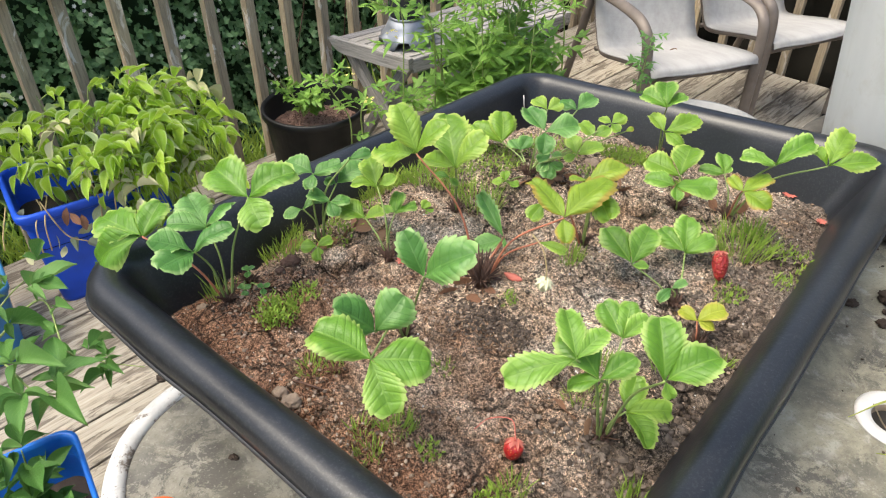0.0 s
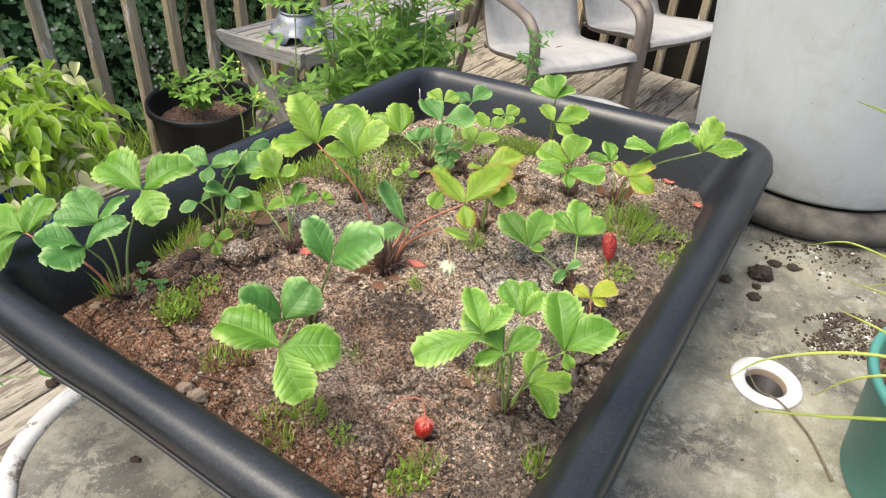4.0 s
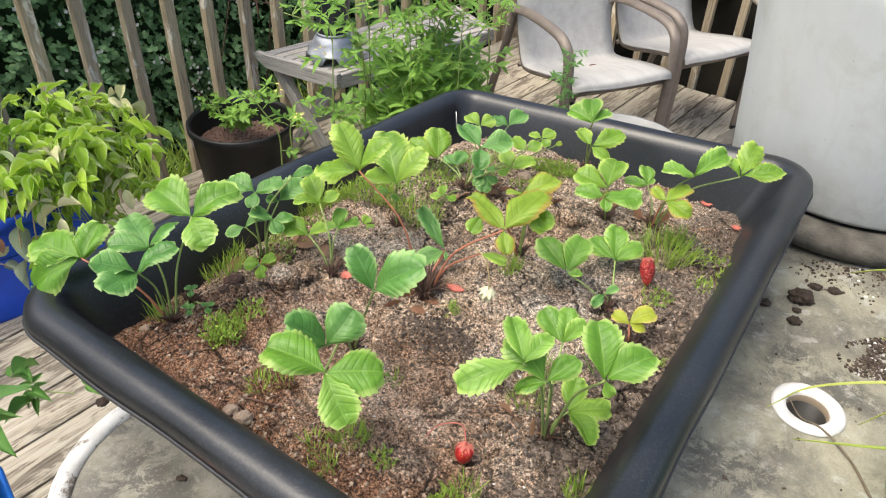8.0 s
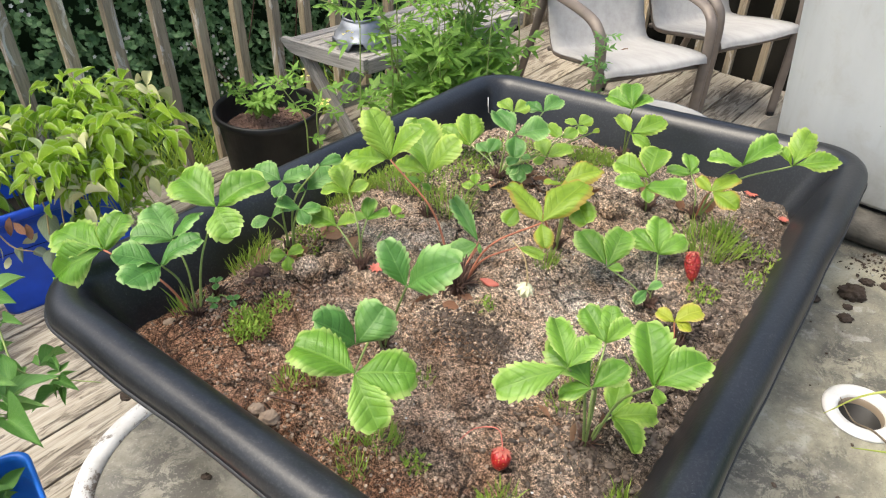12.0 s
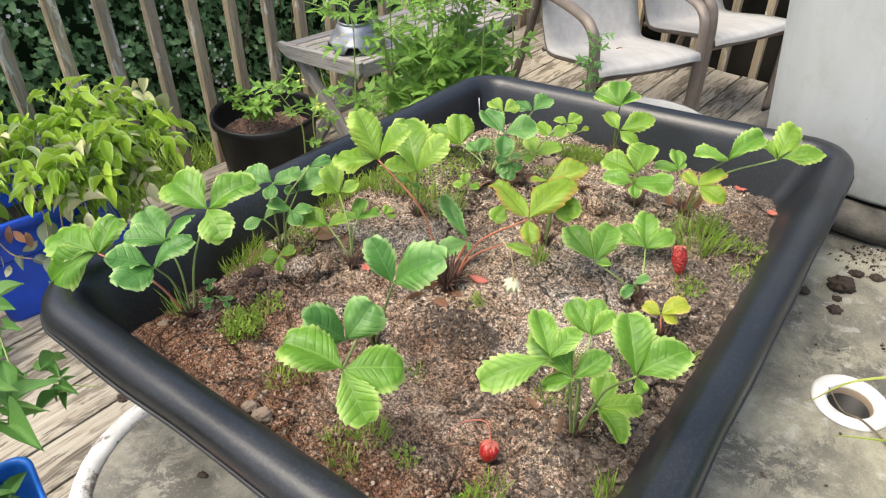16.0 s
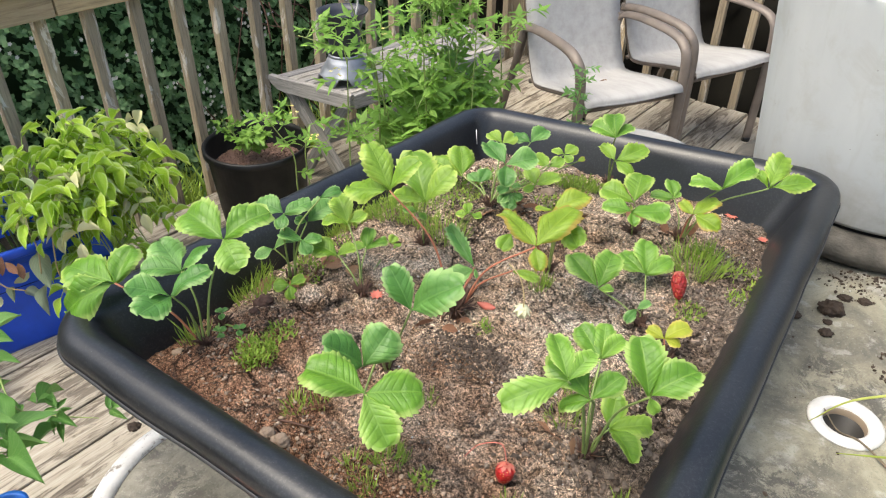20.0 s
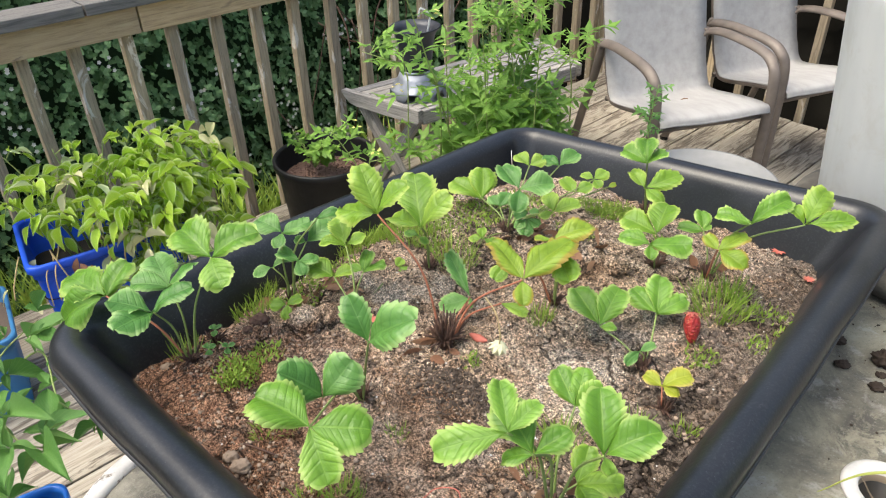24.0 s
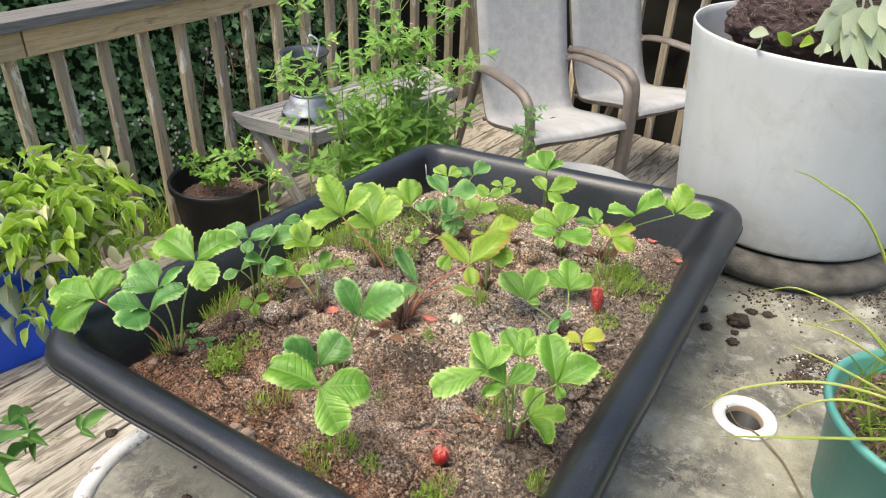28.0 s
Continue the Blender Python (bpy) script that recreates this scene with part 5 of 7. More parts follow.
strawberry_leaf(straw, (0.149, 0.444, 0.964), 'g', 2, 0.66, [(0.160, 0.473, 0.980), (0.188, 0.443, 0.969), (0.162, 0.405, 0.964)])
straw = strawberry_plant((-0.283, 0.604, 0.917), "strawberry plant with leaves reaching over the tub rim")
strawberry_leaf(straw, (-0.255, 0.651, 1.045), 'g', 0, 0.82, [(-0.303, 0.688, 1.058), (-0.206, 0.676, 1.064), (-0.232, 0.617, 1.029)])
strawberry_leaf(straw, (-0.300, 0.627, 1.018), 'g', 1, 0.80, [(-0.334, 0.668, 1.030), (-0.270, 0.635, 1.045), (-0.342, 0.622, 1.023)])
strawberry_leaf(straw, (-0.298, 0.583, 1.017), 'g', 1, 0.74, [(-0.340, 0.575, 1.035), (-0.262, 0.607, 1.035), (-0.316, 0.539, 1.028)])
strawberry_leaf(straw, (-0.371, 0.614, 1.011), 'r', 0, 0.80, [(-0.433, 0.647, 1.011), (-0.363, 0.656, 1.030), (-0.430, 0.610, 0.975)])
straw = strawberry_plant((-0.205, 0.735, 0.920), "dark green young strawberry plant by the tub wall")
strawberry_leaf(straw, (-0.206, 0.746, 1.021), 'g', 1, 0.80, [(-0.240, 0.757, 1.031), (-0.175, 0.764, 1.028), (-0.209, 0.727, 1.011)])
strawberry_leaf(straw, (-0.180, 0.754, 1.003), 'g', 1, 0.80, [(-0.148, 0.781, 1.015), (-0.195, 0.756, 1.006)])
strawberry_leaf(straw, (-0.159, 0.746, 1.043), 'g', 1, 0.60, [(-0.135, 0.758, 1.048)])
strawberry_leaf(straw, (-0.221, 0.733, 0.976), 'g', 1, 0.70, [(-0.242, 0.720, 0.971), (-0.196, 0.749, 0.981)])
strawberry_leaf(straw, (-0.184, 0.729, 0.992), 'g', 1, 0.75, [(-0.212, 0.736, 0.999), (-0.174, 0.712, 0.982), (-0.160, 0.732, 0.992)])
strawberry_leaf(straw, (-0.202, 0.710, 0.936), 'r', 2, 0.85, [(-0.222, 0.707, 0.937), (-0.185, 0.720, 0.940), (-0.197, 0.693, 0.926)])
straw = strawberry_plant((-0.109, 0.699, 0.931), "small yellowing strawberry plant")
strawberry_leaf(straw, (-0.126, 0.745, 1.006), 'g', 2, 0.66, [(-0.142, 0.780, 1.026), (-0.158, 0.747, 1.009), (-0.105, 0.760, 1.013)])
strawberry_leaf(straw, (-0.140, 0.725, 0.972), 'g', 2, 0.85, [(-0.172, 0.736, 0.981), (-0.119, 0.734, 0.976)])
strawberry_leaf(straw, (-0.104, 0.734, 0.976), 'g', 0, 0.66, [(-0.102, 0.760, 0.990), (-0.121, 0.740, 0.979), (-0.079, 0.747, 0.981)])
strawberry_leaf(straw, (-0.079, 0.809, 0.930), 'g', 2, 0.85, [(-0.094, 0.800, 0.926), (-0.059, 0.803, 0.926), (-0.072, 0.822, 0.937)])
straw = strawberry_plant((0.008, 0.652, 0.935), "strawberry plant with red stalks and yellow-green leaves", 2.3)
strawberry_leaf(straw, (-0.069, 0.690, 1.086), 'r', 2, 0.64, [(-0.093, 0.724, 1.128), (-0.036, 0.698, 1.120), (-0.118, 0.725, 1.070)])
strawberry_leaf(straw, (0.094, 0.630, 1.049), 'r', 3, 0.66, [(0.060, 0.672, 1.067), (0.143, 0.681, 1.067), (0.096, 0.605, 1.035)])
strawberry_leaf(straw, (0.033, 0.699, 0.971), 'r', 1, 0.30, [(0.002, 0.751, 0.998), (0.035, 0.687, 0.964)])
strawberry_leaf(straw, (0.035, 0.698, 0.969), 'r', 1, 0.62, [(-0.002, 0.688, 0.962)])
strawberry_leaf(straw, (0.072, 0.640, 1.009), 'r', 2, 0.42, [(0.100, 0.629, 1.005)])
straw = strawberry_plant((-0.032, 0.807, 0.931), "strawberry plant with broad pale green leaves")
strawberry_leaf(straw, (-0.028, 0.734, 1.043), 'g', 2, 0.68, [(-0.069, 0.765, 1.035), (0.005, 0.749, 1.081), (-0.045, 0.800, 1.079)])
strawberry_leaf(straw, (-0.038, 0.777, 1.003), 'g', 0, 0.70, [(-0.057, 0.783, 1.006), (-0.028, 0.769, 0.998)])
straw = strawberry_plant((0.067, 0.910, 0.931), "dense cluster of strawberry leaves")
strawberry_leaf(straw, (0.085, 0.879, 1.020), 'g', 1, 0.72, [(0.059, 0.913, 1.037), (0.129, 0.887, 1.027), (0.082, 0.849, 1.003)])
strawberry_leaf(straw, (0.028, 0.964, 0.957), 'g', 2, 0.85, [(0.026, 1.011, 0.983), (-0.018, 0.991, 0.971)])
strawberry_leaf(straw, (0.056, 0.954, 0.949), 'g', 1, 0.85, [(0.041, 0.970, 0.957), (0.068, 0.975, 0.962)])
strawberry_leaf(straw, (0.145, 1.051, 0.972), 'g', 1, 0.80, [(0.120, 1.069, 0.980), (0.173, 1.071, 0.985)])
strawberry_leaf(straw, (0.098, 1.051, 0.971), 'g', 2, 0.80, [(0.077, 1.070, 0.980), (0.121, 1.063, 0.979)])
strawberry_leaf(straw, (0.169, 0.995, 0.955), 'g', 2, 0.75, [(0.150, 1.019, 0.966), (0.193, 1.007, 0.964)])
strawberry_leaf(straw, (0.198, 1.024, 0.964), 'g', 2, 0.85, [(0.178, 1.032, 0.966), (0.218, 1.036, 0.972), (0.207, 1.010, 0.957)])
strawberry_leaf(straw, (0.220, 1.020, 0.953), 'g', 3, 0.70, [(0.232, 1.024, 0.957)])
strawberry_leaf(straw, (0.133, 0.894, 0.979), 'g', 2, 0.70, [(0.126, 0.922, 0.993), (0.168, 0.904, 0.988), (0.116, 0.887, 0.974)])
strawberry_leaf(straw, (0.098, 0.911, 0.968), 'g', 1, 0.80, [(0.080, 0.903, 0.962), (0.113, 0.910, 0.968)])
strawberry_leaf(straw, (0.098, 0.909, 0.957), 'g', 1, 0.80, [(0.094, 0.885, 0.944), (0.082, 0.895, 0.949), (0.115, 0.899, 0.953)])
strawberry_leaf(straw, (0.035, 0.876, 0.941), 'g', 2, 0.85, [(0.016, 0.876, 0.940), (0.033, 0.891, 0.949), (0.053, 0.869, 0.938)])
straw = strawberry_plant((0.135, 0.745, 0.931), "yellow-edged strawberry plant behind the red stalks")
strawberry_leaf(straw, (0.125, 0.717, 1.044), 'g', 3, 0.62, [(0.171, 0.729, 1.055), (0.106, 0.721, 1.044)])
strawberry_leaf(straw, (0.132, 0.670, 1.057), 'g', 2, 0.75, [(0.143, 0.640, 1.042), (0.120, 0.658, 1.049)])
strawberry_leaf(straw, (0.076, 0.698, 1.022), 'r', 2, 0.85, [(0.062, 0.681, 1.011)])
straw = strawberry_plant((0.292, 1.075, 0.885), "upright young strawberry plant")
strawberry_leaf(straw, (0.270, 0.997, 1.008), 'g', 0, 0.72, [(0.272, 1.034, 1.028), (0.237, 1.022, 1.016), (0.297, 1.012, 1.020)])
strawberry_leaf(straw, (0.266, 0.969, 0.980), 'g', 2, 0.66, [(0.248, 0.997, 0.992), (0.317, 0.985, 0.996), (0.290, 0.945, 0.971)])
straw = strawberry_plant((0.273, 0.844, 0.924), "strawberry plant with layered pale green leaves")
strawberry_leaf(straw, (0.267, 0.846, 0.980), 'g', 2, 0.80, [(0.227, 0.872, 0.987), (0.284, 0.884, 1.002)])
strawberry_leaf(straw, (0.254, 0.809, 0.985), 'g', 0, 0.75, [(0.217, 0.822, 0.986), (0.253, 0.790, 0.975), (0.303, 0.803, 0.990)])
straw = strawberry_plant((0.339, 0.837, 0.921), "strawberry plant with reddish leaf tips")
strawberry_leaf(straw, (0.334, 0.872, 0.969), 'g', 0, 0.72, [(0.303, 0.883, 0.969), (0.333, 0.901, 0.984), (0.343, 0.880, 0.975)])
strawberry_leaf(straw, (0.335, 0.798, 0.988), 'r', 3, 0.75, [(0.323, 0.819, 0.996), (0.370, 0.813, 1.003), (0.362, 0.771, 0.980)])
strawberry_leaf(straw, (0.370, 0.809, 1.022), 'g', 0, 0.62, [(0.334, 0.828, 1.024), (0.417, 0.832, 1.044)])
strawberry_leaf(straw, (0.431, 0.804, 1.025), 'g', 2, 0.62, [(0.418, 0.832, 1.036), (0.461, 0.844, 1.053), (0.484, 0.800, 1.036)])
straw = strawberry_plant((0.232, 0.641, 0.928), "strawberry runner plant with paired leaves")
strawberry_leaf(straw, (0.184, 0.672, 0.959), 'g', 0, 0.66, [(0.156, 0.716, 0.978), (0.207, 0.712, 0.984), (0.202, 0.667, 0.959)])
strawberry_leaf(straw, (0.253, 0.707, 0.953), 'g', 0, 0.68, [(0.260, 0.751, 0.976), (0.228, 0.739, 0.965), (0.287, 0.722, 0.966)])
strawberry_leaf(straw, (0.227, 0.644, 0.948), 'g', 1, 0.60, [(0.244, 0.650, 0.954), (0.212, 0.632, 0.939)])
straw = strawberry_plant((0.247, 0.576, 0.928), "low strawberry plant with yellowed leaf")
strawberry_leaf(straw, (0.242, 0.583, 0.955), 'r', 4, 0.80, [(0.226, 0.596, 0.959), (0.271, 0.591, 0.965), (0.257, 0.572, 0.953)])
straw = strawberry_plant((-0.279, 0.656, 0.917), "tiny clover-like seedling in the soil")
strawberry_leaf(straw, (-0.277, 0.658, 0.932), 'g', 1, 0.90, [(-0.284, 0.663, 0.934), (-0.272, 0.666, 0.934), (-0.275, 0.650, 0.929)])
strawberry_leaf(straw, (-0.271, 0.623, 0.932), 'g', 1, 0.90, [(-0.278, 0.628, 0.934), (-0.266, 0.630, 0.934), (-0.268, 0.615, 0.929)])
strawberry_leaf(straw, (-0.249, 0.628, 0.932), 'g', 1, 0.90, [(-0.256, 0.632, 0.934), (-0.244, 0.635, 0.934), (-0.247, 0.620, 0.929)])
# dead, reddened and dry bits at the feet of the plants
r = random.Random(31)
for (x, y, n, mat, label) in ((-0.169, 0.752, 4, M_DEADLEAF, "dead brown strawberry leaf on the soil"), (-0.23, 0.70, 3, M_DEADLEAF, "crumpled dead leaf on the soil"), (0.20, 0.86, 4, M_DEADLEAF, "withered brown leaf beside a strawberry plant"), (0.008, 0.648, 11, M_DEADLEAF, "dry brown leaf remains round a crown"), (0.34, 0.86, 5, M_DEADLEAF, "withered reddish leaf remains"), (0.13, 0.45, 4, M_DEADLEAF, "dark dead leaves under the plant"), (0.10, 0.91, 18, M_DEADLEAF, "dry leaf remains in the cluster")):
    for k in range(n):
        px, py = x + r.uniform(-0.028, 0.028), y + r.uniform(-0.022, 0.022)
        a = Vector((r.uniform(-1, 1), r.uniform(-1, 1), r.uniform(-0.05, 0.25)))
        lf = attach("dead_leaf", blade_mesh("dead_leaf", [((0, 0, 0), a, (r.uniform(-1, 1), r.uniform(-1, 1), 0.6), r.uniform(0.014, 0.036), r.uniform(0.009, 0.02), r.uniform(-0.4, 0.5), OVAL)]), mat)
        lf.location = (px, py, soil_at(px, py) + 0.003)
        tagged(lf, label, "dead leaf")


def berry(name, x, y, z, size, m, mat, label, stretch=1.0, sepal=0.95, droop=0.5):
    ob = thing(name, Matrix.Translation((x, y, z)) @ m, label, "strawberry")
    bm = bmesh.new()
    bmesh.ops.create_icosphere(bm, subdivisions=4, radius=1.0)
    for v in bm.verts:
        n = v.co.normalized()
        k = (0.86 + 0.14 * n.z) * (1 + 0.05 * noise.noise(n * 3 + Vector((x * 9, 0, 0))))
        v.co = Vector((n.x * k, n.y * k, n.z * (1.1 if n.z < 0 else 0.85) * stretch)) * size
    part("fruit", soften(bm), mat, ob)
    calyx = []
    for k in range(9):
        t = 2 * math.pi * k / 9
        calyx.append(((0, 0, size * 0.82 * stretch), (math.cos(t), math.sin(t), 0.15), (-math.sin(t), math.cos(t), 0), size * sepal, size * 0.47 * sepal, droop, LANCE))
    attach("calyx", blade_mesh("calyx", calyx), M_CHIP if mat != M_PALEBERRY else M_PALESEPAL, ob, "withered star of sepals")
    return ob


b1 = berry("ripe_strawberry", 0.047, 0.412, soil_at(0.047, 0.412) + 0.009, 0.0105, pose(0, 0, 0, -20, 12, 0), M_BERRY, "small ripe red strawberry resting on the soil")
part("stalk", tube(bmesh.new(), bend([(0, 0, 0.009), (-0.006, 0.012, 0.022), (-0.024, 0.024, 0.012), (-0.034, 0.03, -0.006)], 6), 0.0006, 6), M_CHIP, b1, "thin pinkish stalk")
berry("ripe_strawberry", 0.291, 0.690, soil_at(0.291, 0.690) + 0.017, 0.0108, pose(0, 0, 0, -28, 6, 14), M_OLDBERRY, "dark red shrivelled strawberry lying beside a plant", 1.75)
b3 = berry("unripe_strawberry", 0.073, 0.556, 1.018, 0.0085, pose(0, 0, 0, 8, 10, 0), M_PALEBERRY, "small pale unripe strawberry hanging from its stalk", 0.95, 1.15, 0.85)
part("stalk", tube(bmesh.new(), bend([(0, 0, 0.006), (-0.002, 0.004, 0.018), (-0.010, 0.014, 0.034), (-0.022, 0.026, 0.040)], 6), 0.0008, 6), M_TANSTEM, b3)
bm = bmesh.new()
bmesh.ops.create_icosphere(bm, subdivisions=3, radius=1.0)
for v in bm.verts:
    v.co = Vector((v.co.x * 0.0125, v.co.y * 0.0055 * (1 - 0.4 * abs(v.co.x)), v.co.z * 0.0035 + 0.0015 * v.co.x ** 2))
chip = part("red_scale", soften(bm), M_CHIP)
chip.matrix_world = pose(0.046, 0.656, soil_at(0.046, 0.656) + 0.003, 10, 0, -28)
tagged(chip, "faded red bud scale lying on the soil", "bud scale")
for (x, y, z0, s) in ((0.482, 0.984, 0.0, 0.008), (0.545, 0.935, 0.002, 0.007), (0.513, 0.877, 0.0, 0.008), (0.50, 0.90, 0.0, 0.006), (-0.09, 0.69, 0.002, 0.007)):
    petals = [((0, 0, 0), (math.cos(t), math.sin(t), 0.5), (-math.sin(t), math.cos(t), 0), s * 1.5, s * 0.7, 0.2, LANCE) for t in [k * 0.7 for k in range(9)]]
    ob = attach("dry_sepals", blade_mesh("dry_sepals", petals), M_CHIP)
    ob.location = (x, y, soil_at(x, y) + 0.002)
    tagged(ob, "dried reddish sepals on the soil", "sepals")
# stones and pale clods
for (x, y, s, label) in ((-0.174, 0.464, 0.010, "small tan pebble by the tub wall"), (-0.188, 0.474, 0.008, "small tan pebble on the soil"), (-0.315, 0.60, 0.007, "grey pebble by the tub wall"), (0.343, 0.62, 0.005, "white perlite lump on the soil"), (0.217, 0.829, 0.02, "pale grey crusted clod"), (-0.17, 0.685, 0.024, "crusted grey clod of dry soil"), (-0.145, 0.70, 0.018, "crusted grey clod of dry soil"), (0.06, 1.0, 0.013, "pale stone among the plants"), (0.17, 0.98, 0.012, "pale stone among the plants")):
    bm = bmesh.new()
    bmesh.ops.create_icosphere(bm, subdivisions=4, radius=1.0)
    for v in bm.verts:
        n = v.co.normalized()
        v.co = Vector((n.x, n.y * 0.85, n.z * 0.62)) * s * (1 + 0.24 * noise.fractal(n * 1.6 + Vector((x * 40, y * 40, 0)), 0.7, 2, 4) + (0.16 * noise.fractal(n * 7 + Vector((x * 40, y * 40, 0)), 0.9, 2, 4) if "clod" in label else 0))
    if "clod" in label:
        spot = SOIL_FRAME.inverted() @ Vector((x, y, soil_at(x, y) + s * 0.15))
        bmesh.ops.transform(bm, matrix=Matrix.Translation(spot), verts=bm.verts[:])
        ob = part("clod", soften(bm), M_SOIL)
        ob.matrix_world = SOIL_FRAME
    else:
        ob = part("pebble", soften(bm), M_PERLITE if "white" in label else M_STONE)
        ob.location = (x, y, soil_at(x, y) + s * 0.15)
    tagged(ob, label, "clod" if "clod" in label else "pebble")
for (x, y, s) in ((-0.318, 0.782, 0.011), (-0.329, 0.754, 0.01), (-0.233, 0.689, 0.012), (-0.324, 0.766, 0.006), (-0.241, 0.67, 0.006)):
    bm = bmesh.new()
    bmesh.ops.create_icosphere(bm, subdivisions=4, radius=1.0)
    for v in bm.verts:
        n = v.co.normalized()
        v.co = Vector((n.x, n.y * 0.8, n.z * 0.75)) * s * (1 + 0.35 * noise.fractal(n * 2 + Vector((x * 40, y * 40, 0)), 0.8, 2, 5))
    ob = part("bark_piece", soften(bm), M_BARK)
    ob.location = (x, y, soil_at(x, y) + s * 0.3)
    tagged(ob, "reddish-brown lump of bark by the tub wall", "bark")
for (x, y, l, t) in ((-0.169, 0.756, 0.034, 0.3), (-0.136, 0.751, 0.03, -0.2), (0.288, 0.885, 0.03, 1.0), (0.102, 0.889, 0.022, 2.0)):
    lf = attach("dead_leaf", blade_mesh("dead_leaf", [((0, 0, 0), (math.cos(t), math.sin(t), 0.15), (-math.sin(t), math.cos(t), 0.3), l, l * 0.7, 0.3, OVAL), ((0.004, 0.002, 0.001), (math.cos(t + 1.1), math.sin(t + 1.1), 0.2), (-math.sin(t), math.cos(t), -0.3), l * 0.8, l * 0.5, -0.2, OVAL)]), M_DEADLEAF)
    lf.location = (x, y, soil_at(x, y) + 0.004)
    tagged(lf, "curled brown dead strawberry leaf on the soil", "dead leaf")
bm = tube(bmesh.new(), bend([(0, 0, 0), (0.02, -0.006, 0.003), (0.045, -0.012, 0.0)], 5), 0.0013, 6)
twig = part("twig", bm, M_BROWNSTEM)
twig.location = (-0.19, 0.495, soil_at(-0.17, 0.49) + 0.004)
tagged(twig, "short dark twig lying on the soil", "twig")
bm = tube(bmesh.new(), [(0, 0, 0), (-0.002, 0.003, 0.028)], 0.0009, 6)
stick = part("plant_stick", bm, M_RING)
stick.location = (0.067, 1.195, soil_at(0.06, 1.17) + 0.03)
tagged(stick, "thin white stick standing against the tub wall", "stick")


# ---- grass tufts and moss on the soil ----
def tuft(x, y, spread, count, height, mat, label, seed, wide=0.0016):
    q = random.Random(seed)
    leaves = []
    for _ in range(count):
        t, d = q.uniform(0, 6.28), spread * math.sqrt(q.random())
        bx, by = x + d * math.cos(t), y + d * math.sin(t)
        a = Vector((math.cos(t) * q.uniform(0, 0.6), math.sin(t) * q.uniform(0, 0.6), 1))
        leaves.append(((bx - x, by - y, soil_at(bx, by) - soil_at(x, y)), a, Vector((q.uniform(-1, 1), q.uniform(-1, 1), 0)), height * q.uniform(0.3, 0.85), wide, q.uniform(0.0, 0.5), LANCE))
    ob = attach("grass_tuft", blade_mesh("grass_tuft", leaves), mat)
    ob.location = (x, y, soil_at(x, y))
    return tagged(ob, label, "grass", kind="stuff")


GRASS_SPOTS = ((0.338, 0.755, 0.036, 230, 0.045), (0.36, 0.79, 0.02, 90, 0.035), (-0.272, 0.78, 0.03, 170, 0.042), (-0.062, 0.433, 0.017, 90, 0.026), (0.152, 0.376, 0.014, 90, 0.026), (-0.165, 0.512, 0.014, 60, 0.018), (-0.14, 0.518, 0.012, 40, 0.018), (0.116, 0.70, 0.014, 60, 0.034), (0.235, 1.04, 0.03, 130, 0.028), (-0.15, 0.90, 0.035, 320, 0.035), (-0.025, 0.516, 0.012, 36, 0.012), (-0.083, 0.404, 0.014, 50, 0.022), (0.14, 0.53, 0.022, 80, 0.03), (0.044, 0.375, 0.018, 90, 0.022), (0.21, 0.53, 0.02, 60, 0.03), (0.0, 0.83, 0.03, 110, 0.05), (-0.30, 0.62, 0.02, 40, 0.045), (-0.251, 0.724, 0.03, 150, 0.03), (-0.077, 0.90, 0.035, 240, 0.035), (0.262, 0.541, 0.012, 40, 0.022), (0.116, 0.49, 0.02, 70, 0.025), (-0.039, 0.885, 0.03, 170, 0.03), (-0.096, 0.428, 0.012, 40, 0.02))
for k, (x, y, s, n, h) in enumerate(GRASS_SPOTS):
    tuft(x, y, s, n, h, M_GRASS, "short tuft of bright green grass growing from the soil", 100 + k)
MOSS_SPOTS = ((-0.219, 0.584, 0.021, 300, 0.018), (-0.228, 0.572, 0.014, 90, 0.014), (-0.207, 0.597, 0.012, 60, 0.012), (-0.2, 0.62, 0.02, 120, 0.008), (0.03, 0.36, 0.02, 160, 0.007), (0.23, 1.05, 0.05, 620, 0.010), (-0.03, 0.41, 0.012, 60, 0.006), (0.3, 0.66, 0.02, 90, 0.007), (-0.19, 0.74, 0.03, 160, 0.01), (0.0, 0.95, 0.06, 600, 0.012), (0.10, 1.0, 0.05, 320, 0.010), (-0.11, 0.94, 0.05, 340, 0.010), (0.17, 0.93, 0.03, 150, 0.008), (0.30, 0.93, 0.03, 120, 0.008), (-0.17, 0.80, 0.04, 200, 0.009), (0.40, 0.74, 0.03, 120, 0.008), (0.37, 0.68, 0.02, 70, 0.006), (0.04, 0.62, 0.012, 40, 0.005))
for k, (x, y, s, n, h) in enumerate(MOSS_SPOTS):
    q = random.Random(300 + k)
    leaves = []
    for _ in range(n):
        t, d = q.uniform(0, 6.28), s * math.sqrt(q.random())
        bx, by = d * math.cos(t), d * math.sin(t)
        c = Vector((bx, by, soil_at(x + bx, y + by) - soil_at(x, y) + q.uniform(0, h)))
        a = Vector((q.uniform(-1, 1), q.uniform(-1, 1), q.uniform(0, 1)))
        leaves.append((c, a + Vector((0, 0, 0.7)), Vector((q.uniform(-1, 1), q.uniform(-1, 1), 0.3)), q.uniform(0.0045, 0.009), 0.0024, 0.2, LANCE))
    ob = attach("moss_patch", blade_mesh("moss_patch", leaves), M_GRASS)
    ob.location = (x, y, soil_at(x, y))
    tagged(ob, "patch of bright green moss and tiny weeds", "moss", kind="stuff")


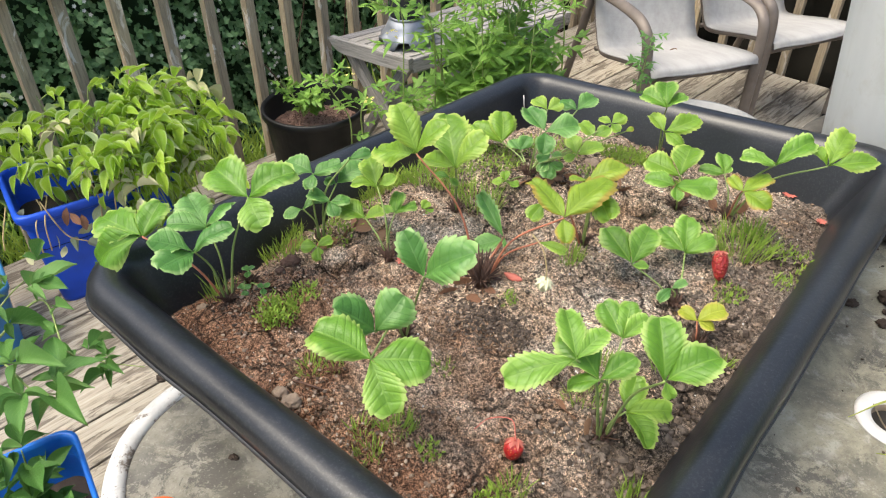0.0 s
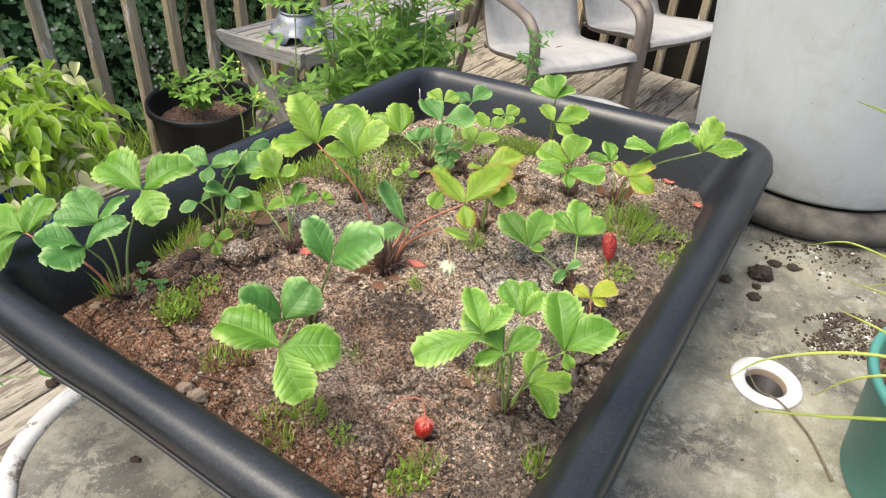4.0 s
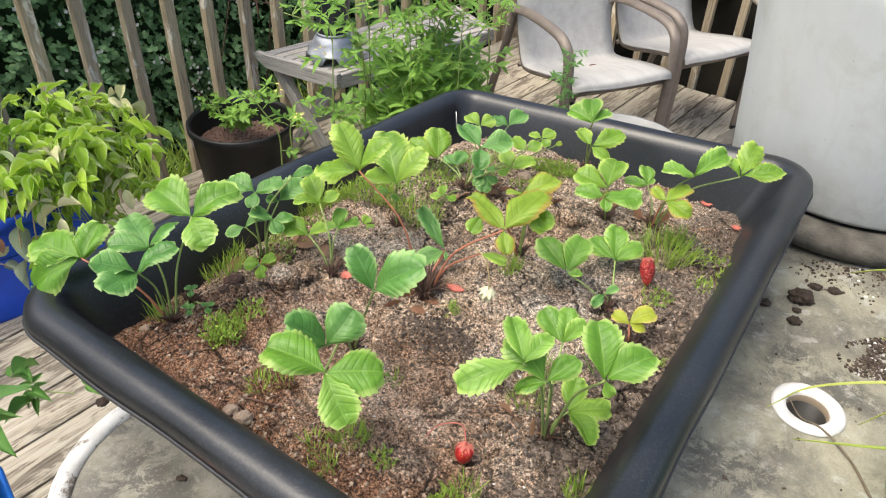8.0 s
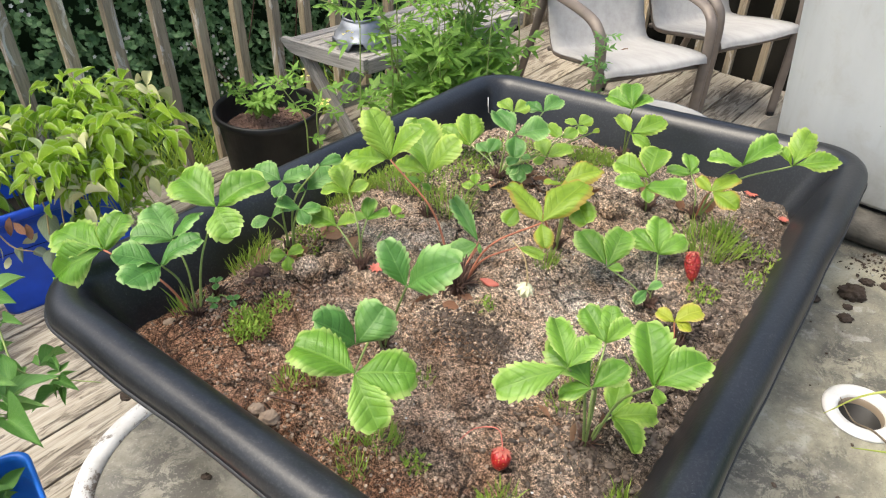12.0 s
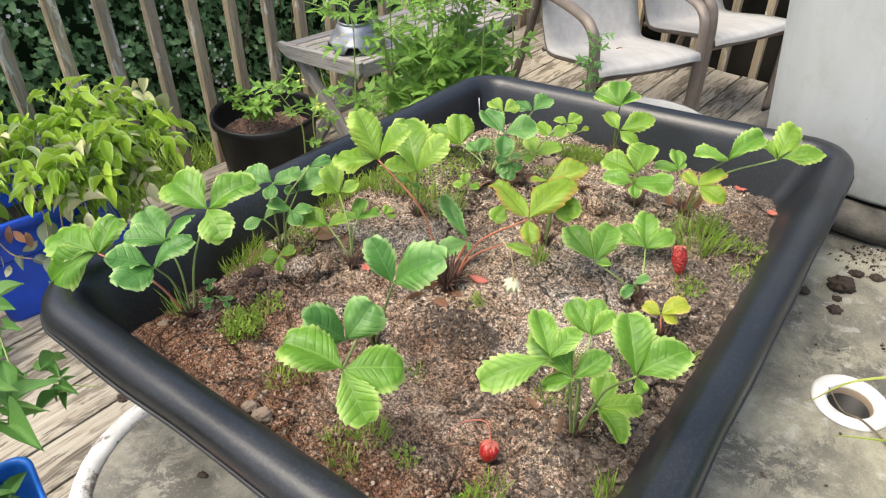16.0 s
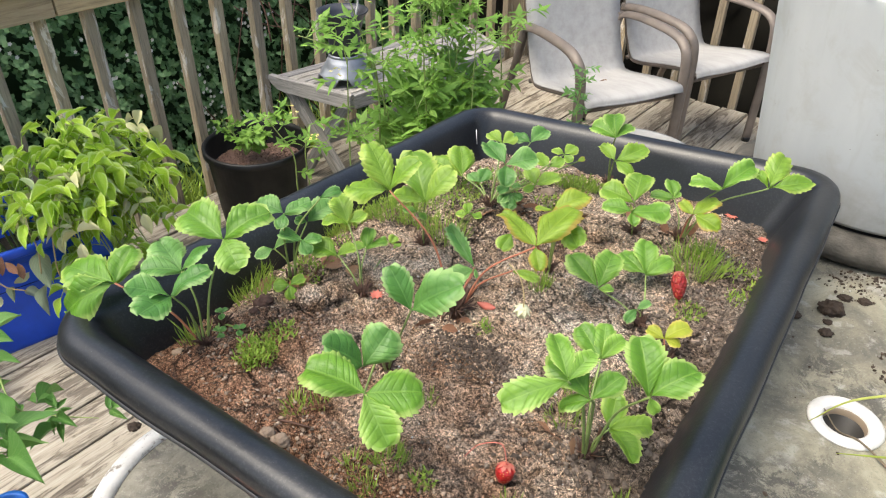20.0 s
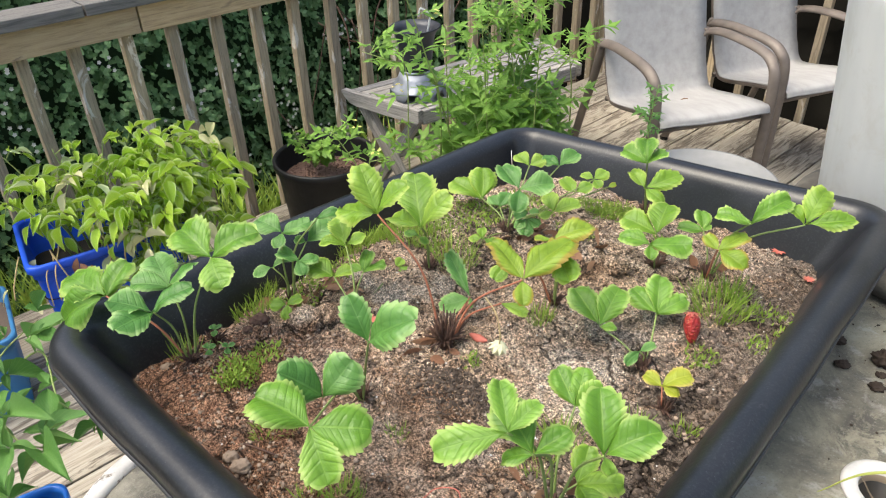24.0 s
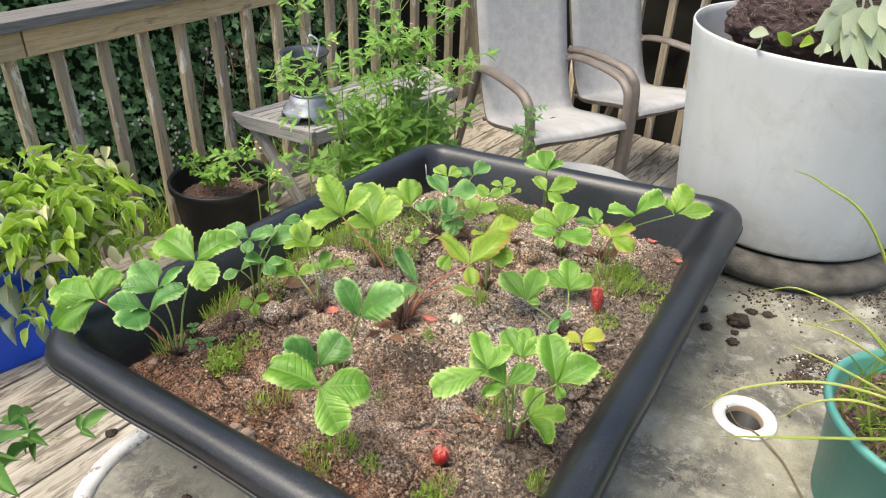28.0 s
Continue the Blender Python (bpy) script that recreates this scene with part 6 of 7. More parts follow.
# ---- taller leafy plants ----
def broad_leaf(seed):
    """A smooth wavy leaf one metre long along +y, to be scaled."""
    r = random.Random(seed)
    bm = bmesh.new()
    lay = bm.loops.layers.uv.new("uv")
    grid, uv = [], {}
    fold, curl, twist = r.uniform(0.3, 1.0), r.uniform(-0.1, 0.4), r.uniform(-0.8, 0.8)
    for i in range(10):
        v = i / 9
        w = 0.33 * math.sin(math.pi * min(1, v ** 0.85)) ** 0.95 * (1 - 0.2 * v)
        row = []
        for j in range(7):
            u = j / 3 - 1
            x = u * w
            z = fold * abs(x) + 0.5 * fold * abs(u) ** 3 * w - curl * v * v + 0.045 * math.sin(9 * v + 3 * u + seed) * abs(u) + twist * x * v
            q = bm.verts.new((x, v, z))
            uv[q] = (0.5 + 0.5 * u, v)
            row.append(q)
        grid.append(row)
    for a, b in zip(grid, grid[1:]):
        for j in range(6):
            f = bm.faces.new((a[j], a[j + 1], b[j + 1], b[j]))
            f.smooth = True
            for loop in f.loops:
                loop[lay].uv = uv[loop.vert]
    me = bpy.data.meshes.new("broad_leaf")
    bm.to_mesh(me)
    bm.free()
    return me


LEAF_SHAPES = {}


def single_leaf(parent, mat, base, along, side, length, seed, slim=1.0):
    key = (mat.name, seed % 7)
    if key not in LEAF_SHAPES:
        LEAF_SHAPES[key] = broad_leaf(seed % 7)
        LEAF_SHAPES[key].materials.append(mat)
    ob = attach("leaf", LEAF_SHAPES[key], None, parent)
    y = Vector(along).normalized()
    x = (Vector(side) - y * y.dot(Vector(side))).normalized()
    ob.matrix_local = Matrix.Translation(base) @ Matrix((x, y, x.cross(y))).transposed().to_4x4() @ Matrix.Diagonal((length * slim, length, length, 1))
    return ob


def leafy(name, label, category, m, stems, leaf_mat, stem_mat, seed, lobed=False, single=False, hang=0.0, compound=False):
    """Stems with leaves along them. stems: (points, stem radius, leaf count, leaf length, leaf width, first share)."""
    ob = thing(name, m, label, category)
    q = random.Random(seed)
    for pts, rad, count, ll, lw, first in stems:
        line = bend(pts, 8)
        n = len(line)
        stem = part("stem", tube(bmesh.new(), line, [rad * (1 - 0.7 * k / n) for k in range(n)], 7), stem_mat, ob)
        leaves = []
        for k in range(count):
            f = first + (1 - first) * (k + q.random()) / count
            i = min(n - 2, int(f * (n - 1)))
            p = line[i].lerp(line[i + 1], f * (n - 1) - i)
            t = 2.4 * k + q.uniform(-0.5, 0.5)
            a = Vector((math.cos(t), math.sin(t), q.uniform(-0.15 if lobed else -0.35, 0.55 if lobed else 0.75) - hang * q.uniform(0.3, 1.4))).normalized()
            up = Vector((q.uniform(-0.3, 0.3), q.uniform(-0.5, 0.1), 1))
            s = a.cross(up).normalized()
            L, W = ll * q.uniform(0.65, 1.15), lw * q.uniform(0.75, 1.15)
            if compound:
                # a drooping leaf of five or seven leaflets on its own rib
                rib = bend([p, p + a * L * 0.5 + Vector((0, 0, 0.012)), p + a * L + Vector((0, 0, -0.35 * L))], 4)
                part("leaf_rib", tube(bmesh.new(), rib, 0.0013, 5), stem_mat, stem)
                tone = leaf_mat if q.random() < 0.9 else M_PALELEAF
                down = (rib[-1] - rib[-2]).normalized() + Vector((0, 0, q.uniform(-0.5, 0.3)))
                single_leaf(stem, tone, rib[-1], down, s, L * q.uniform(0.72, 0.9), q.randint(0, 99), q.uniform(0.6, 0.8))
                for at, size in ((0.8, 0.68), (0.45, 0.58)):
                    for sg in (-1, 1):
                        b = rib[int(at * (len(rib) - 1))]
                        d = a * q.uniform(0.2, 0.8) + s * sg + Vector((0, 0, q.uniform(-0.6, 0.25)))
                        single_leaf(stem, tone if q.random() < 0.92 else M_PALEGREEN, b, d, s * 0.4 - a * sg + Vector((0, 0, q.uniform(-0.5, 0.5))), L * size * q.uniform(0.85, 1.25), q.randint(0, 99), q.uniform(0.55, 0.75))
            elif single and lobed:
                single_leaf(stem, leaf_mat, p + a * L * 0.35, a, s, L * 0.75, q.randint(0, 99), 0.75)
                for sg in (-1, 1):
                    single_leaf(stem, leaf_mat, p + a * L * 0.3, (a * 0.5 + s * sg), s * 0.5 - a * sg, L * 0.45, q.randint(0, 99), 0.65)
            elif single:
                single_leaf(stem, leaf_mat if q.random() < 0.8 else (M_PALEGREEN if q.random() < 0.75 else M_PALELEAF), p, a, s, L, q.randint(0, 99), q.uniform(0.62, 0.95))
            elif lobed:
                st = p + a * L * 0.5
                leaves.append((p, a, s, L * 0.55, 0.006, 0.1, LANCE))
                leaves.append((st, a, s, L * 0.62, W * 0.8, 0.3, (0.85, 0.9, 0.35)))
                for sg in (-1, 1):
                    for back in (0.36, 0.68):
                        d = (a * q.uniform(0.5, 0.9) + s * sg + Vector((0, 0, q.uniform(-0.25, 0.25)))).normalized()
                        leaves.append((p + a * L * back, d, a * sg, L * 0.5 * (1.15 - 0.6 * abs(back - 0.5)) * q.uniform(0.7, 1.1), W * 0.5, q.uniform(0.05, 0.4), LANCE))
            else:
                leaves.append((p, a, s, L, W, q.uniform(0.1, 0.5), OVAL))
        if leaves:
            attach("foliage", blade_mesh("foliage", leaves), leaf_mat, stem)
    return ob


def sway(base, top, q, amount=0.05, n=4):
    b, t = Vector(base), Vector(top)
    return [b.lerp(t, k / n) + Vector((q.uniform(-amount, amount), q.uniform(-amount, amount), 0)) * (1 if 0 < k < n else 0) for k in range(n + 1)]


# potatoes in the blue bin
q = random.Random(77)
base = potato_bin.matrix_world.translation + bin_dir * -0.067 + Vector((0, 0, 0.292))
POTATO_TIPS = (
    (0.50, -0.10, 0.08, 0.20, 6), (0.39, -0.15, 0.01, 0.17, 6), (0.45, -0.12, -0.06, 0.16, 6), (0.46, 0.00, 0.19, 0.25, 6), (0.34, 0.00, 0.30, 0.24, 6), (0.40, 0.05, 0.25, 0.24, 6),
    (0.30, -0.10, 0.22, 0.22, 6), (0.43, -0.05, 0.13, 0.22, 6), (0.36, -0.14, 0.10, 0.20, 6), (0.28, -0.17, 0.05, 0.18, 5), (0.20, -0.15, 0.10, 0.18, 5), (0.19, -0.21, -0.03, 0.14, 5),
    (0.47, -0.06, 0.04, 0.19, 5), (0.33, -0.17, -0.04, 0.15, 5), (0.41, -0.02, 0.20, 0.23, 5), (0.35, 0.08, 0.12, 0.20, 5), (0.44, 0.08, 0.10, 0.20, 5),
    (0.24, 0.01, 0.34, 0.24, 6), (0.12, -0.10, 0.26, 0.20, 5), (0.15, 0.04, 0.30, 0.22, 4), (0.06, -0.05, 0.26, 0.20, 3), (-0.05, -0.04, 0.27, 0.20, 3), (0.01, 0.06, 0.30, 0.21, 4),
    (-0.10, -0.10, 0.20, 0.16, 4), (-0.18, -0.05, 0.24, 0.18, 4), (-0.12, 0.06, 0.31, 0.22, 4), (-0.02, -0.13, 0.16, 0.15, 3), (0.08, -0.16, 0.13, 0.15, 4),
    (0.25, -0.22, -0.09, 0.12, 4), (0.13, -0.22, -0.12, 0.11, 3),
    (0.27, -0.19, 0.03, 0.16, 5), (0.32, -0.20, -0.02, 0.15, 5), (0.37, -0.17, 0.05, 0.17, 5), (0.23, -0.20, 0.07, 0.16, 5), (0.30, -0.15, 0.14, 0.20, 5), (0.41, -0.14, 0.00, 0.16, 5), (0.36, -0.20, -0.09, 0.14, 5),
    (0.20, -0.23, -0.14, 0.13, 5), (0.16, -0.225, -0.06, 0.13, 5), (0.23, -0.225, -0.03, 0.14, 5), (0.29, -0.23, -0.15, 0.13, 5), (0.12, -0.20, 0.04, 0.13, 4))
stems = []
for d, o, tz, mz, n in POTATO_TIPS:
    tip = bin_dir * d + bin_out * o + Vector((0, 0, tz))
    foot = bin_dir * (0.04 + 0.36 * d) + bin_out * (0.3 * o + q.uniform(-0.04, 0.04)) + Vector((0, 0, -0.06))
    crest = foot.lerp(tip, 0.62)
    crest.z = mz
    stems.append(([foot, foot.lerp(crest, 0.5) + Vector((0, 0, 0.03)), crest, tip], 0.004, n, 0.088, 0.042, 0.38))
potatoes = leafy("potato_plant", "sprawling light green potato plants with some yellow leaves", "potato plant", Matrix.Translation(base), stems, M_POTATO, M_STEM, 5, False, True, 0.0, True)
# limp pale leaves on stems that have fallen over the near rim
for line, rad, hung in (
    (((0.04, -0.10, 0.0), (0.05, -0.16, 0.09), (0.055, -0.20, 0.055), (0.04, -0.215, -0.02)), 0.0022, ((0.05, -0.205, 0.045, 0.11, -0.02), (0.038, -0.215, -0.06, 0.09, -0.35))),
    (((0.10, -0.10, 0.0), (0.11, -0.17, 0.09), (0.085, -0.20, -0.04), (0.105, -0.21, -0.14)), 0.0022, ((0.105, -0.21, -0.13, 0.075, -0.1), (0.095, -0.207, -0.06, 0.05, 0.5), (0.10, -0.205, -0.09, 0.045, -0.4))),
    (((-0.08, -0.08, 0.0), (-0.09, -0.16, 0.08), (-0.06, -0.20, -0.02), (-0.01, -0.21, -0.06)), 0.002, ((-0.012, -0.205, -0.06, 0.06, 0.9), (-0.04, -0.203, -0.035, 0.045, -0.2))),
    (((0.14, -0.08, 0.02), (0.15, -0.17, 0.10), (0.16, -0.205, 0.02), (0.15, -0.21, -0.08)), 0.002, ((0.155, -0.21, -0.05, 0.065, 0.2), (0.15, -0.21, 0.0, 0.055, -0.4), (0.165, -0.21, 0.02, 0.06, 0.4))),
):
    pts = bend([bin_dir * d + bin_out * o + Vector((0, 0, z)) for d, o, z in line], 6)
    stem = part("fallen_stem", tube(bmesh.new(), pts, rad, 6), M_TANSTEM, potatoes, "straw-coloured fallen stem")
    for d, o, z, L, lean in hung:
        single_leaf(stem, M_LIMP, bin_dir * d + bin_out * o + Vector((0, 0, z)), bin_dir * lean + Vector((0, 0, -1)), bin_dir + bin_out * q.uniform(-0.5, 0.5), L, q.randint(0, 99), 0.85)
for nm, mat, count, label in (("faded_leaves", M_PALELEAF, 6, "limp yellow dying leaves"), ("dead_leaves", M_DEADLEAF, 3, "shrivelled brown leaves over the bin rim")):
    fade = []
    for k in range(count):
        p = bin_dir * q.uniform(-0.24, 0.03) + bin_out * q.uniform(-0.21, -0.06) + Vector((0, 0, q.uniform(-0.12, 0.09)))
        if p.z < 0.05:
            p += bin_out * (-0.19 - p.dot(bin_out))
        a = Vector((q.uniform(-0.9, 0.9), q.uniform(-0.9, 0.3), -0.8))
        fade.append((p, a, Vector((1, q.uniform(-0.8, 0.8), q.uniform(-0.5, 0.5))), q.uniform(0.035, 0.06), q.uniform(0.018, 0.03), q.uniform(-0.8, 0.8), OVAL))
    attach(nm, blade_mesh(nm, fade), mat, potatoes, label)
for k in range(3):
    p = bin_dir * q.uniform(-0.2, -0.05) + bin_out * -0.12 + Vector((0, 0, 0.03))
    part("dry_stem", tube(bmesh.new(), bend([p + bin_out * q.uniform(0.08, 0.2) + Vector((0, 0, -0.02)), p + Vector((0, 0, q.uniform(0.0, 0.05))), p - bin_out * 0.07 - bin_dir * 0.03, p - bin_out * 0.09 - bin_dir * 0.04 - Vector((0, 0, q.uniform(0.03, 0.12)))], 5), 0.002, 6), M_TANSTEM, potatoes)

# young plant in the black pot
base = Matrix.Translation((-0.70, 2.36, 0.285))
stems = [(sway((0, 0, 0), (q.uniform(-0.09, 0.09), q.uniform(-0.07, 0.07), q.uniform(0.08, 0.14)), q, 0.012, 3), 0.003, 9, 0.058, 0.034, 0.25) for _ in range(6)]
leafy("pepper_seedling", "young bright green leafy plant growing in the black pot", "plant", base, stems, M_WEED, M_STEM, 12, True)

# tall yellow-flowering weeds between the tub and the bench: where each stalk bends and ends, and its leaves
WEED_STALKS = (
    (-0.14, 2.10, 0.49, -0.31, 1.09, 16), (-0.19, 2.08, 0.74, -0.41, 0.82, 12), (-0.04, 2.20, 0.44, -0.04, 1.06, 30), (-0.07, 2.15, 0.47, -0.10, 0.83, 16),
    (0.03, 2.30, 0.49, 0.15, 0.98, 20), (0.06, 2.25, 0.54, 0.27, 0.82, 10), (-0.27, 2.00, 0.53, -0.26, 0.78, 8), (-0.17, 2.20, 0.55, -0.17, 0.87, 12),
    (-0.24, 2.05, 0.47, -0.30, 0.54, 8), (-0.49, 2.20, 0.36, -0.58, 0.52, 8), (-0.45, 2.20, 0.36, -0.43, 0.48, 6), (0.09, 2.30, 0.47, 0.23, 0.61, 14),
    (-0.02, 2.25, 0.53, 0.10, 0.87, 14), (0.24, 2.45, 0.55, 0.22, 0.74, 5))
FLOWERS = ((-0.317, 2.080, 0.717), (-0.305, 2.080, 0.708), (-0.188, 2.080, 0.928), (-0.176, 2.080, 0.935), (-0.154, 2.080, 0.831), (0.038, 2.200, 0.940), (0.068, 2.200, 0.948), (0.057, 2.200, 0.917), (-0.448, 2.080, 0.586), (0.024, 2.200, 0.796), (-0.021, 2.200, 0.756), (-0.006, 2.200, 0.737), (-0.412, 2.080, 0.487), (-0.384, 2.080, 0.492))
q = random.Random(15)
weeds = []
for x, y, z, tx, tz, n in WEED_STALKS:
    small = n > 20
    weeds.append(([Vector((x + q.uniform(-0.06, 0.06), y + 0.05, 0)), Vector((x, y + 0.02, z * 0.5)), Vector((x, y, z)), Vector((x * 0.45 + tx * 0.55, y, z * 0.4 + tz * 0.6)), Vector((tx, y, tz))], 0.0018 if small else 0.004, n, 0.05 if small else 0.072))
for k in range(29):
    tall = k > 21
    x, y = q.uniform(-0.06, 0.15) if tall else q.uniform(-0.12, 0.15), q.uniform(2.0, 2.35)
    tx, tz = x + q.uniform(-0.06, 0.06), q.uniform(0.83, 1.05) if tall else q.uniform(0.49, 0.68)
    weeds.append(([Vector((x, y, 0)), Vector((x + q.uniform(-0.02, 0.02), y, tz * 0.6)), Vector((tx, y, tz))], 0.003, 11 if tall else 10, 0.07 if tall else 0.105))
for k in range(4):
    x, y = q.uniform(-0.26, -0.06), q.uniform(2.12, 2.28)
    tx, tz = x + q.uniform(-0.05, 0.05), q.uniform(0.34, 0.46)
    weeds.append(([Vector((x, y, 0)), Vector((x + q.uniform(-0.02, 0.02), y, tz * 0.6)), Vector((tx, y, tz))], 0.0028, 12, 0.08))
for k, (pts, rad, n, ll) in enumerate(weeds):
    foot = pts[0].copy()
    line = [p - foot for p in pts]
    stems = [(line, rad, int(n * (1.0 if ll > 0.08 else 0.75)), ll * 1.25, ll * 0.42, 0.4)]
    for _ in range(2 if n > 10 else 1):
        f = q.randint(len(line) // 2 + 1, len(line) - 1)
        p = line[f].lerp(line[f - 1], 0.6 * q.random())
        e = p + Vector((q.uniform(-0.09, 0.09), q.uniform(-0.05, 0.05), q.uniform(0.03, 0.11)))
        stems.append((sway(p, e, q, 0.008, 2), rad * 0.55, 4, ll, ll * 0.34, 0.2))
    leafy("mustard_plant", "tall weedy green plant with thin lobed leaves", "plant", Matrix.Translation(foot), stems, M_WEED, M_STEM, 40 + k, True)
for k, p in enumerate(FLOWERS):
    pet = []
    for _ in range(3):
        c = Vector((q.uniform(-0.012, 0.012), q.uniform(-0.01, 0.01), q.uniform(-0.012, 0.012)))
        for j in range(4):
            t = j * math.pi / 2 + q.random()
            pet.append((c, Vector((math.cos(t), math.sin(t), 0.4)), Vector((-math.sin(t), math.cos(t), 0)), 0.0065, 0.0045, 0.2, OVAL))
    ob = attach("flower_head", blade_mesh("flower_head", pet), M_YELLOW)
    ob.location = p
    tagged(ob, "small pale yellow flower head on a weed stalk", "flower")

# sprig in front of the chair
stems = [(sway((0, 0, 0), (0.02, 0.0, 0.66), q, 0.03, 4), 0.0032, 40, 0.055, 0.022, 0.25), (sway((0.03, 0, 0), (0.10, -0.05, 0.36), q, 0.02, 3), 0.003, 14, 0.08, 0.03, 0.3), (sway((-0.03, 0, 0), (-0.14, 0.0, 0.40), q, 0.02, 3), 0.003, 18, 0.08, 0.03, 0.3)]
leafy("mustard_plant", "slender weed standing in front of the patio chair", "plant", Matrix.Translation((0.485, 2.28, 0.0)), stems, M_TOMATO, M_STEM, 91, True)

# tomatoes: in the small bright blue bin, and branches reaching in over the deck
base = small_bin.matrix_world.translation + Vector((0, 0, 0.21))
stems = []
for k in range(15):
    t = q.uniform(0, 6.28)
    b = (q.uniform(-0.10, 0.10), q.uniform(-0.13, 0.13), 0)
    d = q.uniform(0.04, 0.14)
    stems.append((sway(b, (b[0] + d * math.cos(t), b[1] + d * math.sin(t), q.uniform(0.09, 0.2)), q, 0.02, 3), 0.004, 8, 0.11, 0.055, 0.35))
leafy("tomato_plant", "young tomato plants with soft green leaves in the blue bin", "tomato plant", Matrix.Translation(base), stems, M_TOMATO, M_STEM, 61, True, True)
spot = Vector((-0.70, 1.02, 0.52))
stems = [([Vector(p) - spot for p in line], rad, n, ll, ll * 0.5, 0.3) for line, rad, n, ll in (
    (((-1.02, 0.92, 0.42), (-0.931, 1.063, 0.49), (-0.832, 0.962, 0.45), (-0.767, 0.964, 0.42), (-0.672, 0.956, 0.42)), 0.003, 9, 0.085),
    (((-1.02, 0.92, 0.42), (-0.90, 0.876, 0.50), (-0.80, 0.813, 0.50), (-0.757, 0.847, 0.45)), 0.003, 7, 0.15),
    (((-1.02, 0.92, 0.42), (-0.99, 1.03, 0.50), (-0.95, 1.12, 0.53)), 0.003, 7, 0.115),
)]
tomato_2 = leafy("tomato_plant", "tomato branches with dark green toothed leaves over the deck", "tomato plant", Matrix.Translation((-0.70, 1.02, 0.52)), stems, M_TOMATO, M_STEM, 63, True, True)
part("main_stem", tube(bmesh.new(), bend([(-0.55, -0.35, -0.52), (-0.5, -0.28, -0.3), (-0.32, -0.10, -0.1)], 6), 0.006, 8), M_STEM, tomato_2)

# spiky grass in the green pot
q = random.Random(18)
gp = green_pot.matrix_world.translation + Vector((0, 0, 0.135))
onion = thing("spring_onions", Matrix.Translation(gp), "spiky yellow-green onion-like leaves spilling over the green pot", "plant")
BLADES = (
    ((0.394, 0.458, 0.91), (0.448, 0.411, 0.955), (0.56, 0.40, 0.96)),
    ((0.373, 0.487, 0.926), (0.407, 0.475, 0.971), (0.480, 0.440, 1.01), (0.58, 0.42, 0.99)),
    ((0.446, 0.552, 1.058), (0.468, 0.514, 1.086), (0.52, 0.463, 1.07), (0.60, 0.43, 0.98)),
    ((0.475, 0.612, 1.192), (0.488, 0.566, 1.195), (0.53, 0.515, 1.16), (0.62, 0.46, 0.98)),
    ((0.490, 0.508, 1.039), (0.52, 0.467, 1.07), (0.60, 0.43, 0.99)),
    ((0.449, 0.451, 0.941), (0.464, 0.433, 0.985), (0.50, 0.41, 1.01), (0.60, 0.41, 0.97)),
    ((0.480, 0.515, 1.039), (0.51, 0.466, 1.05), (0.62, 0.45, 0.98)),
    ((0.470, 0.502, 1.014), (0.50, 0.455, 1.02), (0.61, 0.42, 0.97)),
)
for line in BLADES:
    line = bend([Vector(v) - gp for v in line[::-1]], 8)
    part("blade", tube(bmesh.new(), line, [0.0028 * (1 - 0.8 * (i / (len(line) - 1)) ** 2) for i in range(len(line))], 6, 0.6), M_SPEAR, onion)
for k in range(9):
    b = Vector((q.uniform(-0.06, 0.06), q.uniform(-0.06, 0.06), 0))
    t = q.uniform(-0.6, 2.0)
    e = Vector((0.15 * math.cos(t), 0.15 * math.sin(t), q.uniform(0.02, 0.16)))
    line = bend([b, b.lerp(e, 0.5) + Vector((0, 0, 0.08)), e], 8)
    part("blade", tube(bmesh.new(), line, [0.0026 * (1 - 0.8 * (i / (len(line) - 1)) ** 2) for i in range(len(line))], 6, 0.6), M_SPEAR, onion)
leaves = []
for _ in range(420):
    t, d = q.uniform(0, 6.28), 0.115 * math.sqrt(q.random())
    leaves.append(((d * math.cos(t), d * math.sin(t), 0), Vector((q.uniform(-0.6, 0.6), q.uniform(-0.6, 0.6), 1)), Vector((1, q.uniform(-1, 1), 0)), q.uniform(0.03, 0.085), 0.0034, 0.5, LANCE))
attach("short_grass", blade_mesh("short_grass", leaves), M_GRASS, onion)

# ---- dirt on the table ----
q = random.Random(23)
for (x, y, s, sq, label) in ((0.607, 0.836, 0.0155, 0.8, "dark clod of soil on the table"), (0.558, 0.879, 0.0085, 0.6, "small clod of soil on the table"), (0.545, 0.827, 0.0085, 0.55, "small clod of soil on the table"), (0.647, 0.870, 0.009, 0.35, "flat dark crumb of soil on the table"), (0.674, 0.860, 0.009, 0.35, "flat dark crumb of soil on the table"), (0.575, 0.785, 0.009, 0.5, "small dark crumb on the table"), (0.59, 0.81, 0.006, 0.5, "small dark crumb on the table"), (-0.395, 0.60, 0.007, 0.6, "dark crumb on the white table rim"), (-0.27, 0.494, 0.004, 0.5, "small dark speck on the table")):
    bm = bmesh.new()
    bmesh.ops.create_icosphere(bm, subdivisions=4, radius=1.0)
    for v in bm.verts:
        n = v.co.normalized()
        v.co = Vector((n.x * 1.15, n.y, n.z * sq)) * s * (1 + 0.35 * noise.fractal(n * 2.2 + Vector((x * 50, y * 50, 0)), 0.8, 2, 4))
    ob = part("soil_clod", soften(bm), M_PEAT)
    ob.location = (x, y, TABLE_Z + s * sq * 0.55 + (0.008 if x < -0.38 else 0))
    tagged(ob, label, "clod")
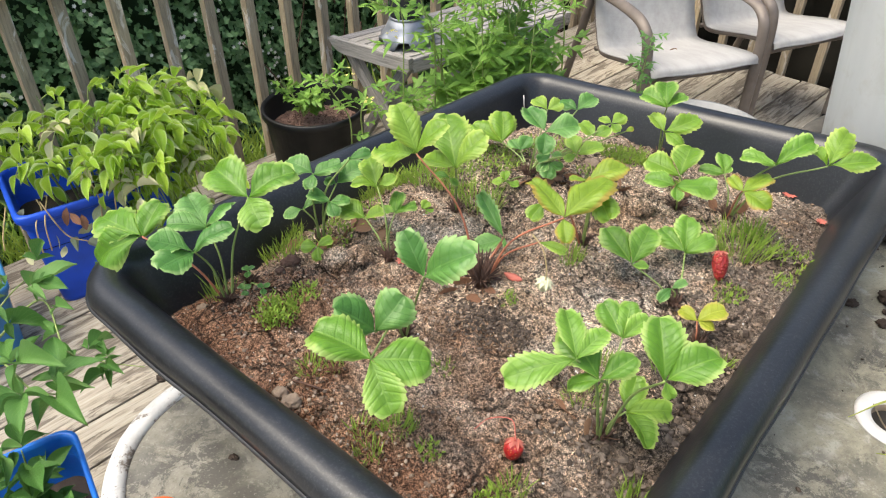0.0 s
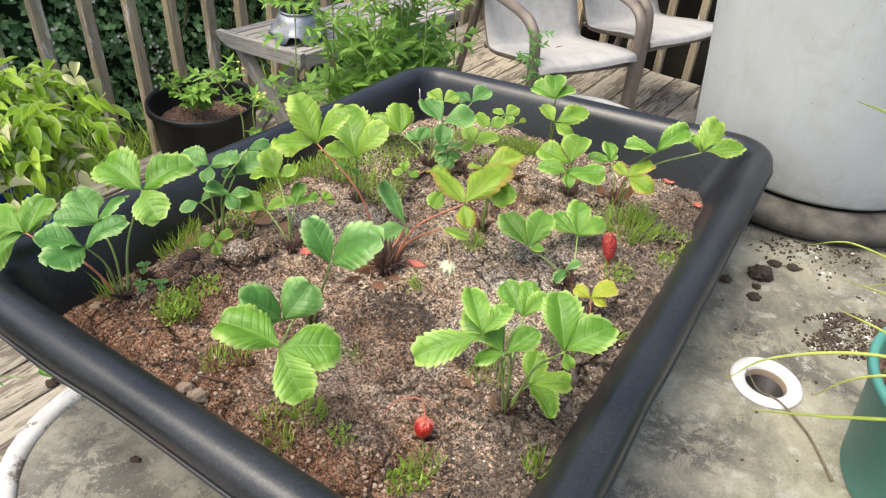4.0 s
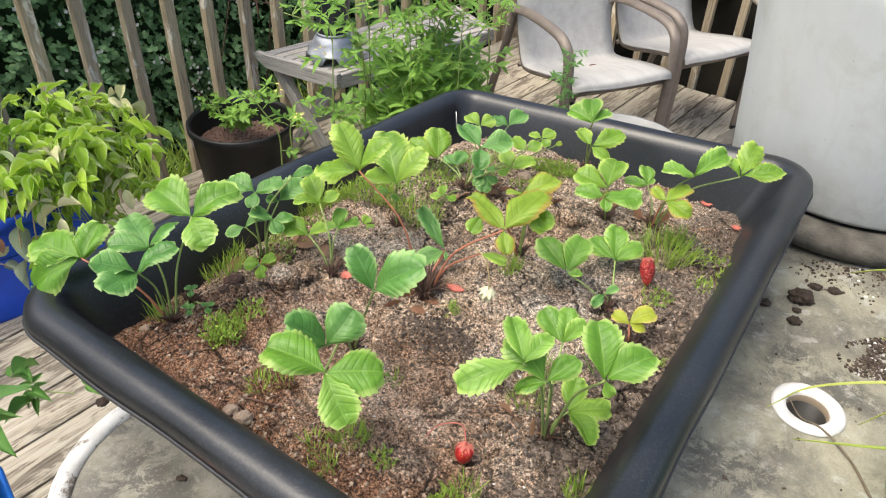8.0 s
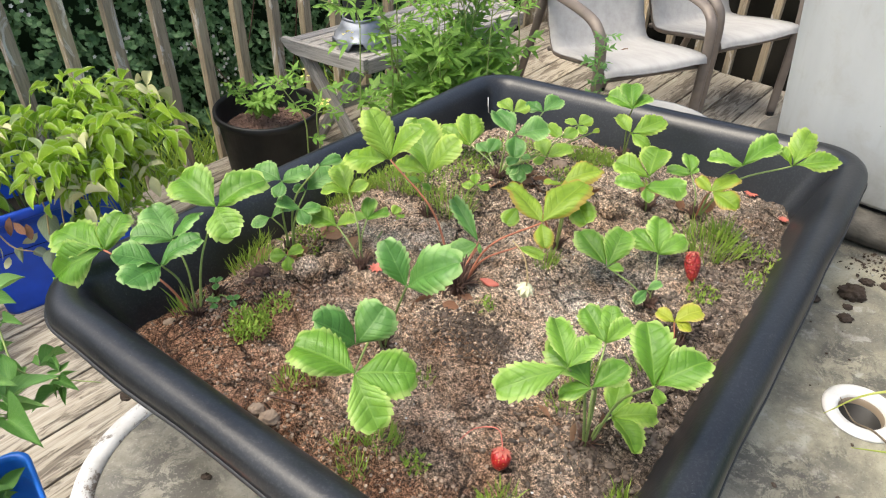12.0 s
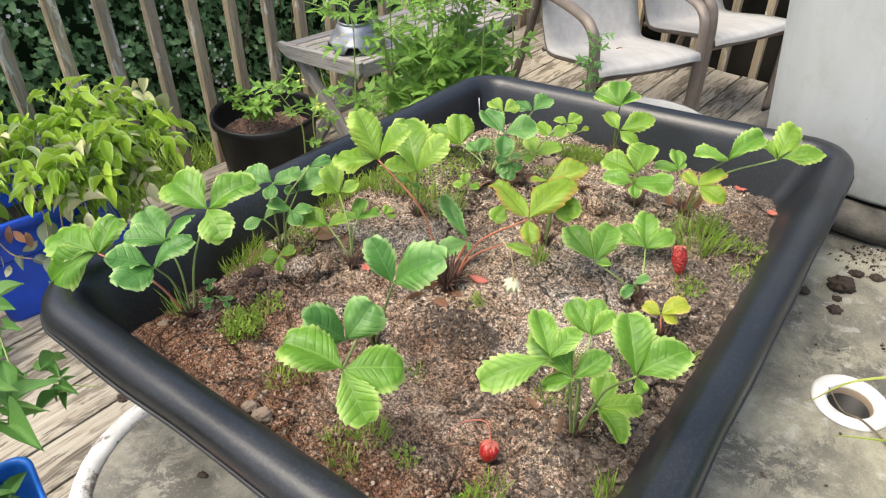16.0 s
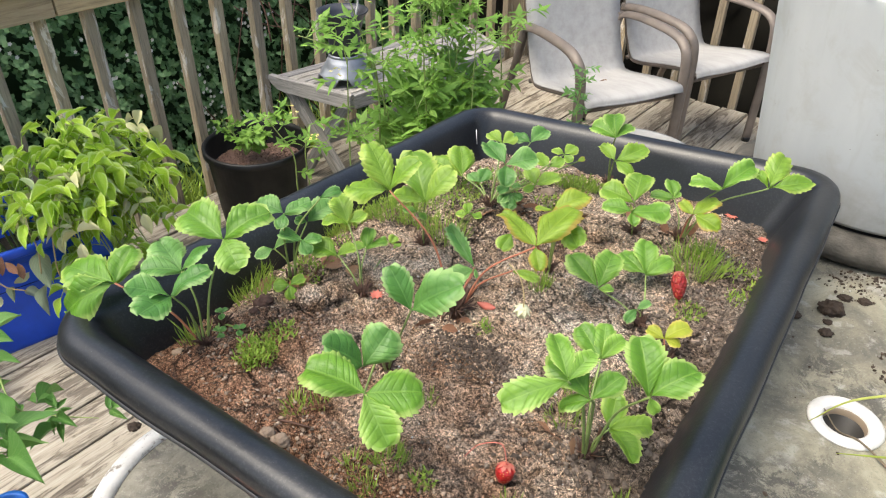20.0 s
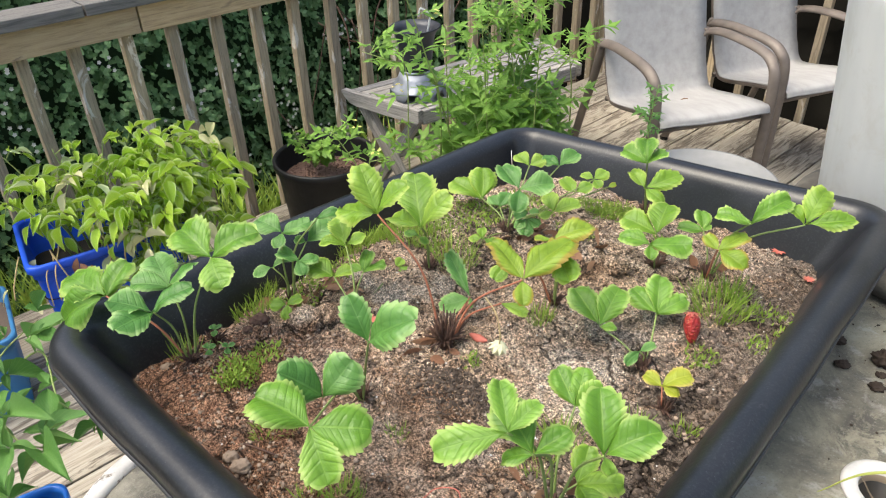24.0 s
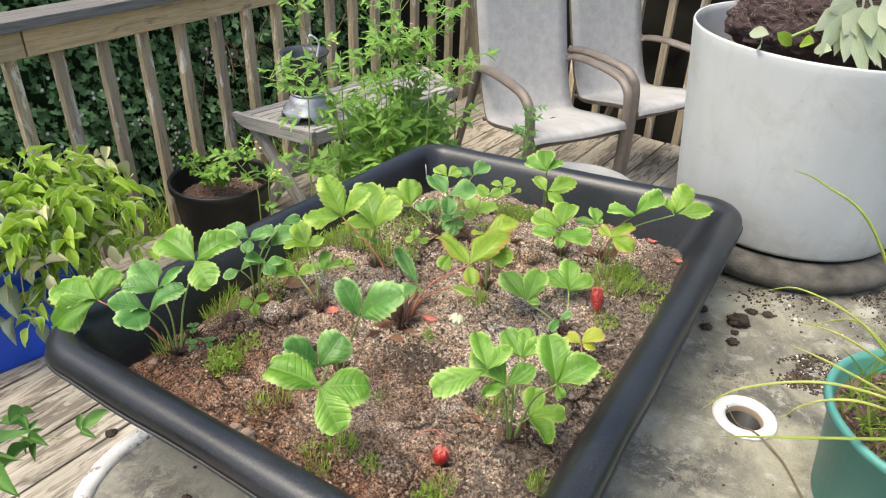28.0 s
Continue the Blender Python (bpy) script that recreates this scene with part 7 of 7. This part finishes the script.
for nm, mat, count, r0, r1, label in (("table_crumbs", M_PEAT, 5200, 0.0005, 0.0032, "scattered dark soil crumbs on the table"), ("table_perlite", M_PERLITE, 260, 0.0006, 0.003, "white perlite bits on the table")):
    sites = []
    while len(sites) < count:
        t, d = q.uniform(0, 6.28), q.uniform(0.0, 1.0)
        pick = q.random()
        if pick < 0.62:
            p = Vector((0.826, 1.163, 0)) + Vector((math.cos(t), math.sin(t), 0)) * (0.256 + 0.09 * d ** 2.4)
            if noise.noise(p * 14) + q.uniform(-0.25, 0.25) < 0.0:
                continue
        elif pick < 0.92:
            p = Vector((0.69, 0.70, 0)) + Vector((0.085 * math.cos(t), 0.05 * math.sin(t), 0)) * math.sqrt(d)
            if noise.noise(p * 30) + q.uniform(-0.3, 0.3) < 0.0:
                continue
        else:
            p = TC + Vector((math.cos(t), math.sin(t), 0)) * 0.8 * math.sqrt(d)
        e = Matrix.Rotation(radians(-TABLE_TURN), 3, "Z") @ (p - TC)
        if abs(e.x) > HALF_L - 0.06 or abs(e.y) > HALF_W - 0.06 or math.hypot(e.x, e.y) < 0.05:
            continue
        rad = r0 + (r1 - r0) * q.random() ** 2.5
        sites.append((p.x, p.y, TABLE_Z + rad * 0.5, rad))
    tagged(attach(nm, lumps(sites, q), mat), label, "crumbs", kind="stuff")
bm = tube(bmesh.new(), bend([(0.498, 0.628, TABLE_Z + 0.008), (0.507, 0.60, TABLE_Z - 0.004), (0.518, 0.571, TABLE_Z + 0.008), (0.535, 0.524, TABLE_Z + 0.003), (0.532, 0.455, TABLE_Z + 0.003)], 8), [0.0007 + 0.0012 * k / 32 for k in range(33)], 6)
tagged(part("dry_stalk", bm, M_DARKSTALK), "dry grey-brown stalk lying across the parasol ring", "stalk")

bm = lathe(bmesh.new(), [(0, 0), (0.028, 0), (0.032, 0.003), (0.033, 0.010), (0.031, 0.013), (0.026, 0.014), (0.024, 0.011), (0, 0.011)], 48)
lid = part("orange_lid", bm, M_ORANGE)
lid.location = (-0.322, 0.399, TABLE_Z)
tagged(lid, "small orange plastic lid lying on the table", "lid")

# ---- deck boards ----
deck = thing("deck", Matrix(), "weathered pale wooden deck boards with worn dark paint", "deck", kind="structure")
PITCH, T = 0.1435, 0.03
bm = box(bmesh.new(), (6.62, PITCH - 0.007, T), None, 0.004)
first = part("plank", bm, M_DECK, deck)
first.matrix_world = on_deck(0.36, 2.363 - PITCH / 2, -T / 2)
for k in range(1, 34):
    ob = attach("plank", first.data, None, deck)
    ob.matrix_world = on_deck(0.36 + 0.004 * ((k * 7) % 5 - 2), 2.363 - PITCH * (k + 0.5), -T / 2) @ pose(0, 0, 0, 180 * (k % 2), 0, 0)
bm = box(bmesh.new(), (6.6, 0.04, 0.22), None, 0.004)
part("rim_joist", bm, M_FENCE, deck).matrix_world = on_deck(0.36, 2.352, -T - 0.112)
bm = box(bmesh.new(), (0.04, 4.7, 0.22), None, 0.004)
part("rim_joist", bm, M_FENCE, deck).matrix_world = on_deck(3.63, 0.0, -T - 0.112)
